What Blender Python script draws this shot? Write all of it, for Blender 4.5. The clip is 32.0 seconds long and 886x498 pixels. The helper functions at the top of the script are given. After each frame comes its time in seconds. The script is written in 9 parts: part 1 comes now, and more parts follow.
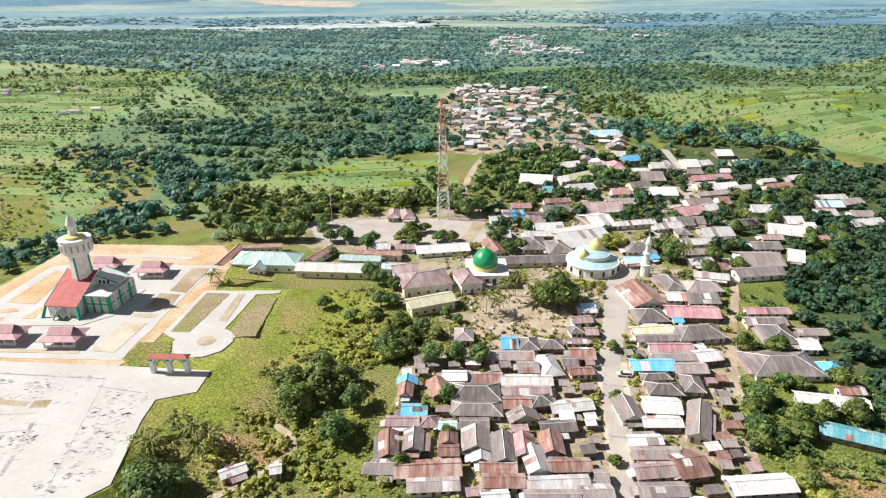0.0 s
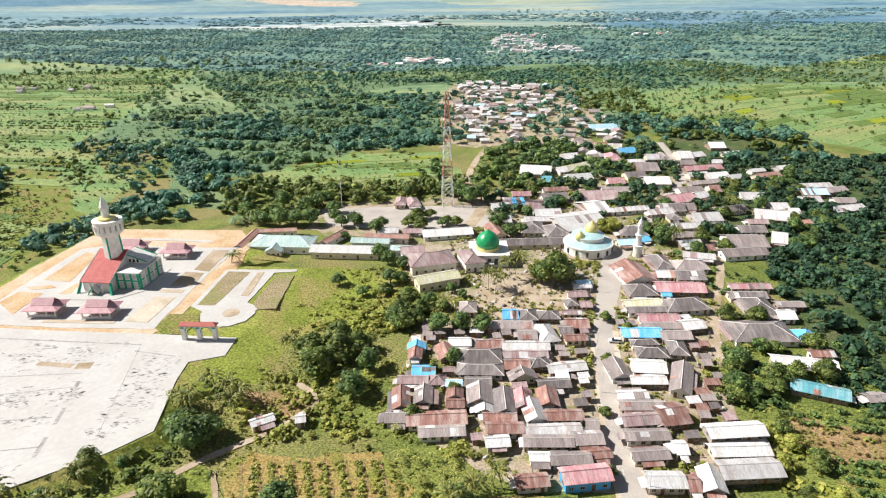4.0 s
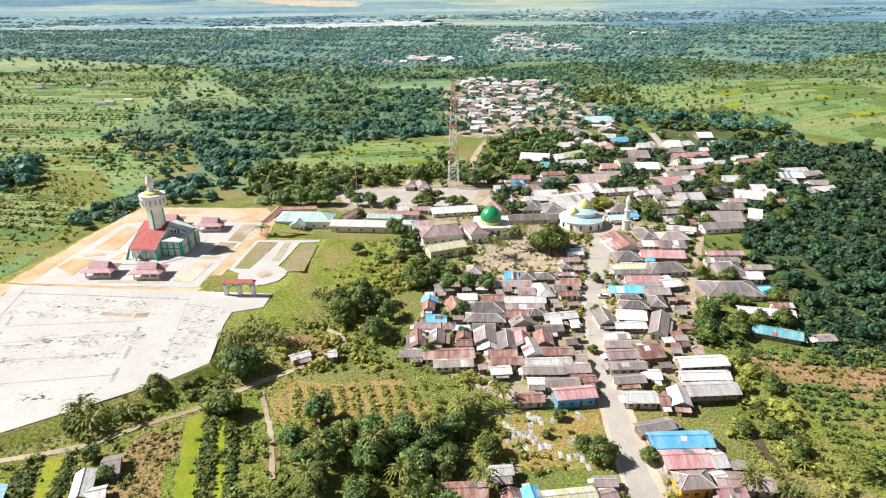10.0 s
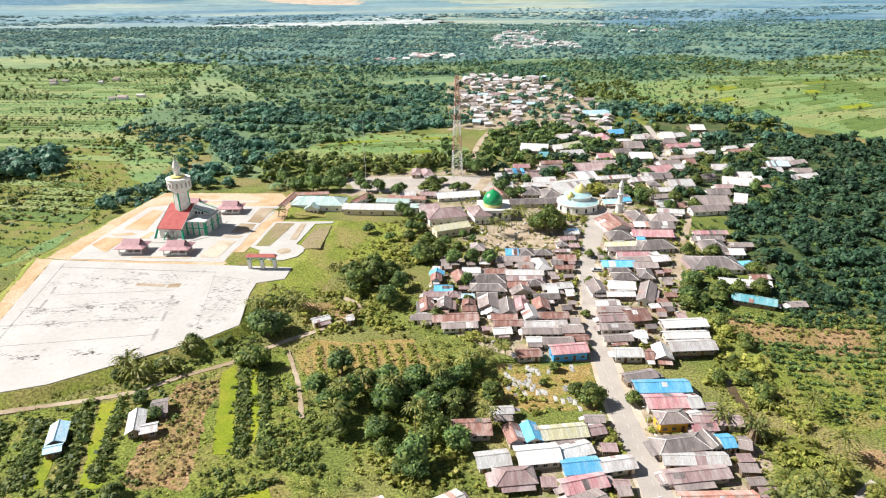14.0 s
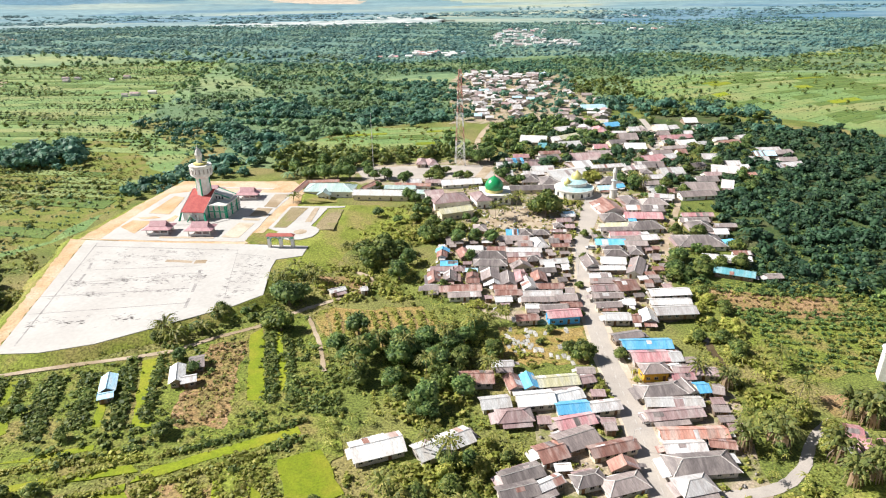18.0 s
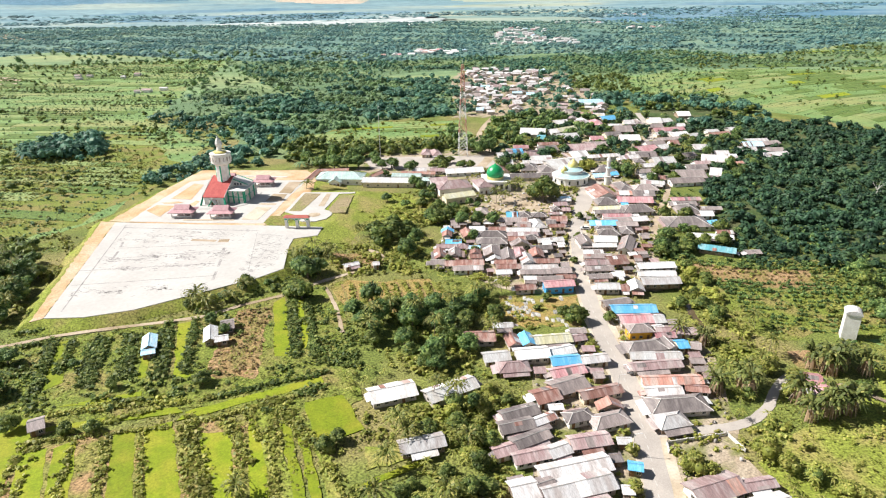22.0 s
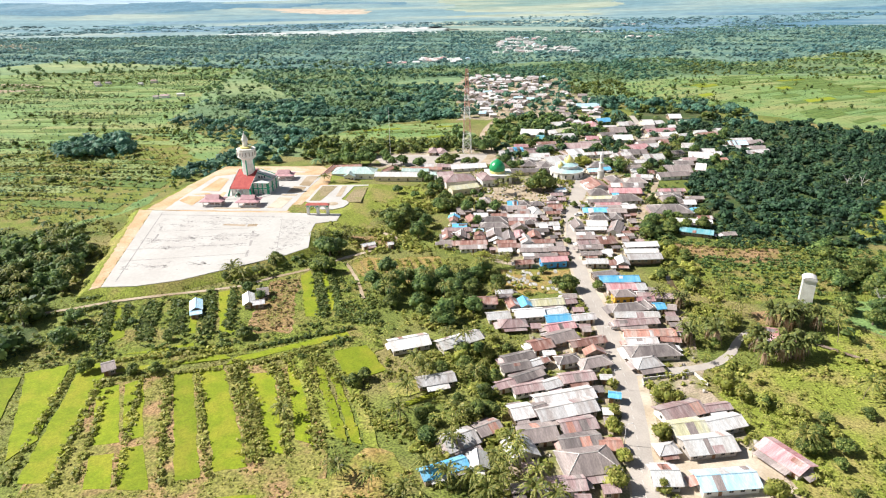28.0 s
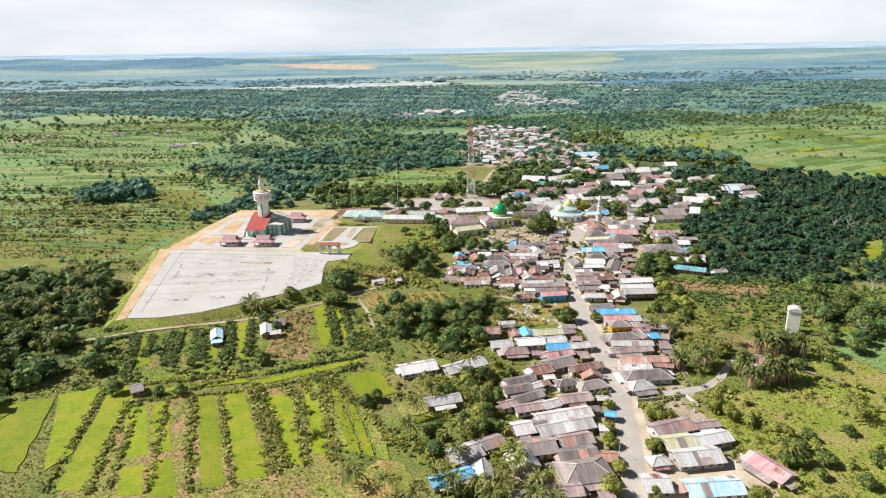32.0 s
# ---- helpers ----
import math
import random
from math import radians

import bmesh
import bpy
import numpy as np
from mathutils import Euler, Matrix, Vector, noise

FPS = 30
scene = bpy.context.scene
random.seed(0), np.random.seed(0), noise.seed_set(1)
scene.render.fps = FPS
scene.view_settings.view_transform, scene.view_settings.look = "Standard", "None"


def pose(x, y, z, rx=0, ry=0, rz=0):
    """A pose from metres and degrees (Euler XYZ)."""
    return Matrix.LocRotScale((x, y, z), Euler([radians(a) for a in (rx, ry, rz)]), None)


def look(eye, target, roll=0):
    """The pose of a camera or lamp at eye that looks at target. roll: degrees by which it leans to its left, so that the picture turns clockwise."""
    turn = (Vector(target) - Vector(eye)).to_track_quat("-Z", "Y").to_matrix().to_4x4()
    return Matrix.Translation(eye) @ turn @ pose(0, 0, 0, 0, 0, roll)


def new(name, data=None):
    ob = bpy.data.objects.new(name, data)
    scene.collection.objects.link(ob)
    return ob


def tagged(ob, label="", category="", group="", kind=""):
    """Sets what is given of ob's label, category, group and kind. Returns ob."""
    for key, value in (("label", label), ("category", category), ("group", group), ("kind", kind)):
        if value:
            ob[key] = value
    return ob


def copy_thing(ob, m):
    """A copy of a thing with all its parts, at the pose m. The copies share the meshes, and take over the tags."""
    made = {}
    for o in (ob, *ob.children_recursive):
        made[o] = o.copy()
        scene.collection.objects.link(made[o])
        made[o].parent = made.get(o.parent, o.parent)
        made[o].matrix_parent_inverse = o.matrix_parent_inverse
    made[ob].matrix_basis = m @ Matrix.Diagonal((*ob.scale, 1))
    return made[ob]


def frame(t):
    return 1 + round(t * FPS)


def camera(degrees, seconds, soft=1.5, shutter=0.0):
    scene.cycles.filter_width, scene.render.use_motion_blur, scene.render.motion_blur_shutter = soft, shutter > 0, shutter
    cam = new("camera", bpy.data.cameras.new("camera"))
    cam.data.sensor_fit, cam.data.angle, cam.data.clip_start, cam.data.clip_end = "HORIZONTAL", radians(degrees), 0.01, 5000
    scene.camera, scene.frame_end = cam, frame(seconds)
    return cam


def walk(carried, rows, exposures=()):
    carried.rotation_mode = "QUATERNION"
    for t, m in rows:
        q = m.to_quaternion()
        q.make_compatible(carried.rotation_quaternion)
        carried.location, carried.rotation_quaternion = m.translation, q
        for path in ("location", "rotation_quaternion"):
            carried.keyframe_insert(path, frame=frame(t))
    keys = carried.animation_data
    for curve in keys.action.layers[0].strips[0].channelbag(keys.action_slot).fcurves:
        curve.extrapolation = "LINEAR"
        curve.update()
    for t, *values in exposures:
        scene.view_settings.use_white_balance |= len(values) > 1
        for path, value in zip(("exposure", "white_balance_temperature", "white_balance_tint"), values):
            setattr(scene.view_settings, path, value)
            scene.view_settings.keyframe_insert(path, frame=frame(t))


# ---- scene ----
cam = camera(69.9, 32.0, soft=1.15)
PATH = [
    (0.0, (0.00, 0.00, 105.00), (-0.00, 184.40, 27.57), -0.46),
    (0.5, (-0.17, -2.26, 104.99), (-0.20, 182.14, 27.54), -0.49),
    (1.5, (-0.53, -6.78, 104.98), (-0.65, 177.61, 27.52), -0.54),
    (3.5, (-1.24, -15.87, 105.00), (-1.68, 168.50, 27.50), -0.61),
    (5.5, (-2.09, -25.33, 105.23), (-2.75, 158.91, 27.43), -0.60),
    (7.0, (-2.85, -32.97, 105.28), (-3.50, 151.29, 27.52), -0.60),
    (9.0, (-4.11, -43.49, 105.16), (-4.74, 140.83, 27.54), -0.62),
    (10.0, (-4.71, -48.86, 105.08), (-5.37, 135.51, 27.57), -0.64),
    (10.5, (-4.99, -51.55, 105.04), (-5.67, 132.81, 27.50), -0.64),
    (11.0, (-5.28, -54.24, 105.01), (-5.98, 130.09, 27.42), -0.65),
    (12.0, (-5.87, -59.65, 105.00), (-6.61, 124.66, 27.34), -0.66),
    (13.0, (-6.40, -65.07, 105.03), (-7.15, 119.21, 27.30), -0.66),
    (14.5, (-7.19, -73.13, 105.07), (-8.04, 111.08, 27.19), -0.66),
    (17.0, (-8.39, -86.35, 105.06), (-9.43, 97.82, 27.09), -0.76),
    (19.0, (-9.15, -97.38, 105.21), (-10.29, 86.70, 27.05), -0.84),
    (19.5, (-9.35, -100.15, 105.21), (-10.55, 83.92, 26.99), -0.86),
    (20.0, (-9.57, -102.91, 105.21), (-10.82, 81.15, 26.98), -0.87),
    (21.0, (-10.00, -108.43, 105.20), (-11.36, 75.64, 27.00), -0.89),
    (23.0, (-10.83, -119.48, 105.27), (-12.33, 64.60, 27.09), -0.94),
    (25.0, (-11.63, -130.55, 105.34), (-13.27, 53.49, 27.06), -0.96),
    (25.5, (-11.84, -133.22, 105.34), (-13.54, 50.84, 27.13), -0.96),
    (27.5, (-12.58, -143.45, 105.39), (-14.54, 41.12, 28.38), -0.98),
    (28.0, (-12.74, -145.78, 105.44), (-14.82, 39.43, 29.98), -0.99),
    (29.0, (-13.05, -150.29, 105.54), (-15.39, 36.34, 33.68), -0.99),
    (30.5, (-13.43, -156.59, 105.52), (-16.17, 32.07, 39.19), -1.00),
    (32.0, (-13.72, -162.60, 105.27), (-16.69, 27.95, 44.60), -1.00),
]
walk(cam, [(t, look(eye, target, roll)) for t, eye, target, roll in PATH], exposures=((0.0, 0.59, 6420, 10), (10.0, 0.66, 6420, 10), (18.0, 0.72, 6420, 10), (24.0, 0.77, 6420, 10), (28.5, 0.74, 6420, 10), (30.0, 0.63, 6420, 10), (32.0, 0.47, 6420, 10)))

# ---- light ----
SUN_FROM = Vector((-0.72, 0.13, 0.69)).normalized()
world = bpy.data.worlds.new("world")
scene.world = world
world.use_nodes = True
wt = world.node_tree
sky = wt.nodes.new("ShaderNodeTexSky")
sky.sky_type, sky.sun_disc = "NISHITA", False
sky.sun_elevation = math.asin(SUN_FROM.z)
sky.sun_rotation = math.atan2(SUN_FROM.x, SUN_FROM.y)
sky.air_density, sky.dust_density = 1.0, 1.0
# thin bright cloud over the blue
w_co = wt.nodes.new("ShaderNodeTexCoord")
w_map = wt.nodes.new("ShaderNodeMapping")
w_map.inputs["Scale"].default_value = (1.0, 1.0, 4.0)
w_noise = wt.nodes.new("ShaderNodeTexNoise")
w_noise.inputs["Scale"].default_value, w_noise.inputs["Detail"].default_value = 3.2, 7.0
w_ramp = wt.nodes.new("ShaderNodeValToRGB")
w_ramp.color_ramp.elements[0].position, w_ramp.color_ramp.elements[1].position = 0.05, 0.36
w_mix = wt.nodes.new("ShaderNodeMix")
w_mix.data_type = "RGBA"
w_cloud = wt.nodes.new("ShaderNodeValToRGB")
w_cloud.color_ramp.elements[0].position, w_cloud.color_ramp.elements[1].position = 0.40, 0.68
w_cloud.color_ramp.elements[0].color, w_cloud.color_ramp.elements[1].color = (16.0, 17.2, 18.6, 1), (21.4, 21.6, 21.9, 1)
wt.links.new(w_noise.outputs["Fac"], w_cloud.inputs["Fac"])
wt.links.new(w_cloud.outputs["Color"], w_mix.inputs["B"])
wt.links.new(w_co.outputs["Generated"], w_map.inputs["Vector"])
wt.links.new(w_map.outputs["Vector"], w_noise.inputs["Vector"])
wt.links.new(w_noise.outputs["Fac"], w_ramp.inputs["Fac"])
w_sep = wt.nodes.new("ShaderNodeSeparateXYZ")
w_low = wt.nodes.new("ShaderNodeMapRange")
w_low.inputs["From Min"].default_value, w_low.inputs["From Max"].default_value = 0.5, 0.08
w_mul = wt.nodes.new("ShaderNodeMath")
w_mul.operation = "MULTIPLY"
wt.links.new(w_co.outputs["Generated"], w_sep.inputs[0])
wt.links.new(w_sep.outputs["Z"], w_low.inputs["Value"])
wt.links.new(w_ramp.outputs["Color"], w_mul.inputs[0])
wt.links.new(w_low.outputs["Result"], w_mul.inputs[1])
wt.links.new(w_mul.outputs[0], w_mix.inputs["Factor"])
wt.links.new(sky.outputs[0], w_mix.inputs["A"])
wt.links.new(w_mix.outputs["Result"], wt.nodes["Background"].inputs[0])
wt.nodes["Background"].inputs[1].default_value = 0.033
sun_data = bpy.data.lights.new("sun", "SUN")
sun_data.energy, sun_data.angle, sun_data.color = 5.0, radians(0.5), (1.0, 0.97, 0.91)
sun_ob = new("sun", sun_data)
sun_ob.matrix_world = look(SUN_FROM * 500, (0, 0, 0))


# ---- materials ----
def mat(name, c1, c2, scale=1.0, rough=0.8, metal=0.0, bump=0.0, fine=8.0, c3=None, big=0.05, vary=0.0, spec=0.3, stretch=(1, 1, 1), streak=0.0, mottle=0.0, tone=0.27):
    """Two colours mixed by noise at one scale and its finer copy; c3 comes in as large patches; vary shifts the value per object."""
    m = bpy.data.materials.new(name)
    m.use_nodes = True
    nt = m.node_tree
    b = nt.nodes["Principled BSDF"]
    b.inputs["Roughness"].default_value, b.inputs["Metallic"].default_value = rough, metal
    b.inputs["Specular IOR Level"].default_value = spec
    co = nt.nodes.new("ShaderNodeTexCoord")
    mp = nt.nodes.new("ShaderNodeMapping")
    mp.inputs["Scale"].default_value = stretch
    nt.links.new(co.outputs["Object"], mp.inputs["Vector"])

    def tex(sc, detail, lo, hi):
        n = nt.nodes.new("ShaderNodeTexNoise")
        n.inputs["Scale"].default_value, n.inputs["Detail"].default_value = sc, detail
        nt.links.new(mp.outputs["Vector"], n.inputs["Vector"])
        r = nt.nodes.new("ShaderNodeMapRange")
        r.inputs["From Min"].default_value, r.inputs["From Max"].default_value = lo, hi
        nt.links.new(n.outputs["Fac"], r.inputs["Value"])
        return r.outputs["Result"]

    def mix(fac, a, bb, kind="MIX"):
        x = nt.nodes.new("ShaderNodeMix")
        x.data_type, x.blend_type = "RGBA", kind
        for sock, val in (("Factor", fac), ("A", a), ("B", bb)):
            if isinstance(val, (tuple, float, int)):
                x.inputs[sock].default_value = (*val, 1) if isinstance(val, tuple) else val
            else:
                nt.links.new(val, x.inputs[sock])
        return x.outputs["Result"]

    col = mix(tex(scale, 4, 0.36, 0.64), c1, c2)
    if c3:
        col = mix(tex(big, 5, 0.47, 0.62), col, c3)
    shade = tex(scale * fine, 2, 0.25, 0.75)
    mul = nt.nodes.new("ShaderNodeMapRange")
    mul.inputs["To Min"].default_value, mul.inputs["To Max"].default_value = 1 - tone, 1 + tone * 0.9
    nt.links.new(shade, mul.inputs["Value"])
    col = mix(1.0, col, mul.outputs["Result"], "MULTIPLY")
    if mottle:
        # tufts and bare spots of the sward
        mr = nt.nodes.new("ShaderNodeMapRange")
        mr.inputs["To Min"].default_value, mr.inputs["To Max"].default_value = 1 - mottle, 1 + 0.6 * mottle
        nt.links.new(tex(1.7, 6, 0.36, 0.62), mr.inputs["Value"])
        col = mix(1.0, col, mr.outputs["Result"], "MULTIPLY")
    if streak:
        # rain streaks and unlike sheets, running down the slope
        sm = nt.nodes.new("ShaderNodeMapping")
        sm.inputs["Scale"].default_value = (1.6, 0.12, 0.4)
        nt.links.new(co.outputs["Object"], sm.inputs["Vector"])
        sn = nt.nodes.new("ShaderNodeTexNoise")
        sn.inputs["Scale"].default_value, sn.inputs["Detail"].default_value = 1.0, 3.0
        nt.links.new(sm.outputs["Vector"], sn.inputs["Vector"])
        sr = nt.nodes.new("ShaderNodeMapRange")
        sr.inputs["From Min"].default_value, sr.inputs["From Max"].default_value = 0.36, 0.62
        sr.inputs["To Min"].default_value, sr.inputs["To Max"].default_value = 1 - streak, 1 + streak * 0.4
        nt.links.new(sn.outputs["Fac"], sr.inputs["Value"])
        col = mix(1.0, col, sr.outputs["Result"], "MULTIPLY")
    if vary:
        oi = nt.nodes.new("ShaderNodeObjectInfo")
        mr = nt.nodes.new("ShaderNodeMapRange")
        mr.inputs["To Min"].default_value, mr.inputs["To Max"].default_value = 1 - vary, 1 + vary
        nt.links.new(oi.outputs["Random"], mr.inputs["Value"])
        col = mix(1.0, col, mr.outputs["Result"], "MULTIPLY")
    nt.links.new(col, b.inputs["Base Color"])
    if bump:
        bp = nt.nodes.new("ShaderNodeBump")
        bp.inputs["Strength"].default_value = bump
        nt.links.new(shade, bp.inputs["Height"])
        nt.links.new(bp.outputs["Normal"], b.inputs["Normal"])
    return m


def leaf(name, dark, light, tip, patch=0.12, glow=0.3):
    """Foliage: each leaf clump has a shade of its own, each tree a tint of its own."""
    m = bpy.data.materials.new(name)
    m.use_nodes = True
    nt = m.node_tree
    b = nt.nodes["Principled BSDF"]
    b.inputs["Roughness"].default_value, b.inputs["Specular IOR Level"].default_value = 0.55, 0.25
    geo = nt.nodes.new("ShaderNodeNewGeometry")
    ramp = nt.nodes.new("ShaderNodeValToRGB")
    ramp.color_ramp.elements[0].color, ramp.color_ramp.elements[1].color = (*dark, 1), (*light, 1)
    e = ramp.color_ramp.elements.new(0.5)
    e.color = (*light, 1)
    ramp.color_ramp.elements[2].color = (*tip, 1)
    nt.links.new(geo.outputs["Random Per Island"], ramp.inputs["Fac"])
    co = nt.nodes.new("ShaderNodeNewGeometry")
    n = nt.nodes.new("ShaderNodeTexNoise")
    n.inputs["Scale"].default_value, n.inputs["Detail"].default_value = patch, 2.0
    nt.links.new(co.outputs["Position"], n.inputs["Vector"])
    mr = nt.nodes.new("ShaderNodeMapRange")
    mr.inputs["From Min"].default_value, mr.inputs["From Max"].default_value = 0.3, 0.7
    mr.inputs["To Min"].default_value, mr.inputs["To Max"].default_value = 0.7, 1.5
    nt.links.new(n.outputs["Fac"], mr.inputs["Value"])
    x = nt.nodes.new("ShaderNodeMix")
    x.data_type, x.blend_type = "RGBA", "MULTIPLY"
    x.inputs["Factor"].default_value = 1.0
    nt.links.new(ramp.outputs["Color"], x.inputs["A"])
    nt.links.new(mr.outputs["Result"], x.inputs["B"])
    nt.links.new(x.outputs["Result"], b.inputs["Base Color"])
    # sunlight glows through thin leaves
    tr = nt.nodes.new("ShaderNodeBsdfTranslucent")
    ms = nt.nodes.new("ShaderNodeMixShader")
    ms.inputs[0].default_value = glow
    nt.links.new(x.outputs["Result"], tr.inputs["Color"])
    nt.links.new(b.outputs[0], ms.inputs[1])
    nt.links.new(tr.outputs[0], ms.inputs[2])
    nt.links.new(ms.outputs[0], nt.nodes["Material Output"].inputs[0])
    return m


M = {}
M["ground"] = mat("meadow", (0.115, 0.15, 0.030), (0.20, 0.225, 0.050), 0.07, 0.95, fine=14, c3=(0.25, 0.215, 0.08), big=0.026, bump=0.4, mottle=0.55)
M["field"] = mat("field_green", (0.150, 0.248, 0.082), (0.208, 0.305, 0.098), 0.05, 0.9, fine=12, c3=(0.278, 0.298, 0.112), big=0.02, bump=0.4, mottle=0.45, stretch=(0.5, 1.4, 1))
M["rice"] = mat("young_rice", (0.178, 0.232, 0.007), (0.225, 0.272, 0.010), 0.3, 0.85, fine=9, bump=0.6, vary=0.12, c3=(0.262, 0.27, 0.018), big=0.12, mottle=0.15, tone=0.18)
M["grass"] = mat("rough_grass", (0.14, 0.178, 0.027), (0.205, 0.235, 0.042), 0.25, 0.95, fine=8, c3=(0.24, 0.205, 0.065), big=0.09, bump=0.4, mottle=0.5)
M["dry"] = mat("dry_scrub", (0.30, 0.185, 0.085), (0.23, 0.20, 0.065), 0.22, 0.95, fine=7, c3=(0.36, 0.23, 0.12), big=0.1, bump=0.4, mottle=0.45)
M["soil"] = mat("pale_soil", (0.40, 0.31, 0.22), (0.48, 0.39, 0.29), 0.15, 0.95, fine=9, c3=(0.32, 0.24, 0.15), big=0.07, bump=0.2, tone=0.18)
# woodland floors, some distance haze put into the green
M["glade"] = mat("lightly_hazed_herbs", (0.095, 0.165, 0.085), (0.138, 0.215, 0.10), 0.05, 0.95, fine=9, c3=(0.195, 0.255, 0.11), big=0.012, bump=0.4, mottle=0.45)
M["far_glade"] = mat("hazed_far_herbs", (0.10, 0.19, 0.165), (0.14, 0.24, 0.19), 0.02, 0.95, fine=9, c3=(0.19, 0.28, 0.19), big=0.006, mottle=0.4)
M["bank"] = mat("weedy_bank", (0.20, 0.205, 0.045), (0.275, 0.25, 0.07), 0.22, 0.95, fine=8, c3=(0.35, 0.225, 0.11), big=0.1, bump=0.4, mottle=0.45)
M["plot_pale"] = mat("pale_plot", (0.205, 0.275, 0.090), (0.255, 0.305, 0.105), 0.1, 0.9, fine=10, bump=0.3, mottle=0.35)
M["plot_deep"] = mat("deep_green_plot", (0.10, 0.165, 0.035), (0.14, 0.20, 0.045), 0.12, 0.9, fine=10, bump=0.3, mottle=0.45)
M["lush"] = mat("lush_meadow", (0.20, 0.238, 0.034), (0.255, 0.285, 0.048), 0.13, 0.95, fine=9, c3=(0.31, 0.265, 0.085), big=0.07, bump=0.4, mottle=0.45)
# undergrowth with the shade below trees put into its dark colour
M["under"] = mat("shade_coloured_undergrowth", (0.05, 0.085, 0.024), (0.085, 0.12, 0.036), 0.2, 0.95, fine=8, c3=(0.11, 0.12, 0.05), big=0.06, bump=0.4, mottle=0.50)
M["dry_grass"] = mat("dry_grass", (0.31, 0.215, 0.065), (0.37, 0.265, 0.10), 0.3, 0.95, fine=8, c3=(0.20, 0.21, 0.04), big=0.1, bump=0.3, mottle=0.45)
M["sand"] = mat("pale_sand", (0.54, 0.45, 0.35), (0.60, 0.52, 0.42), 0.2, 0.95, fine=8, c3=(0.46, 0.37, 0.27), big=0.08, tone=0.15)
M["yard"] = mat("village_earth", (0.36, 0.28, 0.20), (0.44, 0.36, 0.27), 0.2, 0.95, fine=9, c3=(0.19, 0.20, 0.06), big=0.11, bump=0.2, mottle=0.25)
M["orange"] = mat("orange_soil", (0.50, 0.32, 0.165), (0.56, 0.395, 0.24), 0.14, 0.95, fine=8, c3=(0.60, 0.46, 0.33), big=0.06, bump=0.2, mottle=0.18, tone=0.14)
M["plaza"] = mat("white_paving", (0.478, 0.449, 0.418), (0.53, 0.507, 0.475), 0.08, 0.6, fine=10, spec=0.4, tone=0.07)
M["plaza_mark"] = mat("grey_stone_inlay", (0.27, 0.25, 0.24), (0.43, 0.40, 0.38), 0.5, 0.6, fine=5)
M["concrete"] = mat("concrete", (0.52, 0.49, 0.45), (0.64, 0.61, 0.57), 0.4, 0.85, fine=8, bump=0.1, tone=0.14)
M["asphalt"] = mat("worn_asphalt", (0.394, 0.350, 0.313), (0.464, 0.411, 0.367), 0.12, 0.9, fine=30, c3=(0.46, 0.41, 0.36), big=0.06, bump=0.03, tone=0.12)
M["paint_white"] = mat("white_wall", (0.78, 0.76, 0.72), (0.66, 0.63, 0.58), 0.5, 0.7, fine=6, vary=0.1, tone=0.10)
M["paint_cream"] = mat("cream_wall", (0.70, 0.60, 0.44), (0.60, 0.52, 0.40), 0.5, 0.7, fine=6, vary=0.15)
M["paint_grey"] = mat("bare_wall", (0.42, 0.37, 0.33), (0.52, 0.47, 0.42), 0.5, 0.85, fine=6, vary=0.2)
M["paint_blue"] = mat("blue_wall", (0.06, 0.34, 0.72), (0.10, 0.40, 0.74), 0.6, 0.6, fine=6)
M["paint_yellow"] = mat("yellow_wall", (0.72, 0.40, 0.04), (0.66, 0.36, 0.05), 0.6, 0.6, fine=6)
M["paint_green"] = mat("green_paint", (0.02, 0.30, 0.17), (0.03, 0.36, 0.22), 0.6, 0.5, fine=6)
M["timber"] = mat("weathered_timber", (0.20, 0.14, 0.10), (0.30, 0.23, 0.17), 0.8, 0.85, fine=8, vary=0.2)
M["glass"] = mat("dark_window_glass", (0.03, 0.035, 0.04), (0.05, 0.055, 0.06), 0.5, 0.15, spec=0.6)
M["door"] = mat("wooden_door", (0.16, 0.08, 0.04), (0.24, 0.13, 0.07), 1.0, 0.6, vary=0.3)
M["cap"] = mat("pale_ridge_cap", (0.66, 0.62, 0.58), (0.56, 0.52, 0.48), 0.7, 0.7)
M["gold"] = mat("gold_dome", (0.60, 0.52, 0.16), (0.68, 0.60, 0.26), 0.8, 0.4, spec=0.5)
M["dome_green"] = mat("green_dome", (0.01, 0.26, 0.08), (0.02, 0.33, 0.12), 0.7, 0.3, spec=0.6)
M["pavilion_roof"] = mat("faded_rose_pavilion_roof", (0.46, 0.25, 0.27), (0.53, 0.32, 0.33), 0.5, 0.6)
M["teal"] = mat("teal_roof_ring", (0.34, 0.53, 0.55), (0.46, 0.62, 0.62), 0.6, 0.5)
M["red_steel"] = mat("red_tower_steel", (0.46, 0.22, 0.17), (0.54, 0.29, 0.23), 0.8, 0.5)
M["white_steel"] = mat("white_tower_steel", (0.72, 0.70, 0.68), (0.62, 0.60, 0.58), 0.8, 0.5)
M["bark"] = mat("bark", (0.16, 0.12, 0.09), (0.26, 0.21, 0.16), 1.0, 0.9, fine=6, vary=0.2)
M["dead"] = mat("bleached_wood", (0.55, 0.52, 0.48), (0.45, 0.42, 0.38), 1.0, 0.9)
M["tyre"] = mat("rubber", (0.03, 0.03, 0.03), (0.05, 0.05, 0.05), 2.0, 0.8)
M["car"] = mat("white_car_paint", (0.80, 0.80, 0.80), (0.76, 0.76, 0.76), 1.0, 0.25, spec=0.6)
M["ditch"] = mat("muddy_water", (0.10, 0.07, 0.04), (0.14, 0.10, 0.06), 0.3, 0.25, spec=0.5)
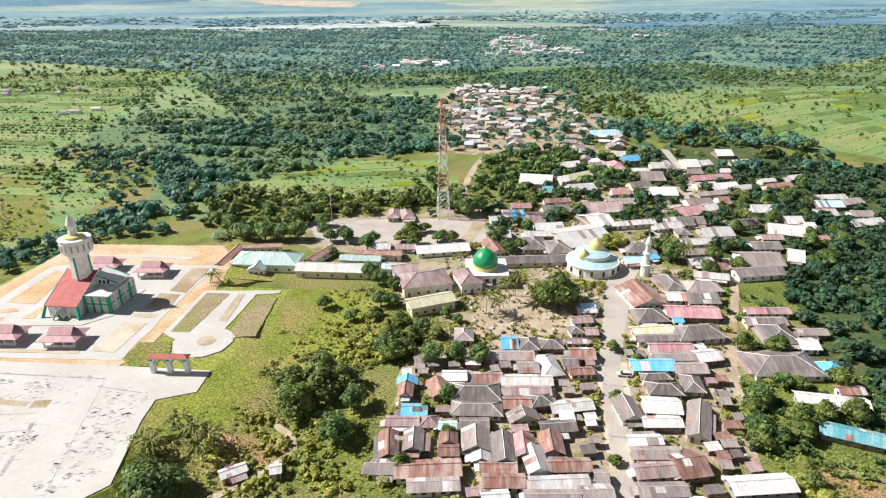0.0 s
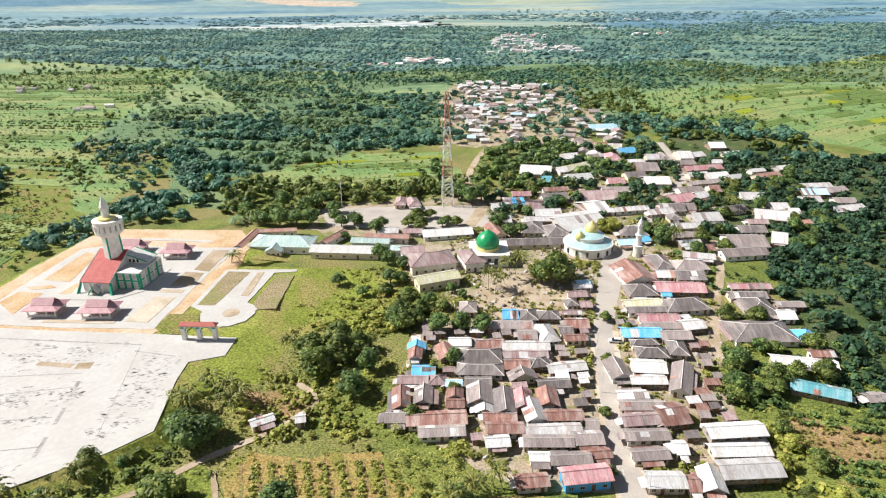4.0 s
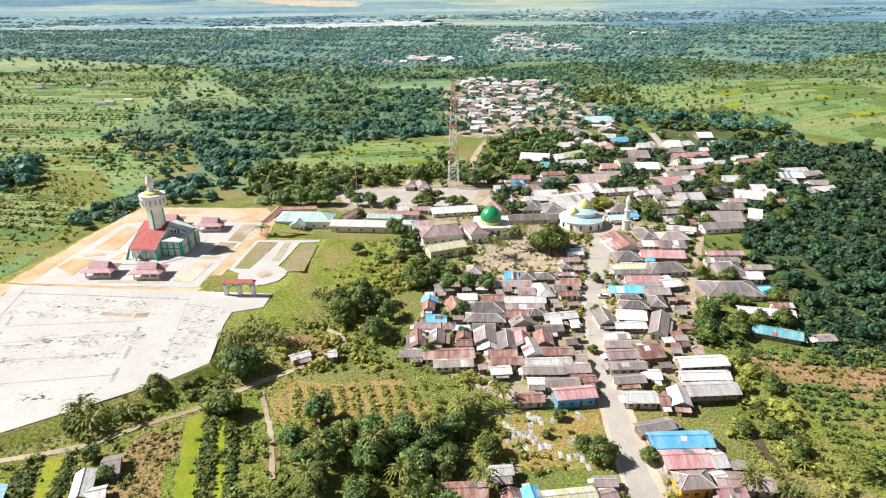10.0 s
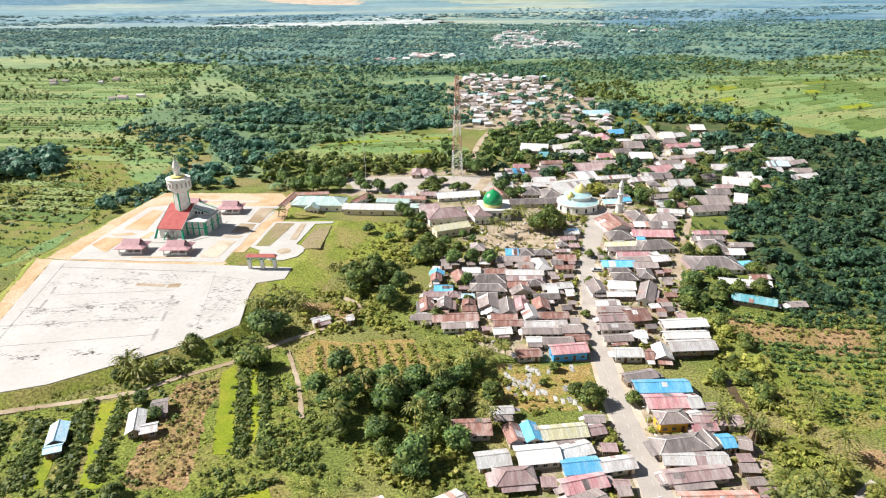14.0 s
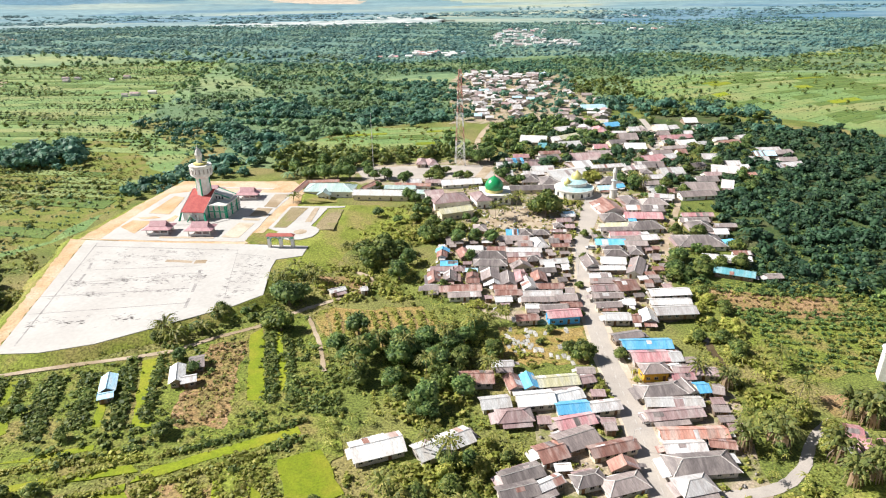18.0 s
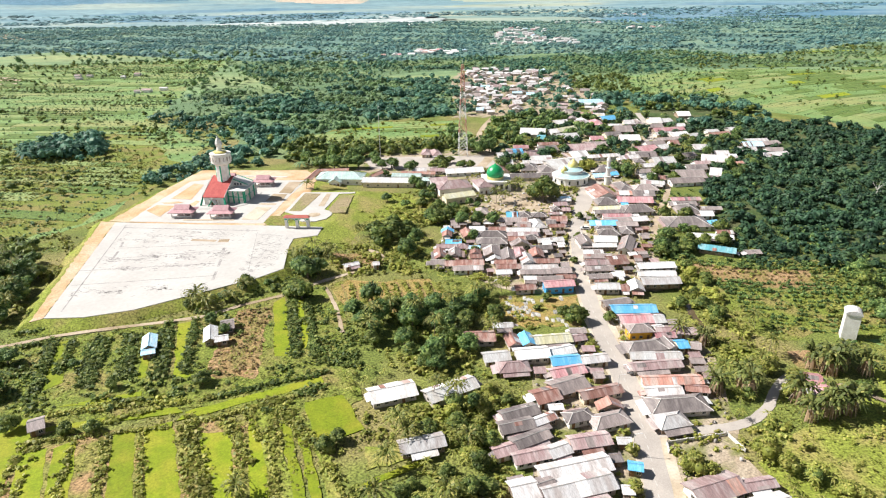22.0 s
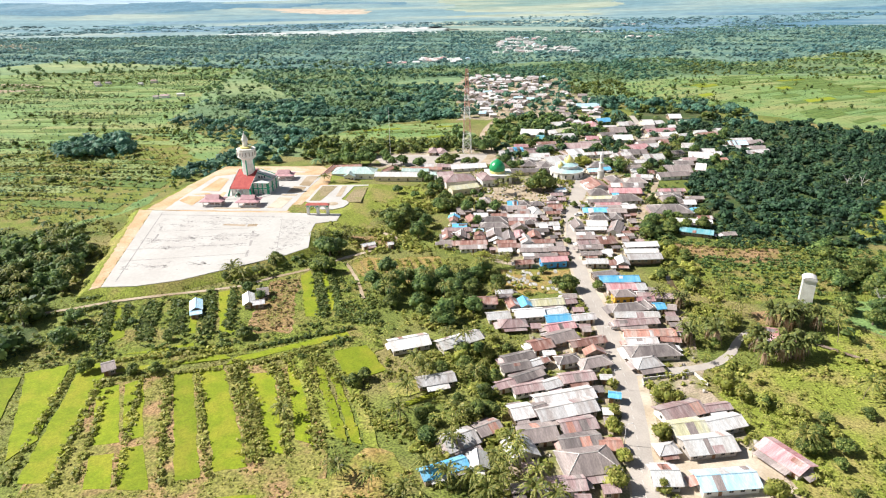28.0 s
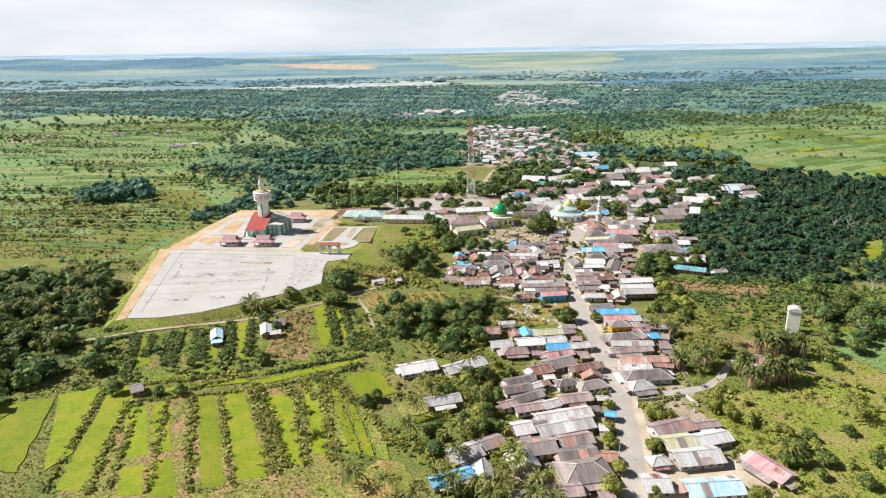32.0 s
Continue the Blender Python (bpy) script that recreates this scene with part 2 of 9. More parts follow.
M["stone"] = mat("white_grave_stone", (0.50, 0.48, 0.44), (0.36, 0.34, 0.31), 1.0, 0.7, vary=0.3)
M["far_soil"] = mat("far_pale_orange_soil", (0.46, 0.37, 0.29), (0.53, 0.44, 0.35), 0.01, 0.95, fine=6, c3=(0.40, 0.37, 0.30), big=0.004)
M["bed"] = mat("dry_bed_soil", (0.27, 0.215, 0.115), (0.34, 0.27, 0.16), 0.3, 0.95, fine=8, c3=(0.25, 0.24, 0.085), big=0.15, bump=0.3, mottle=0.4)
M["lake"] = mat("bare_wet_flat", (0.66, 0.66, 0.63), (0.24, 0.32, 0.31), 0.018, 0.5, tone=0.15)
# haze of distance is mixed into these ground colours, bluer farther out
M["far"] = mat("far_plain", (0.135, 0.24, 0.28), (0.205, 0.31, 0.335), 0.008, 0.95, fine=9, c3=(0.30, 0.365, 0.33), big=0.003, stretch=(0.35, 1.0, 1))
M["mid"] = mat("hazed_middle_plain", (0.15, 0.235, 0.115), (0.205, 0.295, 0.135), 0.012, 0.95, fine=9, c3=(0.285, 0.325, 0.145), big=0.005, stretch=(0.4, 1.2, 1), mottle=0.3)
# forest colour with the blue of distant haze put in
M["far_wood"] = mat("hazed_forest_canopy", (0.075, 0.175, 0.25), (0.11, 0.215, 0.285), 0.012, 0.95, fine=5, bump=0.3, c3=(0.16, 0.26, 0.32), big=0.003)
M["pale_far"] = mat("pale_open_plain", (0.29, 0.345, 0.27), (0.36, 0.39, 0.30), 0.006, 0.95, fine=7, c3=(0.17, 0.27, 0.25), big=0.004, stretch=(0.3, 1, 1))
# outermost ground, its pale blue is painted haze
M["haze_far"] = mat("hazed_horizon_ground", (0.28, 0.40, 0.52), (0.36, 0.475, 0.58), 0.003, 0.95, fine=6, c3=(0.43, 0.52, 0.59), big=0.0008, stretch=(0.25, 1, 1))
ROOF = {}
for key, a, bb, cc, words in (
        ("g", (0.325, 0.27, 0.257), (0.265, 0.217, 0.206), (0.41, 0.34, 0.315), "weathered grey-brown sheet"),
        ("d", (0.165, 0.14, 0.135), (0.21, 0.18, 0.175), (0.29, 0.25, 0.235), "dark grey shingle"),
        ("l", (0.65, 0.63, 0.625), (0.56, 0.535, 0.53), (0.47, 0.415, 0.395), "pale grey sheet-metal"),
        ("w", (0.68, 0.67, 0.66), (0.62, 0.605, 0.595), (0.58, 0.54, 0.51), "bright white sheet-metal"),
        ("r", (0.26, 0.125, 0.10), (0.34, 0.19, 0.155), (0.44, 0.32, 0.285), "rusty red sheet-metal"),
        ("m", (0.335, 0.225, 0.22), (0.40, 0.285, 0.28), (0.46, 0.375, 0.36), "faded maroon sheet-metal"),
        ("p", (0.47, 0.215, 0.23), (0.53, 0.295, 0.30), (0.53, 0.37, 0.365), "pinkish red painted metal"),
        ("o", (0.46, 0.22, 0.17), (0.52, 0.29, 0.23), (0.50, 0.36, 0.31), "salmon red painted metal"),
        ("b", (0.12, 0.44, 0.74), (0.16, 0.49, 0.77), (0.24, 0.54, 0.77), "bright blue painted metal"),
        ("a", (0.42, 0.66, 0.82), (0.50, 0.72, 0.86), (0.62, 0.74, 0.80), "pale blue painted metal"),
        ("t", (0.11, 0.33, 0.38), (0.15, 0.38, 0.43), (0.24, 0.43, 0.46), "teal painted metal"),
        ("e", (0.42, 0.56, 0.53), (0.50, 0.62, 0.59), (0.56, 0.64, 0.60), "pale sea-green metal"),
        ("c", (0.62, 0.58, 0.36), (0.68, 0.64, 0.44), (0.66, 0.64, 0.52), "pale yellow painted metal")):
    ROOF[key] = (mat("roof_" + words.replace(" ", "_").replace("-", "_"), a, bb, 0.5, 0.55, 0.0, fine=5, c3=cc, big=0.22, vary=0.2, bump=0.12, stretch=(2.2, 0.4, 1), streak=0.06 if key in "wbal" else 0.15), words)
L_TREE = leaf("tree_leaves", (0.040, 0.072, 0.019), (0.118, 0.165, 0.040), (0.265, 0.285, 0.075))
# middle-distance leaves, tinted bluish for haze
L_DARK = leaf("hazed_forest_leaves", (0.046, 0.122, 0.092), (0.088, 0.192, 0.130), (0.148, 0.255, 0.150), 0.05)
L_SHRUB = leaf("shrub_leaves", (0.125, 0.15, 0.03), (0.245, 0.265, 0.058), (0.37, 0.32, 0.10), 0.15)
L_LIGHT = leaf("bright_leaves", (0.145, 0.175, 0.032), (0.275, 0.295, 0.058), (0.41, 0.365, 0.105))
L_PALM = leaf("palm_leaves", (0.075, 0.10, 0.022), (0.18, 0.20, 0.045), (0.33, 0.29, 0.085))
L_SAGO = leaf("sago_leaves", (0.055, 0.075, 0.02), (0.12, 0.145, 0.038), (0.22, 0.21, 0.06), 0.12, 0.2)
L_DEADFROND = leaf("withered_fronds", (0.22, 0.14, 0.08), (0.36, 0.25, 0.16), (0.46, 0.34, 0.23))
# leaf colours of the far woods, made blue and pale as by haze
L_FAR = leaf("hazed_distant_leaves", (0.135, 0.255, 0.29), (0.17, 0.295, 0.315), (0.21, 0.325, 0.325), 0.008)
L_BELT = leaf("hazed_belt_leaves", (0.068, 0.165, 0.178), (0.118, 0.232, 0.222), (0.178, 0.29, 0.235), 0.02)
# eastern leaves, a cloud's shade painted in as darker colour
L_SHADED = leaf("cloud_shaded_leaves", (0.012, 0.036, 0.02), (0.03, 0.07, 0.036), (0.062, 0.115, 0.05), 0.05, 0.12)
# lighter far stands, haze mixed into the leaf colour too
L_PALE = leaf("hazed_pale_leaves", (0.155, 0.275, 0.25), (0.215, 0.335, 0.265), (0.28, 0.375, 0.275), 0.008)
# field leaves with a thin haze in their colour
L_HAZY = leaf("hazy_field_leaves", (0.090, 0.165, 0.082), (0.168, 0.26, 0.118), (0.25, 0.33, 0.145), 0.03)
# the same cloud shade in the leaf colour, a little weaker
L_HALFSHADE = leaf("half_shaded_leaves", (0.016, 0.042, 0.022), (0.040, 0.085, 0.042), (0.080, 0.132, 0.055), 0.05, 0.15)
L_GROVE = leaf("grove_leaves", (0.036, 0.080, 0.026), (0.108, 0.175, 0.052), (0.235, 0.30, 0.088), 0.12)
CLUTTER = leaf("yard_clutter_paint", (0.10, 0.08, 0.06), (0.42, 0.38, 0.34), (0.75, 0.73, 0.70), 0.3)
L_DRY = leaf("dry_leaves", (0.10, 0.08, 0.03), (0.20, 0.15, 0.06), (0.30, 0.20, 0.10))


# ---- helpers of this scene ----
RAISED = [0.0]  # height of the mound on which things now being built stand


def seat(x, y):
    """The place of a point of the plan on the raised mound."""
    k = 1 - RAISED[0] / 105
    return -6 + (x + 6) * k, -60 + (y + 60) * k


def seat_all(bm):
    for v in bm.verts:
        v.co.x, v.co.y = seat(v.co.x, v.co.y)
    return bm


def bm_box(bm, x0, x1, y0, y1, z0, z1):
    vs = [bm.verts.new((x, y, z)) for z in (z0, z1) for x, y in ((x0, y0), (x1, y0), (x1, y1), (x0, y1))]
    for f in ((3, 2, 1, 0), (4, 5, 6, 7), (0, 1, 5, 4), (1, 2, 6, 5), (2, 3, 7, 6), (3, 0, 4, 7)):
        bm.faces.new([vs[i] for i in f])


def bm_bar(bm, a, b, r, sides=4, r2=None):
    """A tapered bar from a to b."""
    a, b = Vector(a), Vector(b)
    q = (b - a).to_track_quat("Z", "Y")
    rings = []
    for p, rad in ((a, r), (b, r if r2 is None else r2)):
        rings.append([bm.verts.new(p + q @ Vector((rad * math.cos(6.2832 * k / sides), rad * math.sin(6.2832 * k / sides), 0))) for k in range(sides)])
    for k in range(sides):
        bm.faces.new((rings[0][k], rings[0][(k + 1) % sides], rings[1][(k + 1) % sides], rings[1][k]))
    bm.faces.new(rings[0][::-1])
    bm.faces.new(rings[1])


def bm_lathe(bm, x, y, profile, n=24):
    """A turned solid: profile of (radius, height) from the foot up, closed at both ends."""
    rings = [[bm.verts.new((x + r * math.cos(6.2832 * k / n), y + r * math.sin(6.2832 * k / n), z)) for k in range(n)] for r, z in profile]
    for lo, hi in zip(rings, rings[1:]):
        for k in range(n):
            bm.faces.new((lo[k], lo[(k + 1) % n], hi[(k + 1) % n], hi[k]))
    bm.faces.new(rings[0][::-1])
    bm.faces.new(rings[-1])


def mesh_of(name, bm, material, smooth=False):
    me = bpy.data.meshes.new(name)
    bm.to_mesh(me)
    bm.free()
    if smooth:
        me.polygons.foreach_set("use_smooth", [True] * len(me.polygons))
    me.materials.append(material)
    return me


def part(name, bm, material, parent, label="", smooth=False):
    ob = new(name, bm if isinstance(bm, bpy.types.Mesh) else mesh_of(name, bm, material, smooth))
    ob.parent = parent
    if label:
        ob["label"] = label
    return ob


def thing(name, x, y, rot, label, category, group="", z=0.0):
    ob = new(name)
    ob.empty_display_size = 0.5
    ob.matrix_basis = pose(*seat(x, y), z + RAISED[0], 0, 0, rot)
    return tagged(ob, label, category, group)


def tri_mesh(name, verts, tris, material, smooth=False):
    me = bpy.data.meshes.new(name)
    me.vertices.add(len(verts))
    me.vertices.foreach_set("co", np.asarray(verts, np.float32).ravel())
    me.loops.add(len(tris) * 3)
    me.loops.foreach_set("vertex_index", np.asarray(tris, np.int32).ravel())
    me.polygons.add(len(tris))
    me.polygons.foreach_set("loop_start", np.arange(0, 3 * len(tris), 3, dtype=np.int32))
    me.update(calc_edges=True)
    me.materials.append(material)
    return me


def inside(poly, x, y):
    """Which of the points lie in the outline."""
    hit = np.zeros(np.shape(x), bool)
    for (x0, y0), (x1, y1) in zip(poly, poly[1:] + poly[:1]):
        if y0 != y1:
            hit ^= ((y0 > y) != (y1 > y)) & (x < (x1 - x0) * (y - y0) / (y1 - y0) + x0)
    return hit


LAYER = [0]     # every flat layer lies a little higher than the one before
BUILT = []      # outlines on which no wild plant grows


def rough_outline(pts, step, amount, seed):
    rs = random.Random(seed)
    out = []
    for (x0, y0), (x1, y1) in zip(pts, pts[1:] + pts[:1]):
        n = max(1, int(math.hypot(x1 - x0, y1 - y0) / step))
        for k in range(n):
            f = k / n
            j = amount if k else amount * 0.5
            out.append((x0 + (x1 - x0) * f + rs.uniform(-j, j), y0 + (y1 - y0) * f + rs.uniform(-j, j)))
    return out


def slab(name, pts, top, material, label, category, rough=0.0, keep=True, kind="structure", low=-0.3):
    """A flat piece of ground with an outline and a real edge."""
    pts = [seat(*p) for p in pts]
    top, low = top + RAISED[0], low + RAISED[0]
    if keep:
        BUILT.append(pts)
    LAYER[0] += 1
    top += 0.0015 * LAYER[0]
    line = rough_outline(pts, max(2.5, 2.6 * rough), rough, len(name) + len(BUILT)) if rough else pts
    bm = bmesh.new()
    f = bm.faces.new([bm.verts.new((x, y, top)) for x, y in line])
    if f.normal.z == 0:
        f.normal_update()
    if f.normal.z < 0:
        f.normal_flip()
    r = bmesh.ops.extrude_face_region(bm, geom=[f])
    for v in [g for g in r["geom"] if isinstance(g, bmesh.types.BMVert)]:
        v.co.z = top
    for v in f.verts:
        v.co.z = low
    bmesh.ops.recalc_face_normals(bm, faces=bm.faces)
    bmesh.ops.triangulate(bm, faces=[g for g in bm.faces if len(g.verts) > 4])
    ob = new(name, mesh_of(name, bm, material))
    return tagged(ob, label, category, kind=kind)


def ribbon(name, line, width, top, material, label, category, keep=True):
    """A road or path along a line; widths may change along it."""
    line = [seat(*p) for p in line]
    top += RAISED[0]
    LAYER[0] += 1
    top += 0.0015 * LAYER[0]
    ws = width if isinstance(width, (list, tuple)) else [width] * len(line)
    fine, fw = [], []
    for i in range(len(line) - 1):
        p = [Vector(line[max(0, min(len(line) - 1, i + k))]) for k in (-1, 0, 1, 2)]
        for s in range(6):
            u = s / 6
            fine.append(0.5 * ((2 * p[1]) + (p[2] - p[0]) * u + (2 * p[0] - 5 * p[1] + 4 * p[2] - p[3]) * u * u + (3 * p[1] - p[0] - 3 * p[2] + p[3]) * u ** 3))
            fw.append(ws[i] * (1 - u) + ws[i + 1] * u)
    fine.append(Vector(line[-1]))
    fw.append(ws[-1])
    left, right = [], []
    rs = random.Random(len(line))
    for i, p in enumerate(fine):
        d = (fine[min(i + 1, len(fine) - 1)] - fine[max(i - 1, 0)]).normalized()
        n = Vector((-d.y, d.x))
        left.append(p + n * (fw[i] / 2 + rs.uniform(-0.15, 0.15)))
        right.append(p - n * (fw[i] / 2 + rs.uniform(-0.15, 0.15)))
    bm = bmesh.new()
    rows = [[bm.verts.new((q.x, q.y, z)) for q, z in ((a, RAISED[0] - 0.2), (a, top), (b, top), (b, RAISED[0] - 0.2))] for a, b in zip(left, right)]
    for r0, r1 in zip(rows, rows[1:]):
        for k in range(3):
            bm.faces.new((r0[k], r0[k + 1], r1[k + 1], r1[k]))
    bmesh.ops.recalc_face_normals(bm, faces=bm.faces)
    if keep:
        for i in range(len(fine) - 1):
            BUILT.append([tuple(left[i]), tuple(left[i + 1]), tuple(right[i + 1]), tuple(right[i])])
    return tagged(new(name, mesh_of(name, bm, material)), label, category, kind="structure")


# ---- ground ----
bm = bmesh.new()
rings = [0, 60, 150, 300, 600, 1000, 1500, 2000, 2400, 2700, 3000, 3300, 3600, 3900, 4150, 4400, 4600, 4800]
prev = None
for r in rings:
    u = max(0.0, min(1.0, (r - 2300) / 2500))
    h = 100 * u * u * (3 - 2 * u) * 0.97
    ring = [bm.verts.new((0, -80, 0))] if r == 0 else [bm.verts.new((r * math.cos(6.28318 * k / 96), -80 + r * math.sin(6.28318 * k / 96), h)) for k in range(96)]
    if prev:
        for k in range(96):
            if len(prev) == 1:
                bm.faces.new((prev[0], ring[k], ring[(k + 1) % 96]))
            else:
                bm.faces.new((prev[k], ring[k], ring[(k + 1) % 96], prev[(k + 1) % 96]))
    prev = ring
me = mesh_of("ground", bm, M["ground"], True)
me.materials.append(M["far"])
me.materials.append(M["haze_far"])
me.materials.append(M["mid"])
# farther rings take the colours with more haze in them
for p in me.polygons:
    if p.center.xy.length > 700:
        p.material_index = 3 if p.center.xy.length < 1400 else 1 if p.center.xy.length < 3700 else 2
tagged(new("ground", me), "flat green grassy plain rising to a horizon hazed in colour", "ground", kind="structure")


def height(x, y):
    u = np.clip((np.hypot(x, y + 80) - 2300) / 2500, 0, 1)
    return 97 * u * u * (3 - 2 * u)


# floors of the far woods, haze blue mixed into their colour
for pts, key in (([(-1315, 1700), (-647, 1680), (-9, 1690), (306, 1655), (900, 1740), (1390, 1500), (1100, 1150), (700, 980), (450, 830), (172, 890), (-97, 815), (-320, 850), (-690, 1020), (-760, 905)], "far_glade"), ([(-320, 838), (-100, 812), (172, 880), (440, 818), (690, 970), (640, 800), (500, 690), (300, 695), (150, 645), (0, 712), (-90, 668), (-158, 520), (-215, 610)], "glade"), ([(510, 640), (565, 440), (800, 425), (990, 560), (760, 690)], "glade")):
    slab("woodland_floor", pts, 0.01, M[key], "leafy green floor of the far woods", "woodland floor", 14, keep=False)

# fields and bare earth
# dark sheets under the trees, shade painted as ground colour
slab("woodland_floor", [(104, 240), (128, 215), (150, 250), (172, 290), (210, 330), (236, 388), (176, 506), (150, 420), (100, 420), (60, 310), (100, 300)], 0.012, M["under"], "ground below upper village trees, coloured dark as if shaded", "woodland floor", 4, keep=False)
slab("woodland_floor", [(146, 346), (232, 385), (330, 330), (480, 300), (500, 120), (260, 110), (190, 108), (158, 112), (124, 120), (112, 165), (128, 215), (150, 250), (172, 290)], 0.015, M["under"], "leafy floor behind the village, coloured dark as if shaded", "woodland floor", 5, keep=False)
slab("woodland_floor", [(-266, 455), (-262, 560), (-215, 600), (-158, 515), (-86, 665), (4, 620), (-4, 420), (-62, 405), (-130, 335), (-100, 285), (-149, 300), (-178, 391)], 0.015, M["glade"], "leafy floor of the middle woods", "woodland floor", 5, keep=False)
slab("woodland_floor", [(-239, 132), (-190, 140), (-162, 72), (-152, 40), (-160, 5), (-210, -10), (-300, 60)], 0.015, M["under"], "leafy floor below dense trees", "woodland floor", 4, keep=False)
slab("woodland_floor", [(118, 62), (180, 100), (260, 110), (260, -60), (126, -60), (130, 20)], 0.015, M["field"], "green scrub ground east of the meadow", "scrubland", 4, keep=False)
slab("pasture", [(-700, 810), (-330, 880), (-285, 560), (-262, 420), (-178, 330), (-165, 262), (-182, 170), (-205, 140), (-330, 230)], 0.02, M["field"], "bright green terraced farmland with rows of shrubs", "farmland", 6, keep=False)
slab("pasture", [(199, 640), (355, 690), (560, 640), (520, 420), (326, 330), (250, 425), (175, 514)], 0.02, M["field"], "bright green terraced rice paddies beside the woods", "farmland", 6, keep=False)
slab("pasture", [(-130, 330), (-30, 318), (6, 330), (4, 400), (-60, 400)], 0.02, M["field"], "small yellow-green field behind the lattice tower", "farmland", 5, keep=False)
slab("pasture", [(520, 760), (900, 1050), (1300, 1000), (900, 620)], 0.02, M["field"], "distant bright green open farmland", "farmland", 12, keep=False)
slab("pasture", [(-420, 160), (-330, 320), (-262, 400), (-200, 300), (-172, 262), (-184, 172), (-205, 140), (-300, 150)], 0.02, M["grass"], "olive-green farmland with close rows of shrubs", "farmland", 5, keep=False)
slab("meadow", [(-72, 150), (-60, 200), (-38, 212), (-18, 200), (-22, 165), (-48, 158), (-62, 140)], 0.03, M["lush"], "bright rough grass beside the paved compound", "meadow", 1.5, keep=False)
slab("scrubland", [(-53, 103), (-18, 105), (-8, 92), (-16, 79), (-48, 78)], 0.03, M["dry_grass"], "yellowish scrub with dry furrows", "scrubland", 2, keep=False)
slab("scrubland", [(84, 116), (130, 108), (124, 94), (86, 98)], 0.03, M["dry"], "rust-brown dry scrub beside the plantation", "scrubland", 3, keep=False)
slab("scrubland", [(86, 94), (125, 92), (150, 100), (178, 104), (168, 60), (128, 58), (108, 62), (92, 58), (84, 66)], 0.03, M["grass"], "rough green plantation ground", "scrubland", 3, keep=False)
slab("bare_earth", [(92, 51), (98, 52), (102, 48), (98, 42), (91, 42)], 0.04, M["dry"], "bare sandy ground near the white tower", "earth", 1.5, keep=False)
slab("bare_earth", [(-60, 132), (-40, 128), (-36, 118), (-54, 115)], 0.04, M["dry"], "trampled brown ground beside a footpath", "earth", 2, keep=False)
slab("village_ground", [(-12, 168), (-14, 128), (-8, 112), (6, 98), (22, 92), (45, 90), (74, 95), (74, 140), (92, 160), (98, 205), (128, 270), (150, 330), (90, 345), (40, 300), (-30, 300), (-66, 285), (-66, 256), (-20, 235), (-18, 200), (4, 185)], 0.04, M["yard"], "pale trodden earth between the village houses", "earth", 2.5, keep=False)
slab("village_ground", [(14, 50), (34, 66), (46, 82), (62, 76), (68, 52), (64, 24), (60, 10), (66, -40), (-4, -44), (6, -12), (10, 26)], 0.04, M["yard"], "pale trodden earth between the roadside houses", "earth", 2, keep=False)
slab("village_ground", [(-4, 410), (100, 420), (135, 560), (135, 690), (8, 710), (-6, 560)], 0.04, M["yard"], "pale ground under the dense far hamlet", "earth", 5, keep=False)
slab("bare_earth", [(2, 174), (10, 192), (26, 206), (50, 207), (53, 186), (46, 174), (16, 170)], 0.045, M["soil"], "trampled sandy ground below the great tree", "earth", 1.6, keep=False)
slab("graveyard_ground", [(8, 90), (36, 89), (33, 67), (3, 68)], 0.05, M["dry_grass"], "dry grass of a small graveyard", "graveyard", 1.5, keep=False)
slab("market_square", [(-64, 284), (-25, 288), (14, 288), (24, 262), (9, 252), (-56, 260)], 0.07, M["asphalt"], "broad pale asphalt market square", "square", 0.4)
slab("meadow", [(62, 4), (84, 18), (104, 28), (114, 50), (128, 30), (126, -60), (66, -60)], 0.03, M["lush"], "sunny yellow-green rough meadow", "meadow", 2, keep=False)
slab("yard", [(37, -21), (60, -19), (66, -34), (40, -42)], 0.06, M["sand"], "bare sandy yard beside the road", "yard", 0.8)
slab("clearing", [(-563, 625), (-512, 644), (-563, 731), (-619, 708)], 0.05, M["soil"], "pale bare clearing in the farmland", "clearing", 5, keep=False)
slab("clearing", [(-979, 1245), (-903, 1302), (-1065, 1502), (-1123, 1459)], 0.05, M["soil"], "pale bare clearing before the far woods", "clearing", 8, keep=False)


def drape(name, poly, material, label, category, step=45.0):
    """A far stretch of land that follows the rise of the ground, with an uneven border."""
    rs = random.Random(len(poly) + len(label))
    xs, ys = [p[0] for p in poly], [p[1] for p in poly]
    bm = bmesh.new()
    grid = {}

    def corner(i, j):
        if (i, j) not in grid:
            x, y = min(xs) + i * step + rs.uniform(-0.3, 0.3) * step, min(ys) + j * step + rs.uniform(-0.3, 0.3) * step
            grid[i, j] = bm.verts.new((x, y, float(height(x, y)) + 0.5))
        return grid[i, j]
    for i in range(int((max(xs) - min(xs)) / step) + 1):
        for j in range(int((max(ys) - min(ys)) / step) + 1):
            cx, cy = min(xs) + (i + 0.5) * step, min(ys) + (j + 0.5) * step
            wob = step * 2.2 * (math.sin(cx * 0.006 + 1) * math.sin(cy * 0.004) + 0.5 * math.sin(cy * 0.013 + cx * 0.003))
            if inside(poly, np.array([cx + wob]), np.array([cy + wob * 0.6]))[0]:
                bm.faces.new((corner(i, j), corner(i + 1, j), corner(i + 1, j + 1), corner(i, j + 1)))
    tagged(new(name, mesh_of(name, bm, material)), label, category, kind="structure")


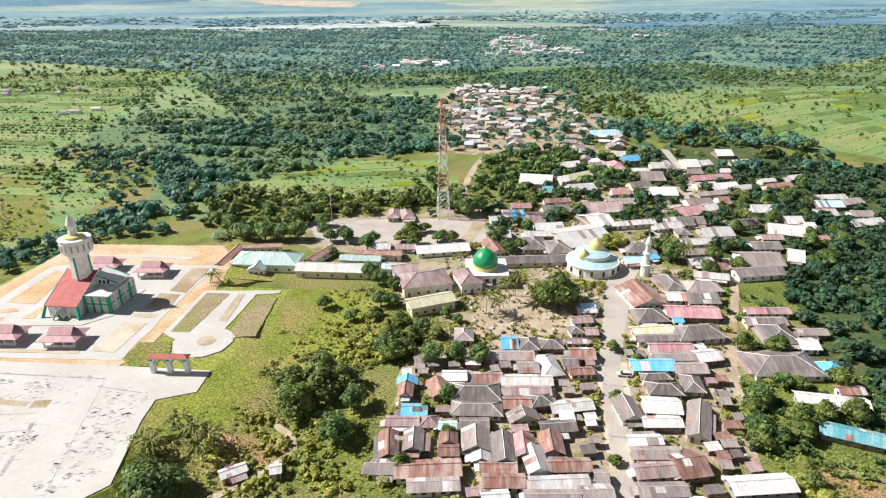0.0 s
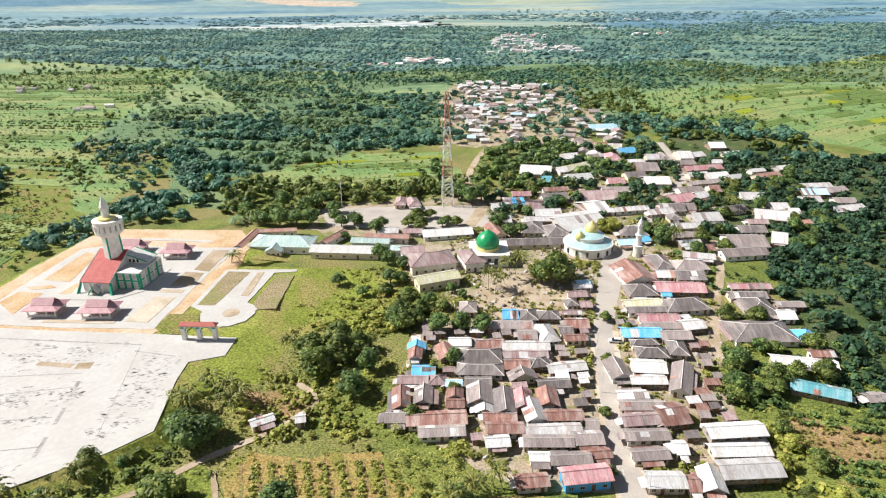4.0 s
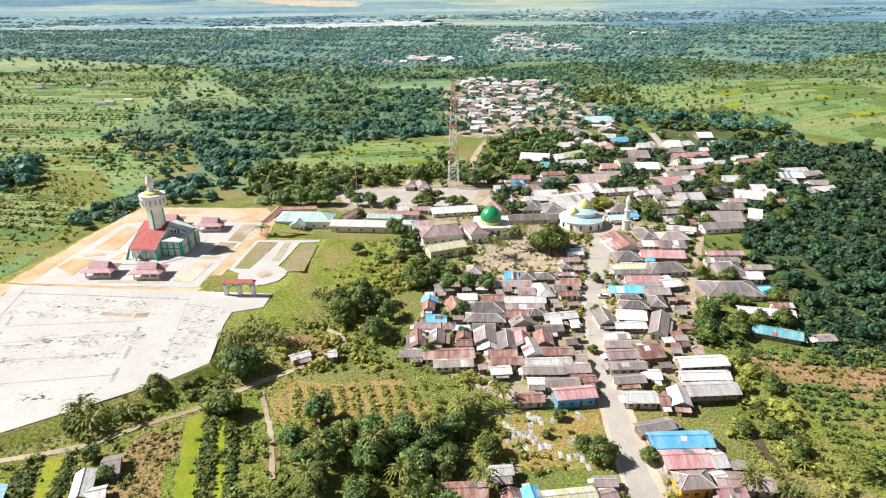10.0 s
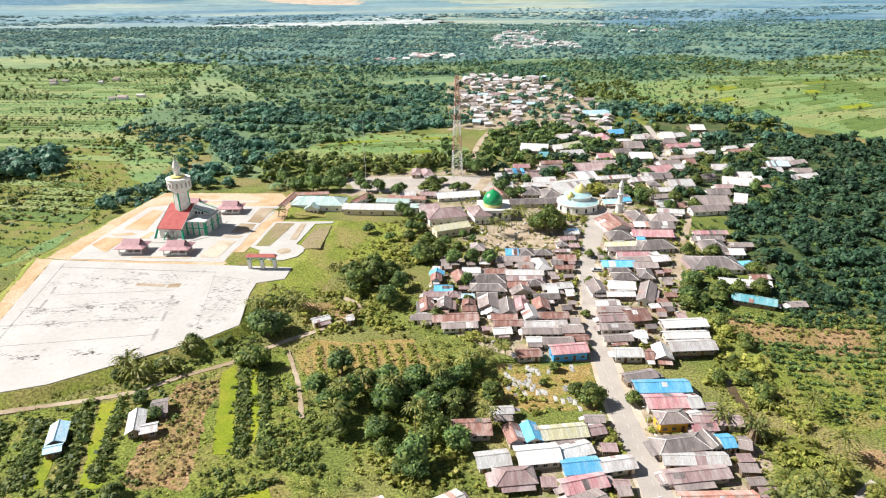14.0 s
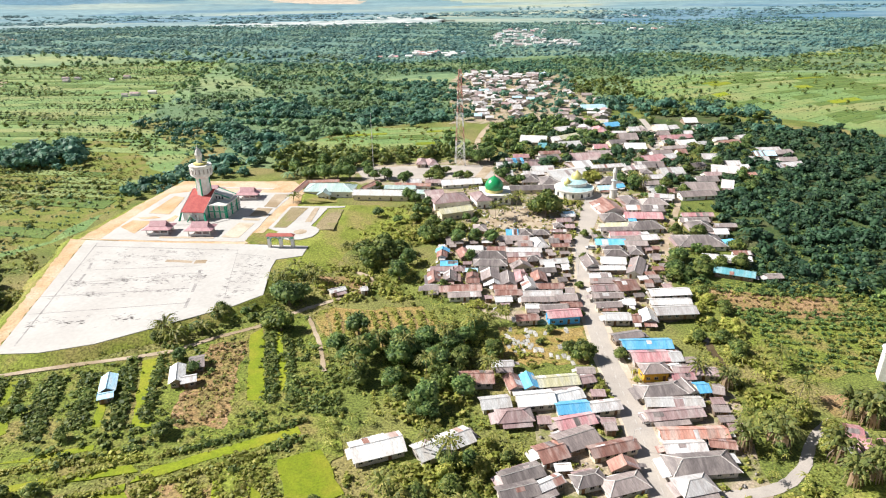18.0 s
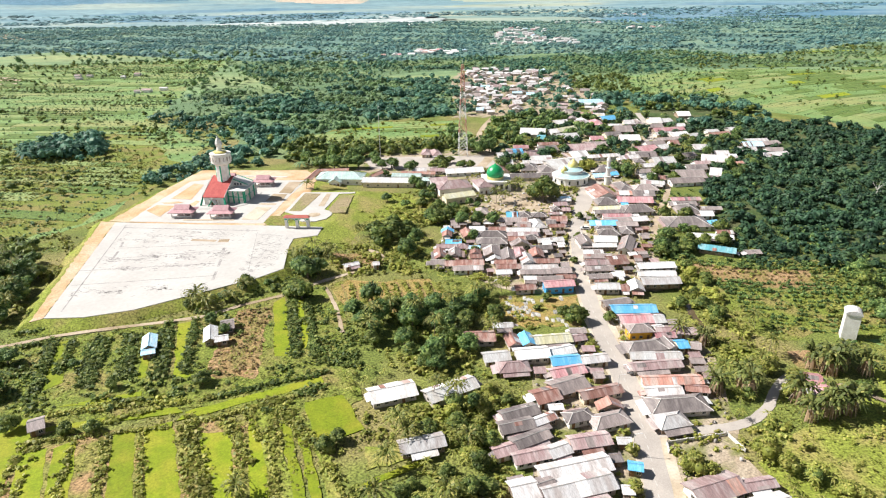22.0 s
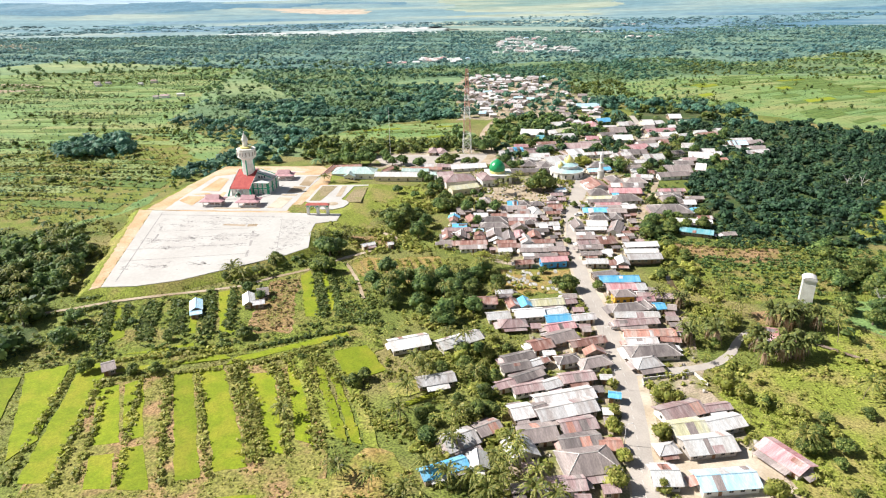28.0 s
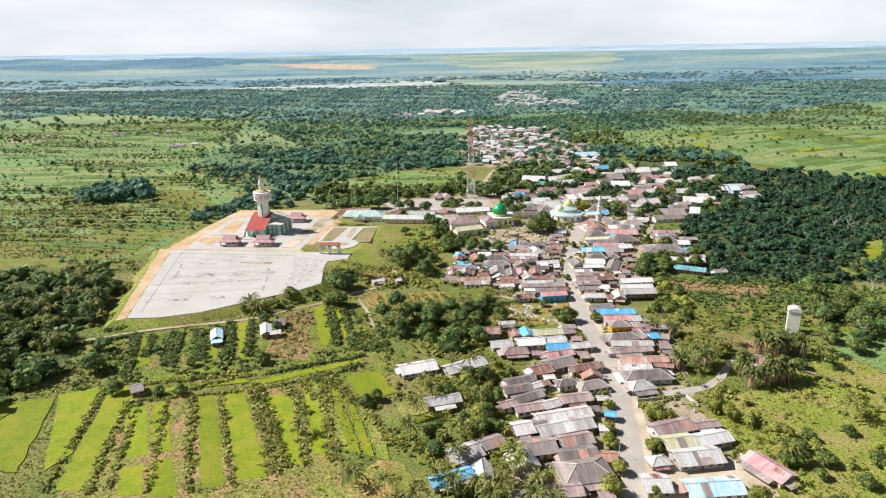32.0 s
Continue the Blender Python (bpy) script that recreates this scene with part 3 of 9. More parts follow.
drape("salt_flat", [(-655, 1765), (-610, 1640), (-444, 1640), (-88, 1580), (19, 1680), (25, 2040), (-164, 2090), (-300, 1900), (-463, 1815)], M["lake"], "pale shining wet flat far away", "wetland", 26)
drape("far_clearing", [(-860, 2900), (-320, 2830), (-330, 3120), (-900, 3200)], M["far_soil"], "far orange clearing in the woods", "clearing")
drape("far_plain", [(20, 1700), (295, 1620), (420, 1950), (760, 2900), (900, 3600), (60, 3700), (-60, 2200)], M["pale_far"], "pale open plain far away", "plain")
# flat forest sheets, the haze is in their blue colour
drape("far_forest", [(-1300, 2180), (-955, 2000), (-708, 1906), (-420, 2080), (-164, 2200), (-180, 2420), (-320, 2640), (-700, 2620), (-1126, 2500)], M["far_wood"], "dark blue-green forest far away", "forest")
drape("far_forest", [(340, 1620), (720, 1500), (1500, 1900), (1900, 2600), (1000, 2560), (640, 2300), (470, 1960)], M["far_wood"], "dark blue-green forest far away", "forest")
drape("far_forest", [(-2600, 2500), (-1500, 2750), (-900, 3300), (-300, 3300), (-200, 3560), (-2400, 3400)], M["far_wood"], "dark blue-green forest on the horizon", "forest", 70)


def patchwork(poly, tilt, rows, lengths, keep, seed, single=False):
    """Small plots of unlike greens side by side on low banks."""
    rs = random.Random(seed)
    bm = bmesh.new()
    y = min(p[1] - tilt * p[0] for p in poly) - 10
    while y < max(p[1] - tilt * p[0] for p in poly) + 10:
        d = rs.uniform(*rows)
        x = min(p[0] for p in poly)
        while x < max(p[0] for p in poly):
            w = rs.uniform(*lengths)
            cs = [(px, py + tilt * px + (3 + 16 * abs(tilt)) * math.sin(px * 0.02 + py * 0.004)) for px, py in ((x, y), (x + w * 0.96, y), (x + w * 0.96, y + d * 0.88), (x, y + d * 0.88))]
            if rs.random() < keep and inside(poly, np.array([p[0] for p in cs]), np.array([p[1] for p in cs])).all():
                # beyond x 300 deep plots prevail, their darkness stands in for cloud shade
                k = rs.choice((0, 0, 2, 2, 3, 3) if seed == 1 else (0, 0, 0, 1, 2, 2, 2, 3) if x < 300 else (0, 0, 1, 3, 3, 3))
                h = 0.18 + 0.02 * k
                if single:
                    bm = bmesh.new()
                lo = [bm.verts.new((px, py, -0.1)) for px, py in cs]
                hi = [bm.verts.new((px, py, h)) for px, py in cs]
                for f in [hi] + [[lo[i], lo[(i + 1) % 4], hi[(i + 1) % 4], hi[i]] for i in range(4)]:
                    bm.faces.new(f).material_index = 0 if single else k
                if single:
                    mk = ("field", "rice", "plot_pale", "plot_deep")[k]
                    words = ("mid-green grassy", "bright green young rice", "pale yellowish", "deep green leafy")[k]
                    tagged(new("farm_plot", mesh_of("farm_plot", bm, M[mk])), f"{words} farm plot on a low bank", "farm plot", "farm plots")
            x += w
        y += d
    if single:
        return
    me = mesh_of("plot_patchwork", bm, M["field"])
    for k in ("rice", "plot_pale", "plot_deep"):
        me.materials.append(M[k])
    tagged(new("plot_patchwork", me), "patchwork of small green farm plots on low banks", "farm plots", kind="stuff")


patchwork([(-700, 810), (-330, 880), (-285, 560), (-262, 420), (-178, 330), (-165, 262), (-182, 170), (-205, 140), (-330, 230)], -0.10, (8, 17), (20, 70), 0.55, 1, True)
patchwork([(199, 640), (355, 690), (560, 640), (520, 420), (326, 330), (250, 425), (175, 514)], 0.55, (9, 19), (18, 46), 0.75, 2, True)
patchwork([(520, 760), (900, 1050), (1300, 1000), (900, 620)], 0.1, (16, 34), (40, 120), 0.5, 3)
patchwork([(-130, 330), (-30, 318), (6, 330), (4, 400), (-60, 400)], 0.1, (6, 9), (16, 40), 0.6, 4, True)
patchwork([(-900, 400), (-560, 560), (-700, 810), (-1300, 900), (-1500, 600)], -0.05, (14, 30), (40, 110), 0.4, 5)
patchwork([(340, 690), (330, 900), (450, 820), (700, 980), (520, 760), (560, 640)], 0.1, (12, 26), (30, 90), 0.4, 6)
patchwork([(-420, 150), (-215, 140), (-250, 30), (-420, 20)], -0.1, (7, 12), (16, 44), 0.5, 7, True)

# roads and paths
ribbon("road_shoulder", [(10, -180), (24, -90), (28.5, -52), (32, -32), (35, -16), (38, 3), (39.8, 20), (40, 45), (39.5, 71), (40.8, 100), (42, 112), (45.3, 136), (50.3, 162)], [8.4, 8.4, 8.6, 9, 9.4, 9.2, 9.4, 9.8, 9.2, 8.6, 8, 8.4, 9], 0.065, M["sand"], "pale sandy shoulder along the village road", "verge")
ribbon("main_road", [(-30, -420), (10, -180), (24, -90), (28, -52), (31, -32), (34, -16), (37, 3), (39, 20), (39.5, 45), (39, 71), (40.6, 100), (41.8, 112), (45, 136), (50, 162), (58.4, 190), (66, 214), (73, 227), (82, 242)], [6, 6, 6, 6, 6, 6, 6, 6.5, 7, 6, 5.5, 5, 5.5, 6, 8, 9, 8, 6], 0.08, M["asphalt"], "worn pale asphalt village road", "road")
ribbon("village_street", [(82, 242), (96, 265), (111, 293), (126, 315), (137, 337), (144, 371), (150, 420)], 4.5, 0.07, M["asphalt"], "narrow worn asphalt village street", "road")
ribbon("side_road", [(38, 14), (46.6, 14.5), (59.3, 16), (67, 18.6), (73.9, 24.3), (78, 30), (83, 35.6), (89.4, 40.5)], [4.2, 3.4, 3.0, 2.8, 2.7, 2.6, 2.5, 2.4], 0.07, M["asphalt"], "curving narrow grey side road", "road")
ribbon("east_lane", [(116, 238), (112, 225), (106, 206), (95, 182), (84, 156), (80, 140)], 3, 0.06, M["soil"], "sandy lane behind the houses", "path")
ribbon("market_street", [(9, 256), (17, 282), (17, 302), (12, 330), (20, 380), (34, 430), (50, 500), (66, 600), (75, 700)], [6, 6, 5, 4, 4, 4, 4, 4, 4], 0.06, M["soil"], "sandy street leading to the far hamlet", "path")
ribbon("farm_path", [(-170, 52), (-149, 60), (-138, 65), (-124, 69), (-97, 76), (-83, 85), (-71, 92), (-59, 103), (-48, 111), (-37, 124), (-44, 134)], 1.9, 0.24, M["soil"], "pale sandy farm path", "path")
ribbon("farm_path", [(-56, 98), (-52, 88), (-49, 80), (-45, 65)], 1.3, 0.24, M["soil"], "narrow sandy path through scrub", "path")

# worn centre dashes
dash = bmesh.new()
for k in range(44):
    y = -60 + k * 4.0
    x = float(np.interp(y, [-90, -52, -32, -16, 3, 20, 45, 71, 100, 112, 136], [24, 28, 31, 34, 37, 39, 39.5, 39, 39.5, 40.5, 44]))
    bm_box(dash, x - 0.09, x + 0.09, y, y + 1.8, 0.0, 0.152)
tagged(new("road_marking", mesh_of("road_marking", dash, M["plaza"])), "worn white centre dashes on the road", "road marking", kind="stuff")

for k in range(9):
    x = -49 + k * 4.1
    ribbon("furrow", [(x - 1.5, 101 + 0.2 * k), (x + 1.2, 92), (x + 3.5, 81)], 0.9, 0.05, M["dry"], "bare furrow through the scrub", "furrow", keep=False)
for k in range(5):
    x = -83 + k * 3.6
    ribbon("furrow", [(x - 1.5, 78), (x + 1.0, 60), (x + 3.0, 42)], 0.9, 0.06, M["soil"], "bare furrow in a dry plot", "furrow", keep=False)
slab("rice_field", [(202, 161), (220, 166), (209, 149), (190, 132)], 0.05, M["rice"], "yellow ripening paddy beside dark woods", "rice field", 1.2)
slab("meadow", [(167, 129), (176, 114), (205, 112), (260, 150), (240, 196), (224, 190)], 0.03, M["lush"], "open grass beside dark woods", "meadow", 2.5, keep=False)
ribbon("ditch", [(72.6, 84), (72.3, 80.4), (72, 76), (71.8, 71.7), (73, 66)], [2, 2.4, 2.6, 2.2, 1.5], 0.05, M["ditch"], "muddy brown ditch between bushes", "ditch")

# ---- paved compound ----
RAISED[0] = 2.6
MOUND = [seat(*p) for p in ((-154.5, 72.5), (-149.5, 75.0), (-136, 75.7), (-121, 80.7), (-103, 92.7), (-84, 105.7), (-75.6, 113.8), (-78.7, 137), (-78.7, 145.6), (-68.6, 149.2), (-68.2, 160), (-65, 168), (-64, 182), (-58, 196), (-57, 214), (-83, 217), (-85, 238), (-94.5, 257.5), (-160.5, 260.5), (-169, 217), (-178.5, 172))]
bm = bmesh.new()
crest = rough_outline(MOUND, 6.0, 0.3, 5)
mid = (sum(p[0] for p in crest) / len(crest), sum(p[1] for p in crest) / len(crest))
foot = []
for i, (x, y) in enumerate(crest):
    (xa, ya), (xb, yb) = crest[i - 1], crest[(i + 1) % len(crest)]
    out = Vector((yb - ya, xa - xb)).normalized()
    out *= (17.0 if out.x > 0.25 and y > 125 else 5.0) + 1.2 * math.sin(i * 0.9)
    foot.append((x + out.x, y + out.y))
top = [bm.verts.new((x, y, RAISED[0])) for x, y in crest]
low = [bm.verts.new((x, y, -0.15)) for x, y in foot]
bm.faces.new(top)
for i in range(len(top)):
    bm.faces.new((top[i], low[i], low[(i + 1) % len(top)], top[(i + 1) % len(top)]))
bmesh.ops.recalc_face_normals(bm, faces=bm.faces)
bmesh.ops.triangulate(bm, faces=[f for f in bm.faces if len(f.verts) > 4])
tagged(new("compound_mound", mesh_of("compound_mound", bm, M["lush"])), "low mound with grassy banks below the mosque compound", "mound", kind="structure")
BUILT.append(MOUND)
slab("compound_ground", [(-174, 172), (-168, 217), (-160, 260), (-95, 257), (-86, 238), (-84, 219), (-92, 180), (-97, 163), (-134, 165)], 0.06, M["orange"], "orange bare earth of the mosque compound", "earth", 0.6)
slab("plaza", [(-149.5, 75.5), (-170, 170), (-134, 166), (-98, 163), (-68.5, 160), (-69, 149.5), (-79, 146), (-79, 137), (-76, 114), (-84, 106), (-103, 93), (-121, 81), (-136, 76)], 0.16, M["plaza"], "broad glaring white paved square", "square")
slab("earth_verge", [(-178, 172), (-170.3, 170), (-149.8, 75.5), (-153, 73)], 0.04, M["orange"], "bare orange verge of the paved square", "verge", 0.5)
PAVED = RAISED[0] + 0.16 + 0.0015 * LAYER[0]
bm = bmesh.new()
rs = random.Random(4)
marks = bmesh.new()
for k in range(2600):
    band, spread = rs.choice(((150, 4.5), (150, 5), (128, 2.6), (127, 2.2), (117, 1.4), (96, 2.0)))
    u = rs.random()
    x = -158 + u * 56
    y = band + rs.gauss(0, spread) + 0.10 * (x + 130)
    if k % 4 == 0:
        x, y = -94 + rs.random() * 15, 108 + rs.random() * 44
    # the curls lie in loose clusters
    if math.sin(x * 0.42 + band) + math.sin(y * 0.9 + x * 0.2) + rs.gauss(0, 0.6) < 0.1:
        continue
    if not inside([(-147, 79), (-165, 164), (-98, 158), (-82, 150), (-80, 118), (-101, 98), (-122, 84)], np.array([x]), np.array([y]))[0]:
        continue
    w, d, turn = rs.uniform(0.25, 1.3), rs.uniform(0.10, 0.30), rs.uniform(-0.7, 0.7)
    c, sn = math.cos(turn), math.sin(turn)
    quad = [(x + px * c - py * sn, y + px * sn + py * c) for px, py in ((-w, -d), (w * 0.2, -d * 1.4), (w, 0.1 * d), (0, d))]
    hi = [marks.verts.new((px, py, PAVED + 0.006)) for px, py in quad]
    lo = [marks.verts.new((px, py, RAISED[0] + 0.1)) for px, py in quad]
    marks.faces.new(hi)
    for i in range(4):
        marks.faces.new((lo[i], lo[(i + 1) % 4], hi[(i + 1) % 4], hi[i]))
tagged(new("paving_inlay", mesh_of("paving_inlay", seat_all(marks), M["plaza_mark"])), "scattered grey stone inlays in the white paving", "paving", kind="stuff")
# kerbs and open drains run with the square's slanting axis
for (x0, y0), (x1, y1), wide in (((-107, 136.5), (-105.2, 129.5), 1.1), ((-104.2, 124), (-103, 117), 1.1), ((-102.2, 112), (-101.1, 104.5), 1.1), ((-124.5, 146), (-113, 144.4), 2.2), ((-112, 144.3), (-107.3, 144.6), 3.4), ((-98, 152.5), (-84, 149.2), 0.5), ((-158, 114.4), (-105.3, 120), 0.45),
                                 ((-154, 101), (-101.9, 108.3), 0.4), ((-150.1, 125.2), (-151.5, 133.8), 1.0), ((-152.8, 138.5), (-154.4, 144.5), 1.0), ((-162.4, 162.6), (-97.6, 156.1), 0.6), ((-163, 166), (-146, 80), 0.5), ((-150, 126), (-107, 133.5), 0.35), ((-153, 137.5), (-108, 140.5), 0.35), ((-97.5, 155), (-89.5, 112), 0.18)):
    d = Vector((x1 - x0, y1 - y0)).normalized() * wide / 2
    bm = bmesh.new()
    lo = [bm.verts.new((px, py, RAISED[0] + 0.1)) for px, py in ((x0 - d.y, y0 + d.x), (x0 + d.y, y0 - d.x), (x1 + d.y, y1 - d.x), (x1 - d.y, y1 + d.x))]
    hi = [bm.verts.new((v.co.x, v.co.y, PAVED + 0.012)) for v in lo]
    bm.faces.new(hi)
    for k in range(4):
        bm.faces.new((lo[k], lo[(k + 1) % 4], hi[(k + 1) % 4], hi[k]))
    bmesh.ops.recalc_face_normals(bm, faces=bm.faces)
    tagged(new("drain_strip", mesh_of("drain_strip", seat_all(bm), M["soil"] if wide > 2 else M["plaza_mark"])), "brownish open strip in the white paving", "paving strip", kind="structure")
slab("compound_paving", [(-164, 171), (-162.5, 198), (-158.5, 236), (-148, 240), (-104, 236), (-90.5, 236), (-94.5, 208), (-98, 166), (-134, 168)], 0.13, M["plaza"], "white paved walks laid out round earth beds", "paving", 0.25)
slab("compound_paving", [(-91.5, 182), (-88.5, 213), (-60, 212.5), (-60, 210.5), (-68.5, 209.5), (-72, 184), (-67, 180), (-68.5, 172), (-76, 167), (-84, 170), (-86, 178)], 0.13, M["plaza"], "white paved walk round dry planting beds", "paving", 0.2)
ribbon("paved_path", [(-150, 247), (-128, 246), (-104, 243)], 2.0, 0.14, M["plaza"], "white paved path across the compound", "path")
slab("lawn", [(-98.3, 167), (-96.6, 176.5), (-86.5, 176), (-84.5, 171.5), (-86.5, 162.4), (-92.5, 162.4)], 0.12, M["grass"], "rough lawn beside the entrance gate", "lawn", 0.4, keep=False)
slab("hall_terrace", [(-139, 187.5), (-121, 187.5), (-113.5, 194), (-111, 214), (-122, 219), (-139, 216)], 0.3, M["plaza"], "pale paved terrace round the prayer hall", "terrace")
for pts, k in (([(-157, 205), (-154.5, 232), (-148, 229.5), (-145.6, 203)], "orange"), ([(-159.6, 198.6), (-151.2, 200.4), (-148, 197.8), (-156.5, 196.3)], "orange"), ([(-162, 186), (-160.2, 195), (-150.3, 193.2), (-151.5, 177)], "orange"),
               ([(-143.9, 192.7), (-142.4, 201.6), (-140, 200), (-140, 192.5)], "orange"), ([(-109.8, 171.4), (-107.3, 190), (-99.4, 188.8), (-101.8, 170.2)], "sand"), ([(-107.3, 193.2), (-107.2, 195.8), (-98.3, 194.9), (-98.5, 192.3)], "sand"),
               ([(-105.3, 198.9), (-104, 211), (-96.3, 209.8), (-97, 197.9)], "soil"), ([(-101.4, 213.2), (-100.6, 233), (-93.4, 232.6), (-94.8, 211.2)], "soil"), ([(-138, 171), (-138, 173), (-113, 172), (-113, 170)], "sand"),
               ([(-89.4, 183), (-87, 211), (-78.2, 210.2), (-83, 182.2)], "bed"), ([(-76, 189.8), (-75, 210), (-72.6, 210), (-72.9, 189.6)], "soil"), ([(-69.8, 184.4), (-67, 208), (-60, 207), (-60.6, 179.6), (-67, 179)], "bed")):
    slab("planting_bed", pts, 0.2, M[k], "unplanted earth bed edged by white paving", "planting bed", 0.15)
bm = bmesh.new()
bm_lathe(bm, -76.5, 176.5, [(9.5, RAISED[0] - 0.2), (9.5, RAISED[0] + 0.30)], 10)
tagged(new("round_platform", mesh_of("round_platform", seat_all(bm), M["plaza"])), "ten-sided white paved platform", "platform", kind="structure")
bm = bmesh.new()
bm_lathe(bm, -75.5, 176.8, [(3.0, RAISED[0]), (3.0, RAISED[0] + 0.36)], 16)
tagged(new("round_bed", mesh_of("round_bed", seat_all(bm), M["soil"])), "round earth bed in the paved platform", "planting bed", kind="structure")
RAISED[0] = 0.0


# ---- buildings ----
def roof_mesh(kind, w, d, ze, rise, over, material):
    """Gable along x or y, hip or lean-to, with a sheet's thickness."""
    bm = bmesh.new()
    x, y = w / 2 + over, d / 2 + over
    if kind == "x":
        faces = [[(-x, -y, 0), (x, -y, 0), (x, 0, 1), (-x, 0, 1)], [(x, y, 0), (-x, y, 0), (-x, 0, 1), (x, 0, 1)]]
    elif kind == "y":
        faces = [[(-x, y, 0), (-x, -y, 0), (0, -y, 1), (0, y, 1)], [(x, -y, 0), (x, y, 0), (0, y, 1), (0, -y, 1)]]
    elif kind == "s":
        faces = [[(-x, -y, 0), (x, -y, 0), (x, y, 0.6), (-x, y, 0.6)]]
    else:
        r = max(0.0, x - y * 0.95) if x > y else 0.0
        s = max(0.0, y - x * 0.95) if y > x else 0.0
        a, b = (-r, -s, 1), (r, s, 1)
        if x >= y:
            faces = [[(-x, -y, 0), (x, -y, 0), b, a], [(x, y, 0), (-x, y, 0), a, b], [(-x, y, 0), (-x, -y, 0), a], [(x, -y, 0), (x, y, 0), b]]
        else:
            faces = [[(-x, y, 0), (-x, -y, 0), a, b], [(x, -y, 0), (x, y, 0), b, a], [(-x, -y, 0), (x, -y, 0), a], [(x, y, 0), (-x, y, 0), b]]
    for f in faces:
        top = [bm.verts.new((p[0], p[1], ze + rise * p[2])) for p in f]
        low = [bm.verts.new((p[0], p[1], ze + rise * p[2] - 0.12)) for p in f]
        bm.faces.new(top)
        bm.faces.new(low[::-1])
        for i in range(len(f)):
            j = (i + 1) % len(f)
            bm.faces.new((top[i], low[i], low[j], top[j]))
    return mesh_of("roof", bm, material), faces


def ridge_bars(kind, w, d, ze, rise, over, faces):
    bm = bmesh.new()
    seen = set()
    for f in faces:
        n = len(f)
        for i in range(n):
            a, b = f[i], f[(i + 1) % n]
            key = tuple(sorted((tuple(round(v, 2) for v in a), tuple(round(v, 2) for v in b))))
            if key in seen or max(a[2], b[2]) < 0.9 or (kind != "h" and min(a[2], b[2]) < 0.9) or math.dist(a, b) < 0.3:
                continue
            seen.add(key)
            bm_bar(bm, (a[0], a[1], ze + rise * a[2] + 0.02), (b[0], b[1], ze + rise * b[2] + 0.02), 0.13)
    return bm


def window_mesh(w, h, material, depth):
    bm = bmesh.new()
    if material == "frame":
        for x0, x1, z0, z1 in ((-w / 2, w / 2, 0, 0.08), (-w / 2, w / 2, h - 0.08, h), (-w / 2, -w / 2 + 0.08, 0.08, h - 0.08), (w / 2 - 0.08, w / 2, 0.08, h - 0.08), (-0.03, 0.03, 0.08, h - 0.08)):
            bm_box(bm, x0, x1, -depth, 0.02, z0, z1)
        return mesh_of("window", bm, M["paint_grey"])
    bm_box(bm, -w / 2 + 0.08, w / 2 - 0.08, -0.015, 0.015, 0.08, h - 0.08)
    return mesh_of("pane", bm, M["glass"])


WIN_FRAME, WIN_PANE = window_mesh(1.1, 0.95, "frame", 0.07), window_mesh(1.1, 0.95, "pane", 0)
bm = bmesh.new()
bm_box(bm, -0.42, 0.42, -0.05, 0.02, 0, 1.85)
bm_box(bm, 0.30, 0.36, -0.10, -0.05, 0.95, 1.05)
DOOR = mesh_of("door", bm, M["door"])
WALLS = {"white": ("paint_white", "white-walled"), "cream": ("paint_cream", "cream-walled"), "grey": ("paint_grey", "plain-walled"), "blue": ("paint_blue", "blue-walled"), "yellow": ("paint_yellow", "orange-yellow-walled"), "timber": ("timber", "timber-walled")}
houses_rs = random.Random(11)
FOOT = []


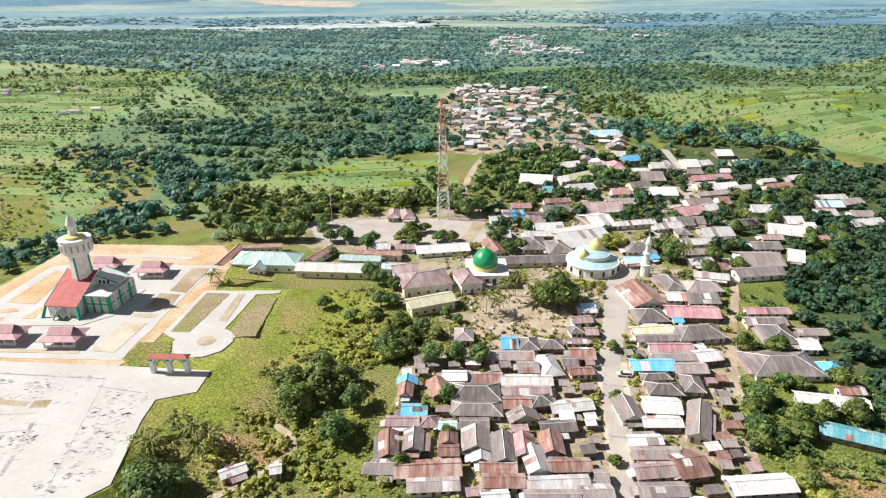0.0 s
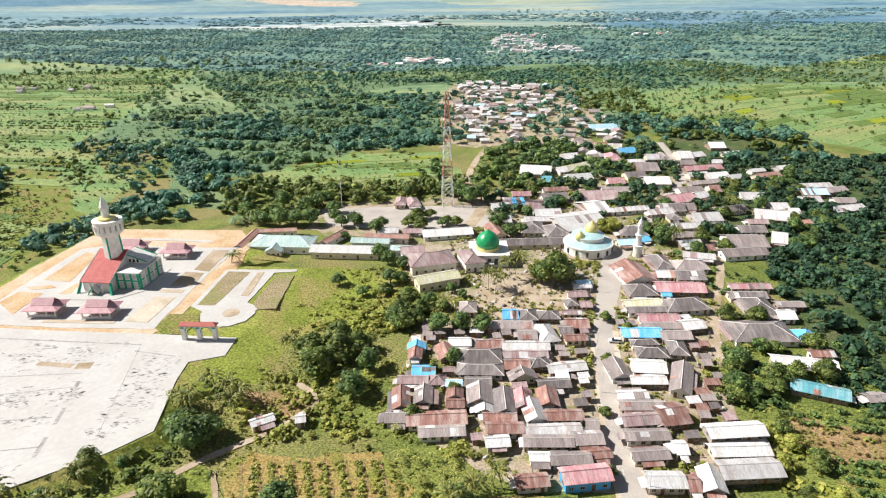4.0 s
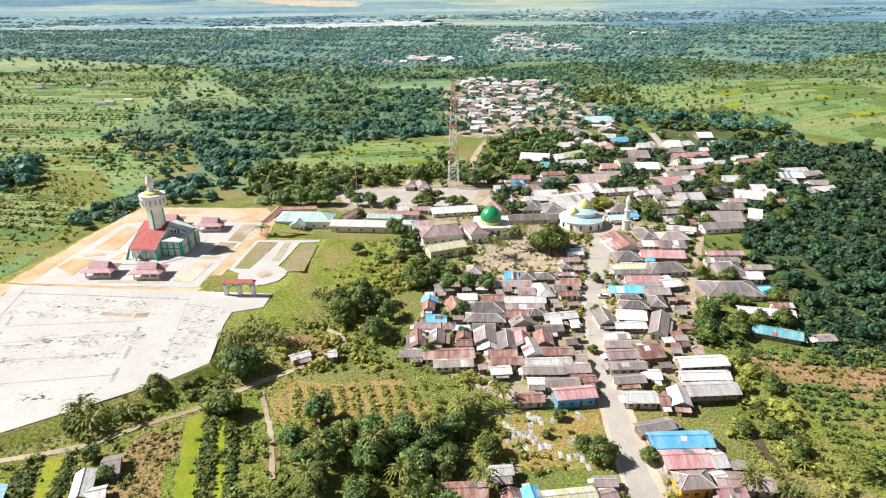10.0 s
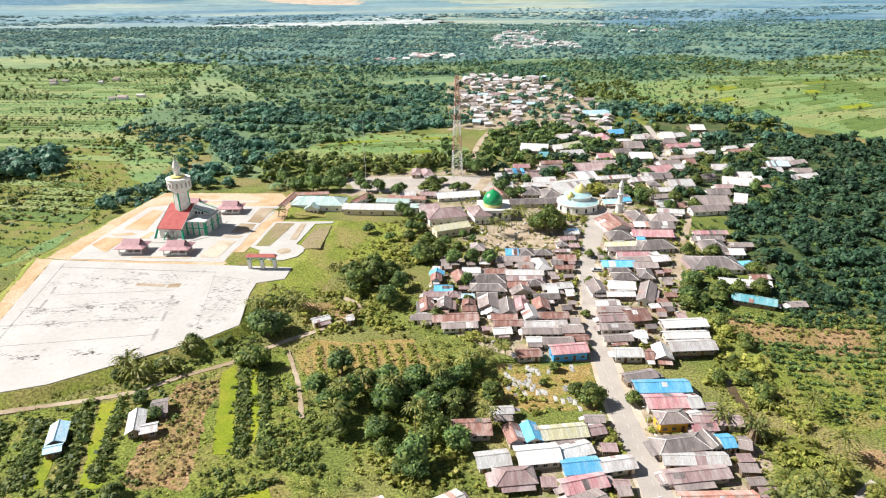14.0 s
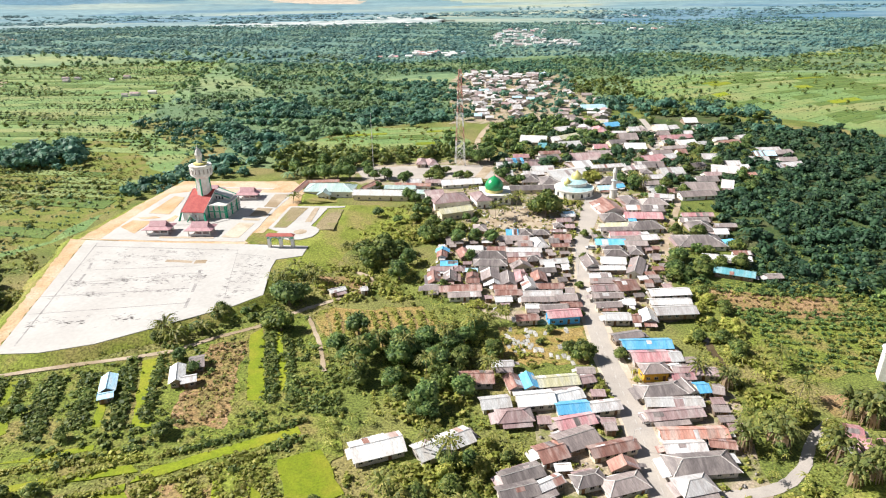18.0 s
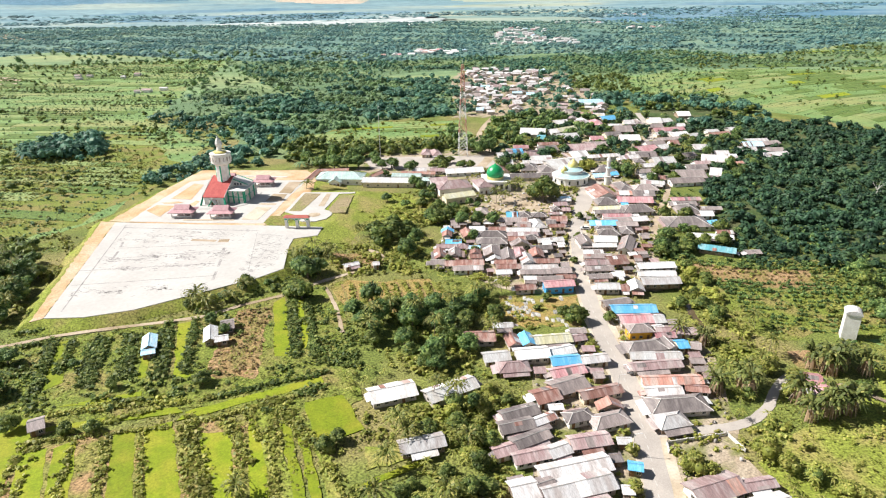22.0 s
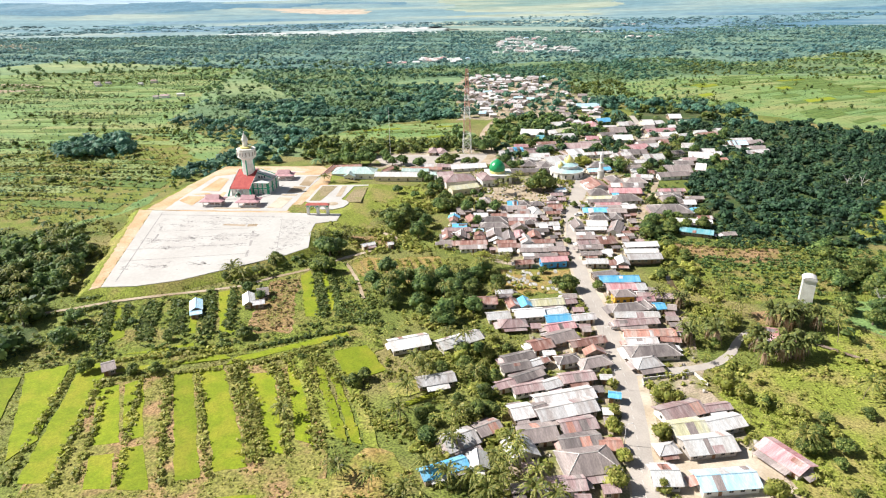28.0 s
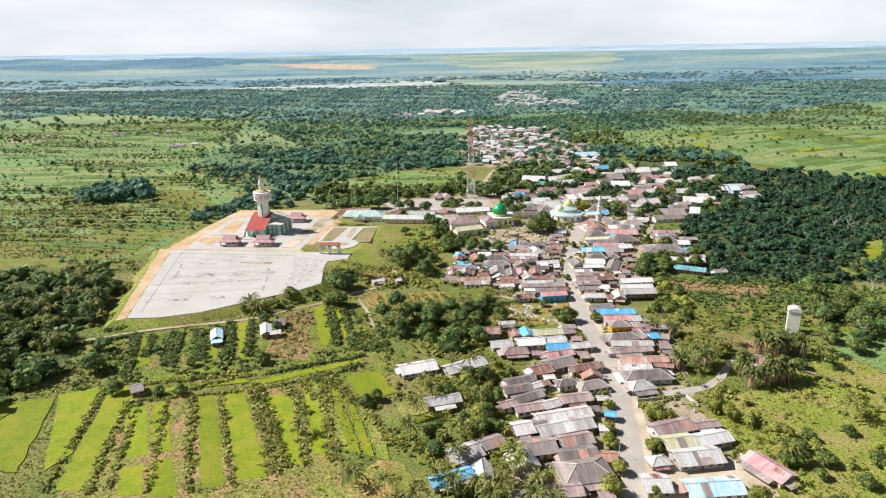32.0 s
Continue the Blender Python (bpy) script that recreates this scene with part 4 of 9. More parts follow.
def house(x, y, w, d, rot, kind, colour, style="", tall=0.0):
    rs = houses_rs
    far = y > 300
    stilt = style == "stilt"
    wall = style if style in WALLS else rs.choice(("white", "white", "cream", "grey", "grey", "timber") if style != "hut" else ("timber",))
    lift = 1.0 if stilt else 0.0
    ze = (tall or rs.uniform(1.9, 2.3)) + lift
    if style == "hut":
        ze = 2.1
    span = d if kind in "xs" or (kind == "h" and w > d) else w
    rise = min(2.6, span * (0.19 if kind == "x" else 0.26 if kind == "y" else 0.24))
    over = 0.65 if min(w, d) > 4 else 0.4
    ww, dd = max(1.6, w - 2 * over), max(1.6, d - 2 * over)
    size = "long" if max(w, d) > 14 else "small" if max(w, d) < 6 else "low"
    form = {"x": "gabled", "y": "gabled", "h": "hipped", "s": "lean-to"}[kind]
    site = ", on posts" if stilt else ", in fields" if style == "hut" else ""
    root = thing("house" if style != "hut" else "field_hut", x, y, rot, f"{size} {WALLS[wall][1]} house, {form} {ROOF[colour][1]} roof{site}", "house" if style != "hut" else "hut", "village houses")
    FOOT.append((x, y, w / 2 + 0.6, d / 2 + 0.6, math.radians(rot)))
    # walls with gable ends
    bm = bmesh.new()
    z0 = lift - 0.05 if lift else -0.1
    bm_box(bm, -ww / 2, ww / 2, -dd / 2, dd / 2, z0, ze - 0.1)
    k = rise * (1 - over / ((d if kind == "x" else w) / 2 + over))
    if kind == "x":
        ends = [[(s * ww / 2, -dd / 2), (s * ww / 2, dd / 2), (s * ww / 2, 0)] for s in (-1, 1)]
    elif kind == "y":
        ends = [[(-ww / 2, s * dd / 2), (ww / 2, s * dd / 2), (0, s * dd / 2)] for s in (-1, 1)]
    else:
        ends = []
    for e in ends:
        tri = [bm.verts.new((e[0][0], e[0][1], ze - 0.1)), bm.verts.new((e[1][0], e[1][1], ze - 0.1)), bm.verts.new((e[2][0], e[2][1], ze - 0.12 + rise * 0.93))]
        bm.faces.new(tri)
    if kind == "s":
        bm_box(bm, -ww / 2, ww / 2, dd / 2 - 0.15, dd / 2, ze - 0.1, ze + rise * 0.5)
    part("wall", bm, M[WALLS[wall][0]], root)
    rm, faces = roof_mesh(kind, ww, dd, ze, rise, over, ROOF[colour][0])
    part("roof", rm, None, root)
    # single sheets of another age
    if kind in "xy" and style == "" and not far and max(w, d) > 6:
        for _ in range(rs.choice((0, 1, 1, 2, 3))):
            f = rs.choice(faces)
            a, b, c, e = (Vector((p[0], p[1], ze + rise * p[2])) for p in f)
            u0 = rs.uniform(0.02, 0.8)
            u1 = min(0.98, u0 + rs.uniform(0.8, 3.0) / max(1.0, (b - a).length))
            v0, v1 = (0.01, 0.98) if rs.random() < 0.6 else (0.01, rs.uniform(0.35, 0.6)) if rs.random() < 0.5 else (rs.uniform(0.4, 0.6), 0.98)
            bm = bmesh.new()
            quad = [a.lerp(b, u).lerp(e.lerp(c, u), v) for u, v in ((u0, v0), (u1, v0), (u1, v1), (u0, v1))]
            hi = [bm.verts.new(p + Vector((0, 0, 0.035))) for p in quad]
            lo = [bm.verts.new(p + Vector((0, 0, -0.02))) for p in quad]
            bm.faces.new(hi)
            for i in range(4):
                bm.faces.new((lo[i], lo[(i + 1) % 4], hi[(i + 1) % 4], hi[i]))
            bmesh.ops.recalc_face_normals(bm, faces=bm.faces)
            part("roof_sheet", bm, ROOF[rs.choice("gglrmdwlo")][0], root)
    if kind != "s" and not (far and kind != "h"):
        part("ridge_cap", ridge_bars(kind, ww, dd, ze, rise, over, faces), M["cap"] if colour in "dgl" else ROOF[colour][0], root)
    if stilt:
        for px in (-ww / 2 + 0.2, 0, ww / 2 - 0.2):
            for py in (-dd / 2 + 0.2, dd / 2 - 0.2):
                bm = bmesh.new()
                bm_bar(bm, (px, py, -0.1), (px, py, lift), 0.12)
                part("post", bm, M["timber"], root)
    # openings on the side towards the fields and at the gable ends
    n = max(1, min(4, int(ww / 2.6))) if not far else 1
    door_at = rs.randrange(n + 1)
    for i in range(n + 1):
        px = -ww / 2 + ww * (i + 0.5) / (n + 1)
        if i == door_at:
            o = part("door", DOOR, None, root)
            o.location = (px, -dd / 2, lift)
        elif ww / (n + 1) > 1.35:
            o = part("window", WIN_FRAME, None, root)
            o.location = (px, -dd / 2, lift + 0.75)
            q = part("pane", WIN_PANE, None, o)
    if not far and dd > 3:
        for s in (-1, 1):
            o = part("window", WIN_FRAME, None, root)
            o.matrix_basis = pose(s * ww / 2, 0, lift + 0.75, 0, 0, 90 * s)
            part("pane", WIN_PANE, None, o)
    # lean-to at the back, front or side, of other sheeting
    if not far and style == "" and rs.random() < 0.8:
        other = ROOF[rs.choice("gglrmdlwr")][0]
        for side in rs.sample(("front", "left", "right", "back"), rs.choice((1, 2))):
            depth, z1 = rs.uniform(1.4, 2.6), ze - 0.12
            long = (ww if side in ("front", "back") else dd) * rs.uniform(0.45, 1.0)
            off = rs.uniform(-0.5, 0.5) * ((ww if side in ("front", "back") else dd) - long)
            m = {"front": pose(off, -dd / 2 - 0.05, 0), "back": pose(off, dd / 2 + 0.05, 0, 0, 0, 180), "left": pose(-ww / 2 - 0.05, off, 0, 0, 0, -90), "right": pose(ww / 2 + 0.05, off, 0, 0, 0, 90)}[side]
            bm = bmesh.new()
            top = [bm.verts.new(m @ Vector(p)) for p in ((-long / 2, -depth, z1 - 0.5), (long / 2, -depth, z1 - 0.5), (long / 2, 0.0, z1), (-long / 2, 0.0, z1))]
            low = [bm.verts.new(v.co - Vector((0, 0, 0.06))) for v in top]
            bm.faces.new(top)
            bm.faces.new(low[::-1])
            for i in range(4):
                bm.faces.new((top[i], low[i], low[(i + 1) % 4], top[(i + 1) % 4]))
            part("lean_to", bm, other, root)
            if side == "front":
                for sx in (-long / 2 + 0.15, long / 2 - 0.15):
                    bm = bmesh.new()
                    a = m @ Vector((sx, -depth + 0.15, -0.05))
                    bm_bar(bm, a, (a.x, a.y, z1 - 0.5), 0.06)
                    part("porch_post", bm, M["timber"], root)
    return root


house(6.4, 174.7, 6.2, 8.1, -1, 'h', 'g')
house(20.3, 169.9, 5.5, 7.5, -1, 'x', 'b')
house(26.1, 168.9, 6.4, 7.7, -1, 'h', 'd')
house(33.2, 169.1, 7.4, 6.1, -1, 'h', 'd')
house(20.4, 162.6, 13.4, 5.8, -1, 'x', 'g')
house(24.4, 156.3, 6.4, 6.5, -1, 'x', 'g')
house(41.1, 170.3, 6.9, 3.6, -1, 'x', 'm')
house(41.5, 163.4, 7.7, 7.0, -1, 'x', 'r')
house(30.4, 157.2, 6.5, 11.6, 10, 'h', 'l')
house(37.0, 158.6, 4.7, 5.6, -1, 'x', 'd')
house(39.2, 153.7, 7.3, 4.2, 4, 'x', 'r')
house(3.0, 152.3, 7.3, 5.5, -1, 'x', 'w')
house(12.3, 151.2, 8.8, 5.8, -1, 'x', 'r')
house(23.2, 149.9, 14.7, 5.7, -1, 'x', 'w')
house(-10.6, 145.3, 4.4, 6.2, -1, 'y', 'r')
house(-10.3, 150.0, 5.9, 3.6, -1, 'y', 'b')
house(-1.3, 146.6, 5.9, 8.1, 13, 'y', 'r')
house(8.6, 144.4, 13.7, 8.1, -1, 'h', 'd')
house(22.6, 144.8, 13.4, 4.8, -1, 'x', 'm')
house(8.5, 137.1, 13.7, 6.3, -3, 'h', 'd')
house(19.4, 139.3, 7.7, 5.7, -1, 'x', 'r')
house(25.6, 140.1, 6.3, 5.5, 9, 'h', 'd')
house(33.5, 137.9, 11.8, 5.1, 9, 'x', 'w')
house(20.2, 133.5, 8.3, 4.6, 9, 'y', 'g')
house(-7.8, 136.7, 7.0, 5.5, -1, 'x', 'b')
house(-10.7, 132.3, 8.9, 4.5, -1, 'x', 'm')
house(-3.9, 132.0, 5.2, 5.1, -1, 'h', 'm')
house(0.8, 130.0, 4.8, 3.6, -1, 'x', 'a')
house(7.6, 131.0, 7.7, 5.1, -1, 'x', 'd')
house(28.5, 129.8, 9.5, 5.0, 5, 'x', 'd')
house(31.5, 133.6, 4.0, 3.6, -1, 's', 'w')
house(-13.5, 123.0, 5.1, 9.6, 4, 'y', 'r')
house(-7.6, 124.5, 5.2, 8.0, -1, 'y', 'g')
house(1.0, 125.3, 4.7, 4.6, -1, 'y', 'r')
house(1.0, 121.0, 5.1, 4.5, -1, 'x', 'r')
house(7.6, 124.5, 7.2, 8.5, -1, 'y', 'g')
house(8.6, 119.3, 4.9, 4.9, -1, 'y', 'w')
house(14.1, 121.4, 6.0, 10.6, -1, 'y', 'd')
house(19.1, 122.3, 5.7, 8.3, -1, 'y', 'p')
house(25.8, 123.2, 6.0, 7.9, -1, 'y', 'r')
house(21.1, 117.2, 5.7, 8.9, 7, 'y', 'l')
house(28.7, 115.7, 10.5, 4.9, 1, 'x', 'r')
house(-14.1, 115.6, 6.2, 5.6, -1, 'x', 'g')
house(-3.9, 114.9, 15.7, 6.1, 3, 'x', 'r')
house(-2.6, 109.9, 12.0, 4.8, 3, 'x', 'g')
house(12.3, 115.2, 8.9, 4.5, -1, 'x', 'r')
house(13.2, 110.7, 9.9, 4.8, -1, 'x', 'r')
house(25.1, 110.3, 14.7, 4.8, 2, 'x', 'l')
house(35.3, 112.1, 3.4, 4.5, -1, 'x', 'g')
house(70.4, 201.4, 12.9, 16.6, 9, 'y', 'r')
house(83.8, 211.6, 7.8, 13.6, 6, 'h', 'd')
house(94.5, 208.0, 13.4, 8.8, -1, 'h', 'g')
house(101.2, 216.7, 12.7, 6.3, -15, 'x', 'w')
house(82.3, 200.6, 7.4, 7.3, -1, 'x', 'w')
house(90.7, 199.1, 11.5, 9.3, -1, 'x', 'd')
house(83.6, 188.7, 17.7, 9.1, -4, 'x', 'p')
house(77.1, 183.1, 3.7, 3.6, -1, 'x', 'b')
house(68.9, 186.9, 11.1, 9.9, 3, 'h', 'd')
house(66.8, 176.8, 13.9, 5.6, 5, 'x', 'c')
house(80.5, 175.2, 15.9, 9.8, 7, 'h', 'd')
house(66.7, 172.0, 13.8, 4.8, 2, 'x', 'd')
house(69.2, 166.3, 13.6, 6.0, -1, 'x', 'p')
house(68.8, 161.4, 13.8, 4.8, -1, 'x', 'g')
house(78.2, 161.5, 7.7, 6.7, 9, 'x', 'l')
house(60.6, 157.1, 13.0, 6.9, -1, 'x', 'b')
house(70.7, 154.9, 9.9, 6.1, -1, 'x', 'g')
house(59.9, 151.1, 8.6, 4.0, 3, 'h', 'd')
house(60.3, 145.2, 9.6, 6.4, -4, 'h', 'd')
house(68.8, 147.6, 6.0, 8.7, -6, 'h', 'd')
house(47.8, 136.3, 6.3, 9.9, 4, 'y', 'g')
house(57.1, 137.7, 10.0, 7.5, -6, 'x', 'w')
house(55.1, 131.1, 10.3, 4.8, -1, 'x', 'w')
house(64.6, 131.3, 6.1, 15.3, -22, 'y', 'g')
house(48.8, 124.0, 8.4, 4.2, 2, 'x', 'w')
house(49.7, 119.3, 11.7, 4.8, -1, 'x', 'g')
house(48.2, 114.0, 10.5, 5.4, 5, 'x', 'm')
house(56.2, 115.6, 7.8, 9.3, 9, 'x', 'r')
house(102.9, 139.4, 18.2, 5.6, -12, 'x', 'w')
house(100.2, 125.8, 14.6, 6.4, -24, 'x', 't')
house(110.3, 143.6, 7.3, 4.8, -1, 'x', 'r')
house(98.2, 156.9, 20.4, 13.3, -1, 'h', 'd')
house(111.2, 154.3, 6.3, 6.6, 5, 'h', 'b')
house(109.1, 188.9, 15.0, 5.1, -1, 'x', 'p')
house(105.2, 182.2, 13.6, 6.2, -1, 'x', 'd')
house(105.2, 173.5, 10.3, 12.3, -1, 'h', 'd')
house(116.6, 175.0, 10.0, 4.8, -1, 'x', 'g')
house(111.4, 167.8, 6.3, 7.3, -1, 'x', 'w')
house(70.6, 109.0, 13.8, 4.9, 1, 'x', 'w')
house(78.6, 297.8, 19.7, 16.8, 6, 'x', 'm')
house(89.9, 306.0, 15.1, 9.1, -1, 'x', 'g')
house(71.9, 278.0, 12.0, 18.7, 14, 'x', 'w')
house(94.0, 322.0, 9.5, 10.0, -2, 'x', 'p')
house(116.2, 320.9, 14.1, 13.5, -2, 'x', 'w')
house(107.7, 334.0, 12.2, 11.3, 9, 'x', 'd')
house(119.5, 351.4, 12.8, 20.2, -2, 'x', 'g')
house(116.8, 363.2, 10.6, 6.7, -2, 'x', 'l')
house(118.2, 290.5, 15.5, 12.7, 18, 'x', 'p')
house(109.5, 275.7, 12.3, 11.1, -1, 'x', 'd')
house(118.9, 277.4, 5.0, 10.3, -1, 'x', 'g')
house(128.7, 304.2, 13.4, 9.5, 7, 'x', 'g')
house(131.1, 296.0, 8.0, 9.4, 25, 'x', 'l')
house(141.9, 305.6, 6.0, 11.2, -1, 'x', 'r')
house(142.2, 318.3, 19.1, 6.7, 11, 'x', 'g')
house(102.4, 271.0, 13.9, 7.5, 15, 'x', 'l')
house(88.2, 274.6, 20.1, 6.5, 10, 'x', 'l')
house(106.8, 263.3, 6.6, 8.4, -1, 'h', 'd')
house(109.3, 251.0, 17.7, 7.3, 8, 'x', 'l')
house(120.9, 262.5, 13.7, 12.1, 5, 'x', 'w')
house(105.6, 240.7, 14.3, 6.5, 6, 'x', 'g')
house(102.2, 230.8, 10.2, 7.1, 9, 'x', 'w')
house(107.9, 225.1, 5.1, 7.0, -1, 'x', 'r')
house(126.6, 232.8, 16.4, 15.0, -1, 'x', 'g')
house(120.3, 220.2, 19.5, 8.9, 7, 'x', 'g')
house(135.2, 246.2, 12.4, 9.0, -1, 'x', 'd')
house(152.7, 263.7, 15.1, 13.9, -18, 'x', 'l')
house(161.6, 276.4, 9.6, 10.3, -1, 'x', 'l')
house(165.9, 269.2, 5.4, 8.9, -1, 'x', 'w')
house(142.1, 255.1, 9.8, 6.4, -1, 'x', 'm')
house(142.4, 234.9, 6.4, 13.8, -23, 'x', 'l')
house(156.2, 292.5, 12.9, 11.4, -1, 'x', 'l')
house(139.2, 273.9, 11.9, 7.8, 18, 'x', 'd')
house(198.9, 310.7, 16.4, 7.7, 5, 'x', 'l')
house(191.2, 298.5, 13.2, 9.8, -1, 'x', 'a')
house(204.6, 302.8, 13.3, 7.9, 19, 'x', 'g')
house(182.1, 286.9, 12.7, 9.0, -1, 'x', 'l')
house(198.9, 284.5, 11.2, 8.0, -1, 'x', 'g')
house(193.9, 273.1, 17.1, 8.9, 12, 'x', 'l')
house(162.5, 253.6, 7.3, 5.7, 10, 'x', 'o')
house(181.3, 329.4, 16.3, 8.9, 18, 'x', 'o')
house(180.8, 340.5, 9.6, 6.3, 12, 'x', 'w')
house(198.4, 345.4, 10.7, 7.5, 18, 'x', 'l')
house(151.6, 347.0, 24.0, 9.3, 10, 'x', 'p')
house(143.6, 333.6, 12.4, 7.6, 9, 'x', 'w')
house(152.9, 330.1, 13.8, 11.0, 12, 'x', 'w')
house(162.5, 328.4, 9.3, 7.9, 19, 'x', 'w')
house(182.3, 379.3, 11.7, 7.9, 12, 'x', 'w')
house(180.8, 401.0, 10.7, 13.6, -2, 'x', 'w')
house(150.9, 377.0, 9.0, 18.3, -2, 'x', 'w')
house(159.6, 378.2, 8.7, 10.2, 17, 'x', 'l')
house(146.0, 359.4, 10.9, 9.8, 5, 'x', 'g')
house(165.0, 360.0, 6.9, 8.1, -2, 'x', 'l')
house(137.0, 372.8, 7.1, 16.4, -2, 'h', 'g')
house(129.5, 372.3, 8.2, 11.7, -2, 'x', 'l')
house(116.9, 388.8, 13.0, 11.7, 18, 'x', 'b')
house(110.9, 396.4, 5.8, 12.8, 13, 'x', 'c')
house(105.0, 373.7, 10.0, 16.2, -2, 'h', 'p')
house(96.2, 381.6, 9.4, 13.7, 16, 'h', 'l')
house(103.2, 403.5, 11.5, 14.1, 14, 'x', 'o')
house(119.1, 463.3, 22.9, 17.0, 8, 'x', 'a')
house(-0.3, 246.2, 22.8, 9.6, 9, 'x', 'w')
house(-26.4, 249.0, 8.9, 7.6, -1, 'x', 'l')
house(-15.7, 248.2, 8.9, 6.1, -1, 'x', 'm')
house(-25.6, 240.9, 17.3, 4.8, 9, 'x', 'r')
house(14.2, 213.6, 7.8, 6.3, -1, 'x', 'w')
house(36.6, 233.9, 30.4, 8.1, 3, 'x', 'd')
house(38.5, 250.2, 10.8, 13.7, -1, 'h', 'd')
house(47.9, 246.1, 11.1, 13.8, 9, 'h', 'd')
house(48.2, 271.4, 13.4, 9.6, 5, 'x', 'w')
house(44.7, 261.3, 18.0, 6.7, -1, 'x', 'l')
house(59.9, 259.1, 23.7, 23.0, 17, 'x', 'w')
house(21.2, 246.8, 7.1, 14.6, 14, 'y', 'r')
house(25.4, 261.9, 9.3, 9.5, 3, 'x', 'd')
house(35.2, 287.2, 6.7, 11.3, 13, 'x', 'b')
house(30.6, 288.2, 5.2, 11.0, -1, 'x', 'm')
house(43.4, 281.9, 9.2, 13.4, -1, 'x', 'm')
house(24.5, 281.2, 5.7, 8.0, 7, 'x', 'l')
house(-23.5, 289.4, 6.1, 12.8, -1, 'h', 'm')
house(-17.4, 288.6, 6.7, 13.5, 13, 'h', 'm')
house(39.0, 300.6, 10.4, 7.7, -1, 'x', 'p')
house(58.0, 307.6, 14.1, 6.8, 6, 'x', 'r')
house(55.2, 294.9, 13.8, 10.5, 10, 'x', 'd')
house(53.4, 347.2, 18.4, 20.4, -12, 'x', 'w')
house(56.4, 326.5, 5.8, 11.4, -2, 'x', 't')
house(77.7, 352.2, 17.7, 9.9, 32, 'x', 'c')
house(74.5, 329.4, 15.4, 11.6, 11, 'x', 'w')
house(67.6, 345.1, 6.5, 10.1, 19, 'x', 'l')
house(77.8, 376.6, 12.3, 11.3, 18, 'x', 'l')
house(75.7, 232.2, 8.0, 7.1, 7, 'x', 'a')
house(84.4, 236.2, 5.2, 6.2, 19, 'x', 'b')
house(82.1, 245.2, 12.9, 11.0, -1, 'h', 'd')
house(42.2, 177.5, 4.8, 5.6, 8, 'h', 'd')
house(45.5, 183.9, 7.1, 5.2, 6, 'x', 'm')
house(48.8, 190.3, 6.8, 3.6, 3, 'x', 'l')
house(47.1, 176.5, 4.4, 5.0, -1, 'x', 'm')
house(49.6, 193.7, 5.4, 3.7, 8, 'x', 'a')
house(23.3, 105.8, 12.4, 4.8, -1, 'x', 'g')
house(33.0, 106.9, 7.8, 5.7, 3, 'x', 'g')
house(20.4, 100.2, 5.2, 3.6, -1, 'x', 'w')
house(27.6, 99.8, 10.0, 4.8, 2, 'x', 'g')
house(35.0, 101.2, 5.2, 3.6, 5, 'x', 'r')
house(29.7, 93.4, 11.6, 5.9, 7, 'x', 'p', 'blue', 3.0)
house(17.5, 92.5, 7.9, 4.7, 5, 'x', 'r')
house(10.9, 105.7, 6.3, 4.7, 4, 'x', 'w')
house(47.7, 107.5, 11.3, 4.8, 1, 'x', 'g')
house(46.4, 100.6, 9.2, 4.6, 4, 'x', 'g')
house(54.4, 103.0, 3.3, 5.5, -1, 'x', 'w')
house(47.2, 92.2, 9.1, 5.7, -1, 'x', 'w')
house(53.2, 91.4, 3.2, 5.7, -1, 'x', 'r')
house(57.6, 92.1, 5.5, 8.0, -6, 'y', 'w')
house(69.4, 108.1, 14.7, 6.0, 4, 'x', 'w', 'stilt')
house(67.5, 101.0, 14.3, 5.0, 1, 'x', 'w', 'stilt')
house(66.9, 94.6, 14.4, 6.6, 3, 'x', 'l', 'stilt')
house(113.1, 122.1, 6.2, 4.5, 5, 'x', 'g')
house(47.3, 80.2, 10.1, 4.9, 14, 'x', 'g')
house(51.8, 75.0, 15.4, 6.4, 1, 'x', 'b')
house(50.9, 68.4, 11.5, 6.6, 2, 'x', 'p')
house(58.0, 68.2, 4.0, 6.3, 7, 'x', 'w')
house(-48.7, 114.7, 6.3, 3.6, 29, 'x', 'w')
house(-38.9, 115.0, 2.8, 3.6, 12, 'x', 'l')
house(7.1, 65.0, 6.8, 3.6, 3, 'x', 'l')
house(-1.5, 58.4, 11.4, 6.8, 2, 'x', 'r')
house(9.4, 55.7, 4.6, 6.9, 11, 'y', 'r')
house(13.8, 56.1, 4.3, 7.1, 8, 'y', 'b')
house(21.8, 56.5, 12.0, 5.8, 7, 'x', 'c')
house(29.9, 57.2, 4.9, 4.1, 13, 'x', 'm')
house(30.6, 61.6, 5.4, 3.6, -1, 'x', 'g')
house(3.6, 47.2, 8.3, 5.9, 9, 'x', 'w')
house(14.3, 48.3, 10.6, 6.9, 7, 'x', 'w')
house(23.3, 50.0, 8.7, 5.4, 18, 'x', 'w')
house(8.2, 41.6, 9.7, 6.0, 6, 'h', 'm')
house(23.7, 44.5, 9.2, 5.6, 7, 'x', 'b')
house(32.2, 45.1, 8.6, 5.0, 10, 'x', 'l')
house(23.2, 39.1, 10.8, 5.3, 15, 'x', 'p')
house(49.7, 60.5, 8.3, 5.8, 4, 'h', 'g', 'yellow', 3.2)
house(56.3, 62.1, 3.4, 4.3, 12, 'x', 'w')
house(57.1, 58.4, 6.8, 4.6, 5, 'x', 'p')
house(48.8, 51.6, 13.2, 6.5, 9, 'h', 'd')
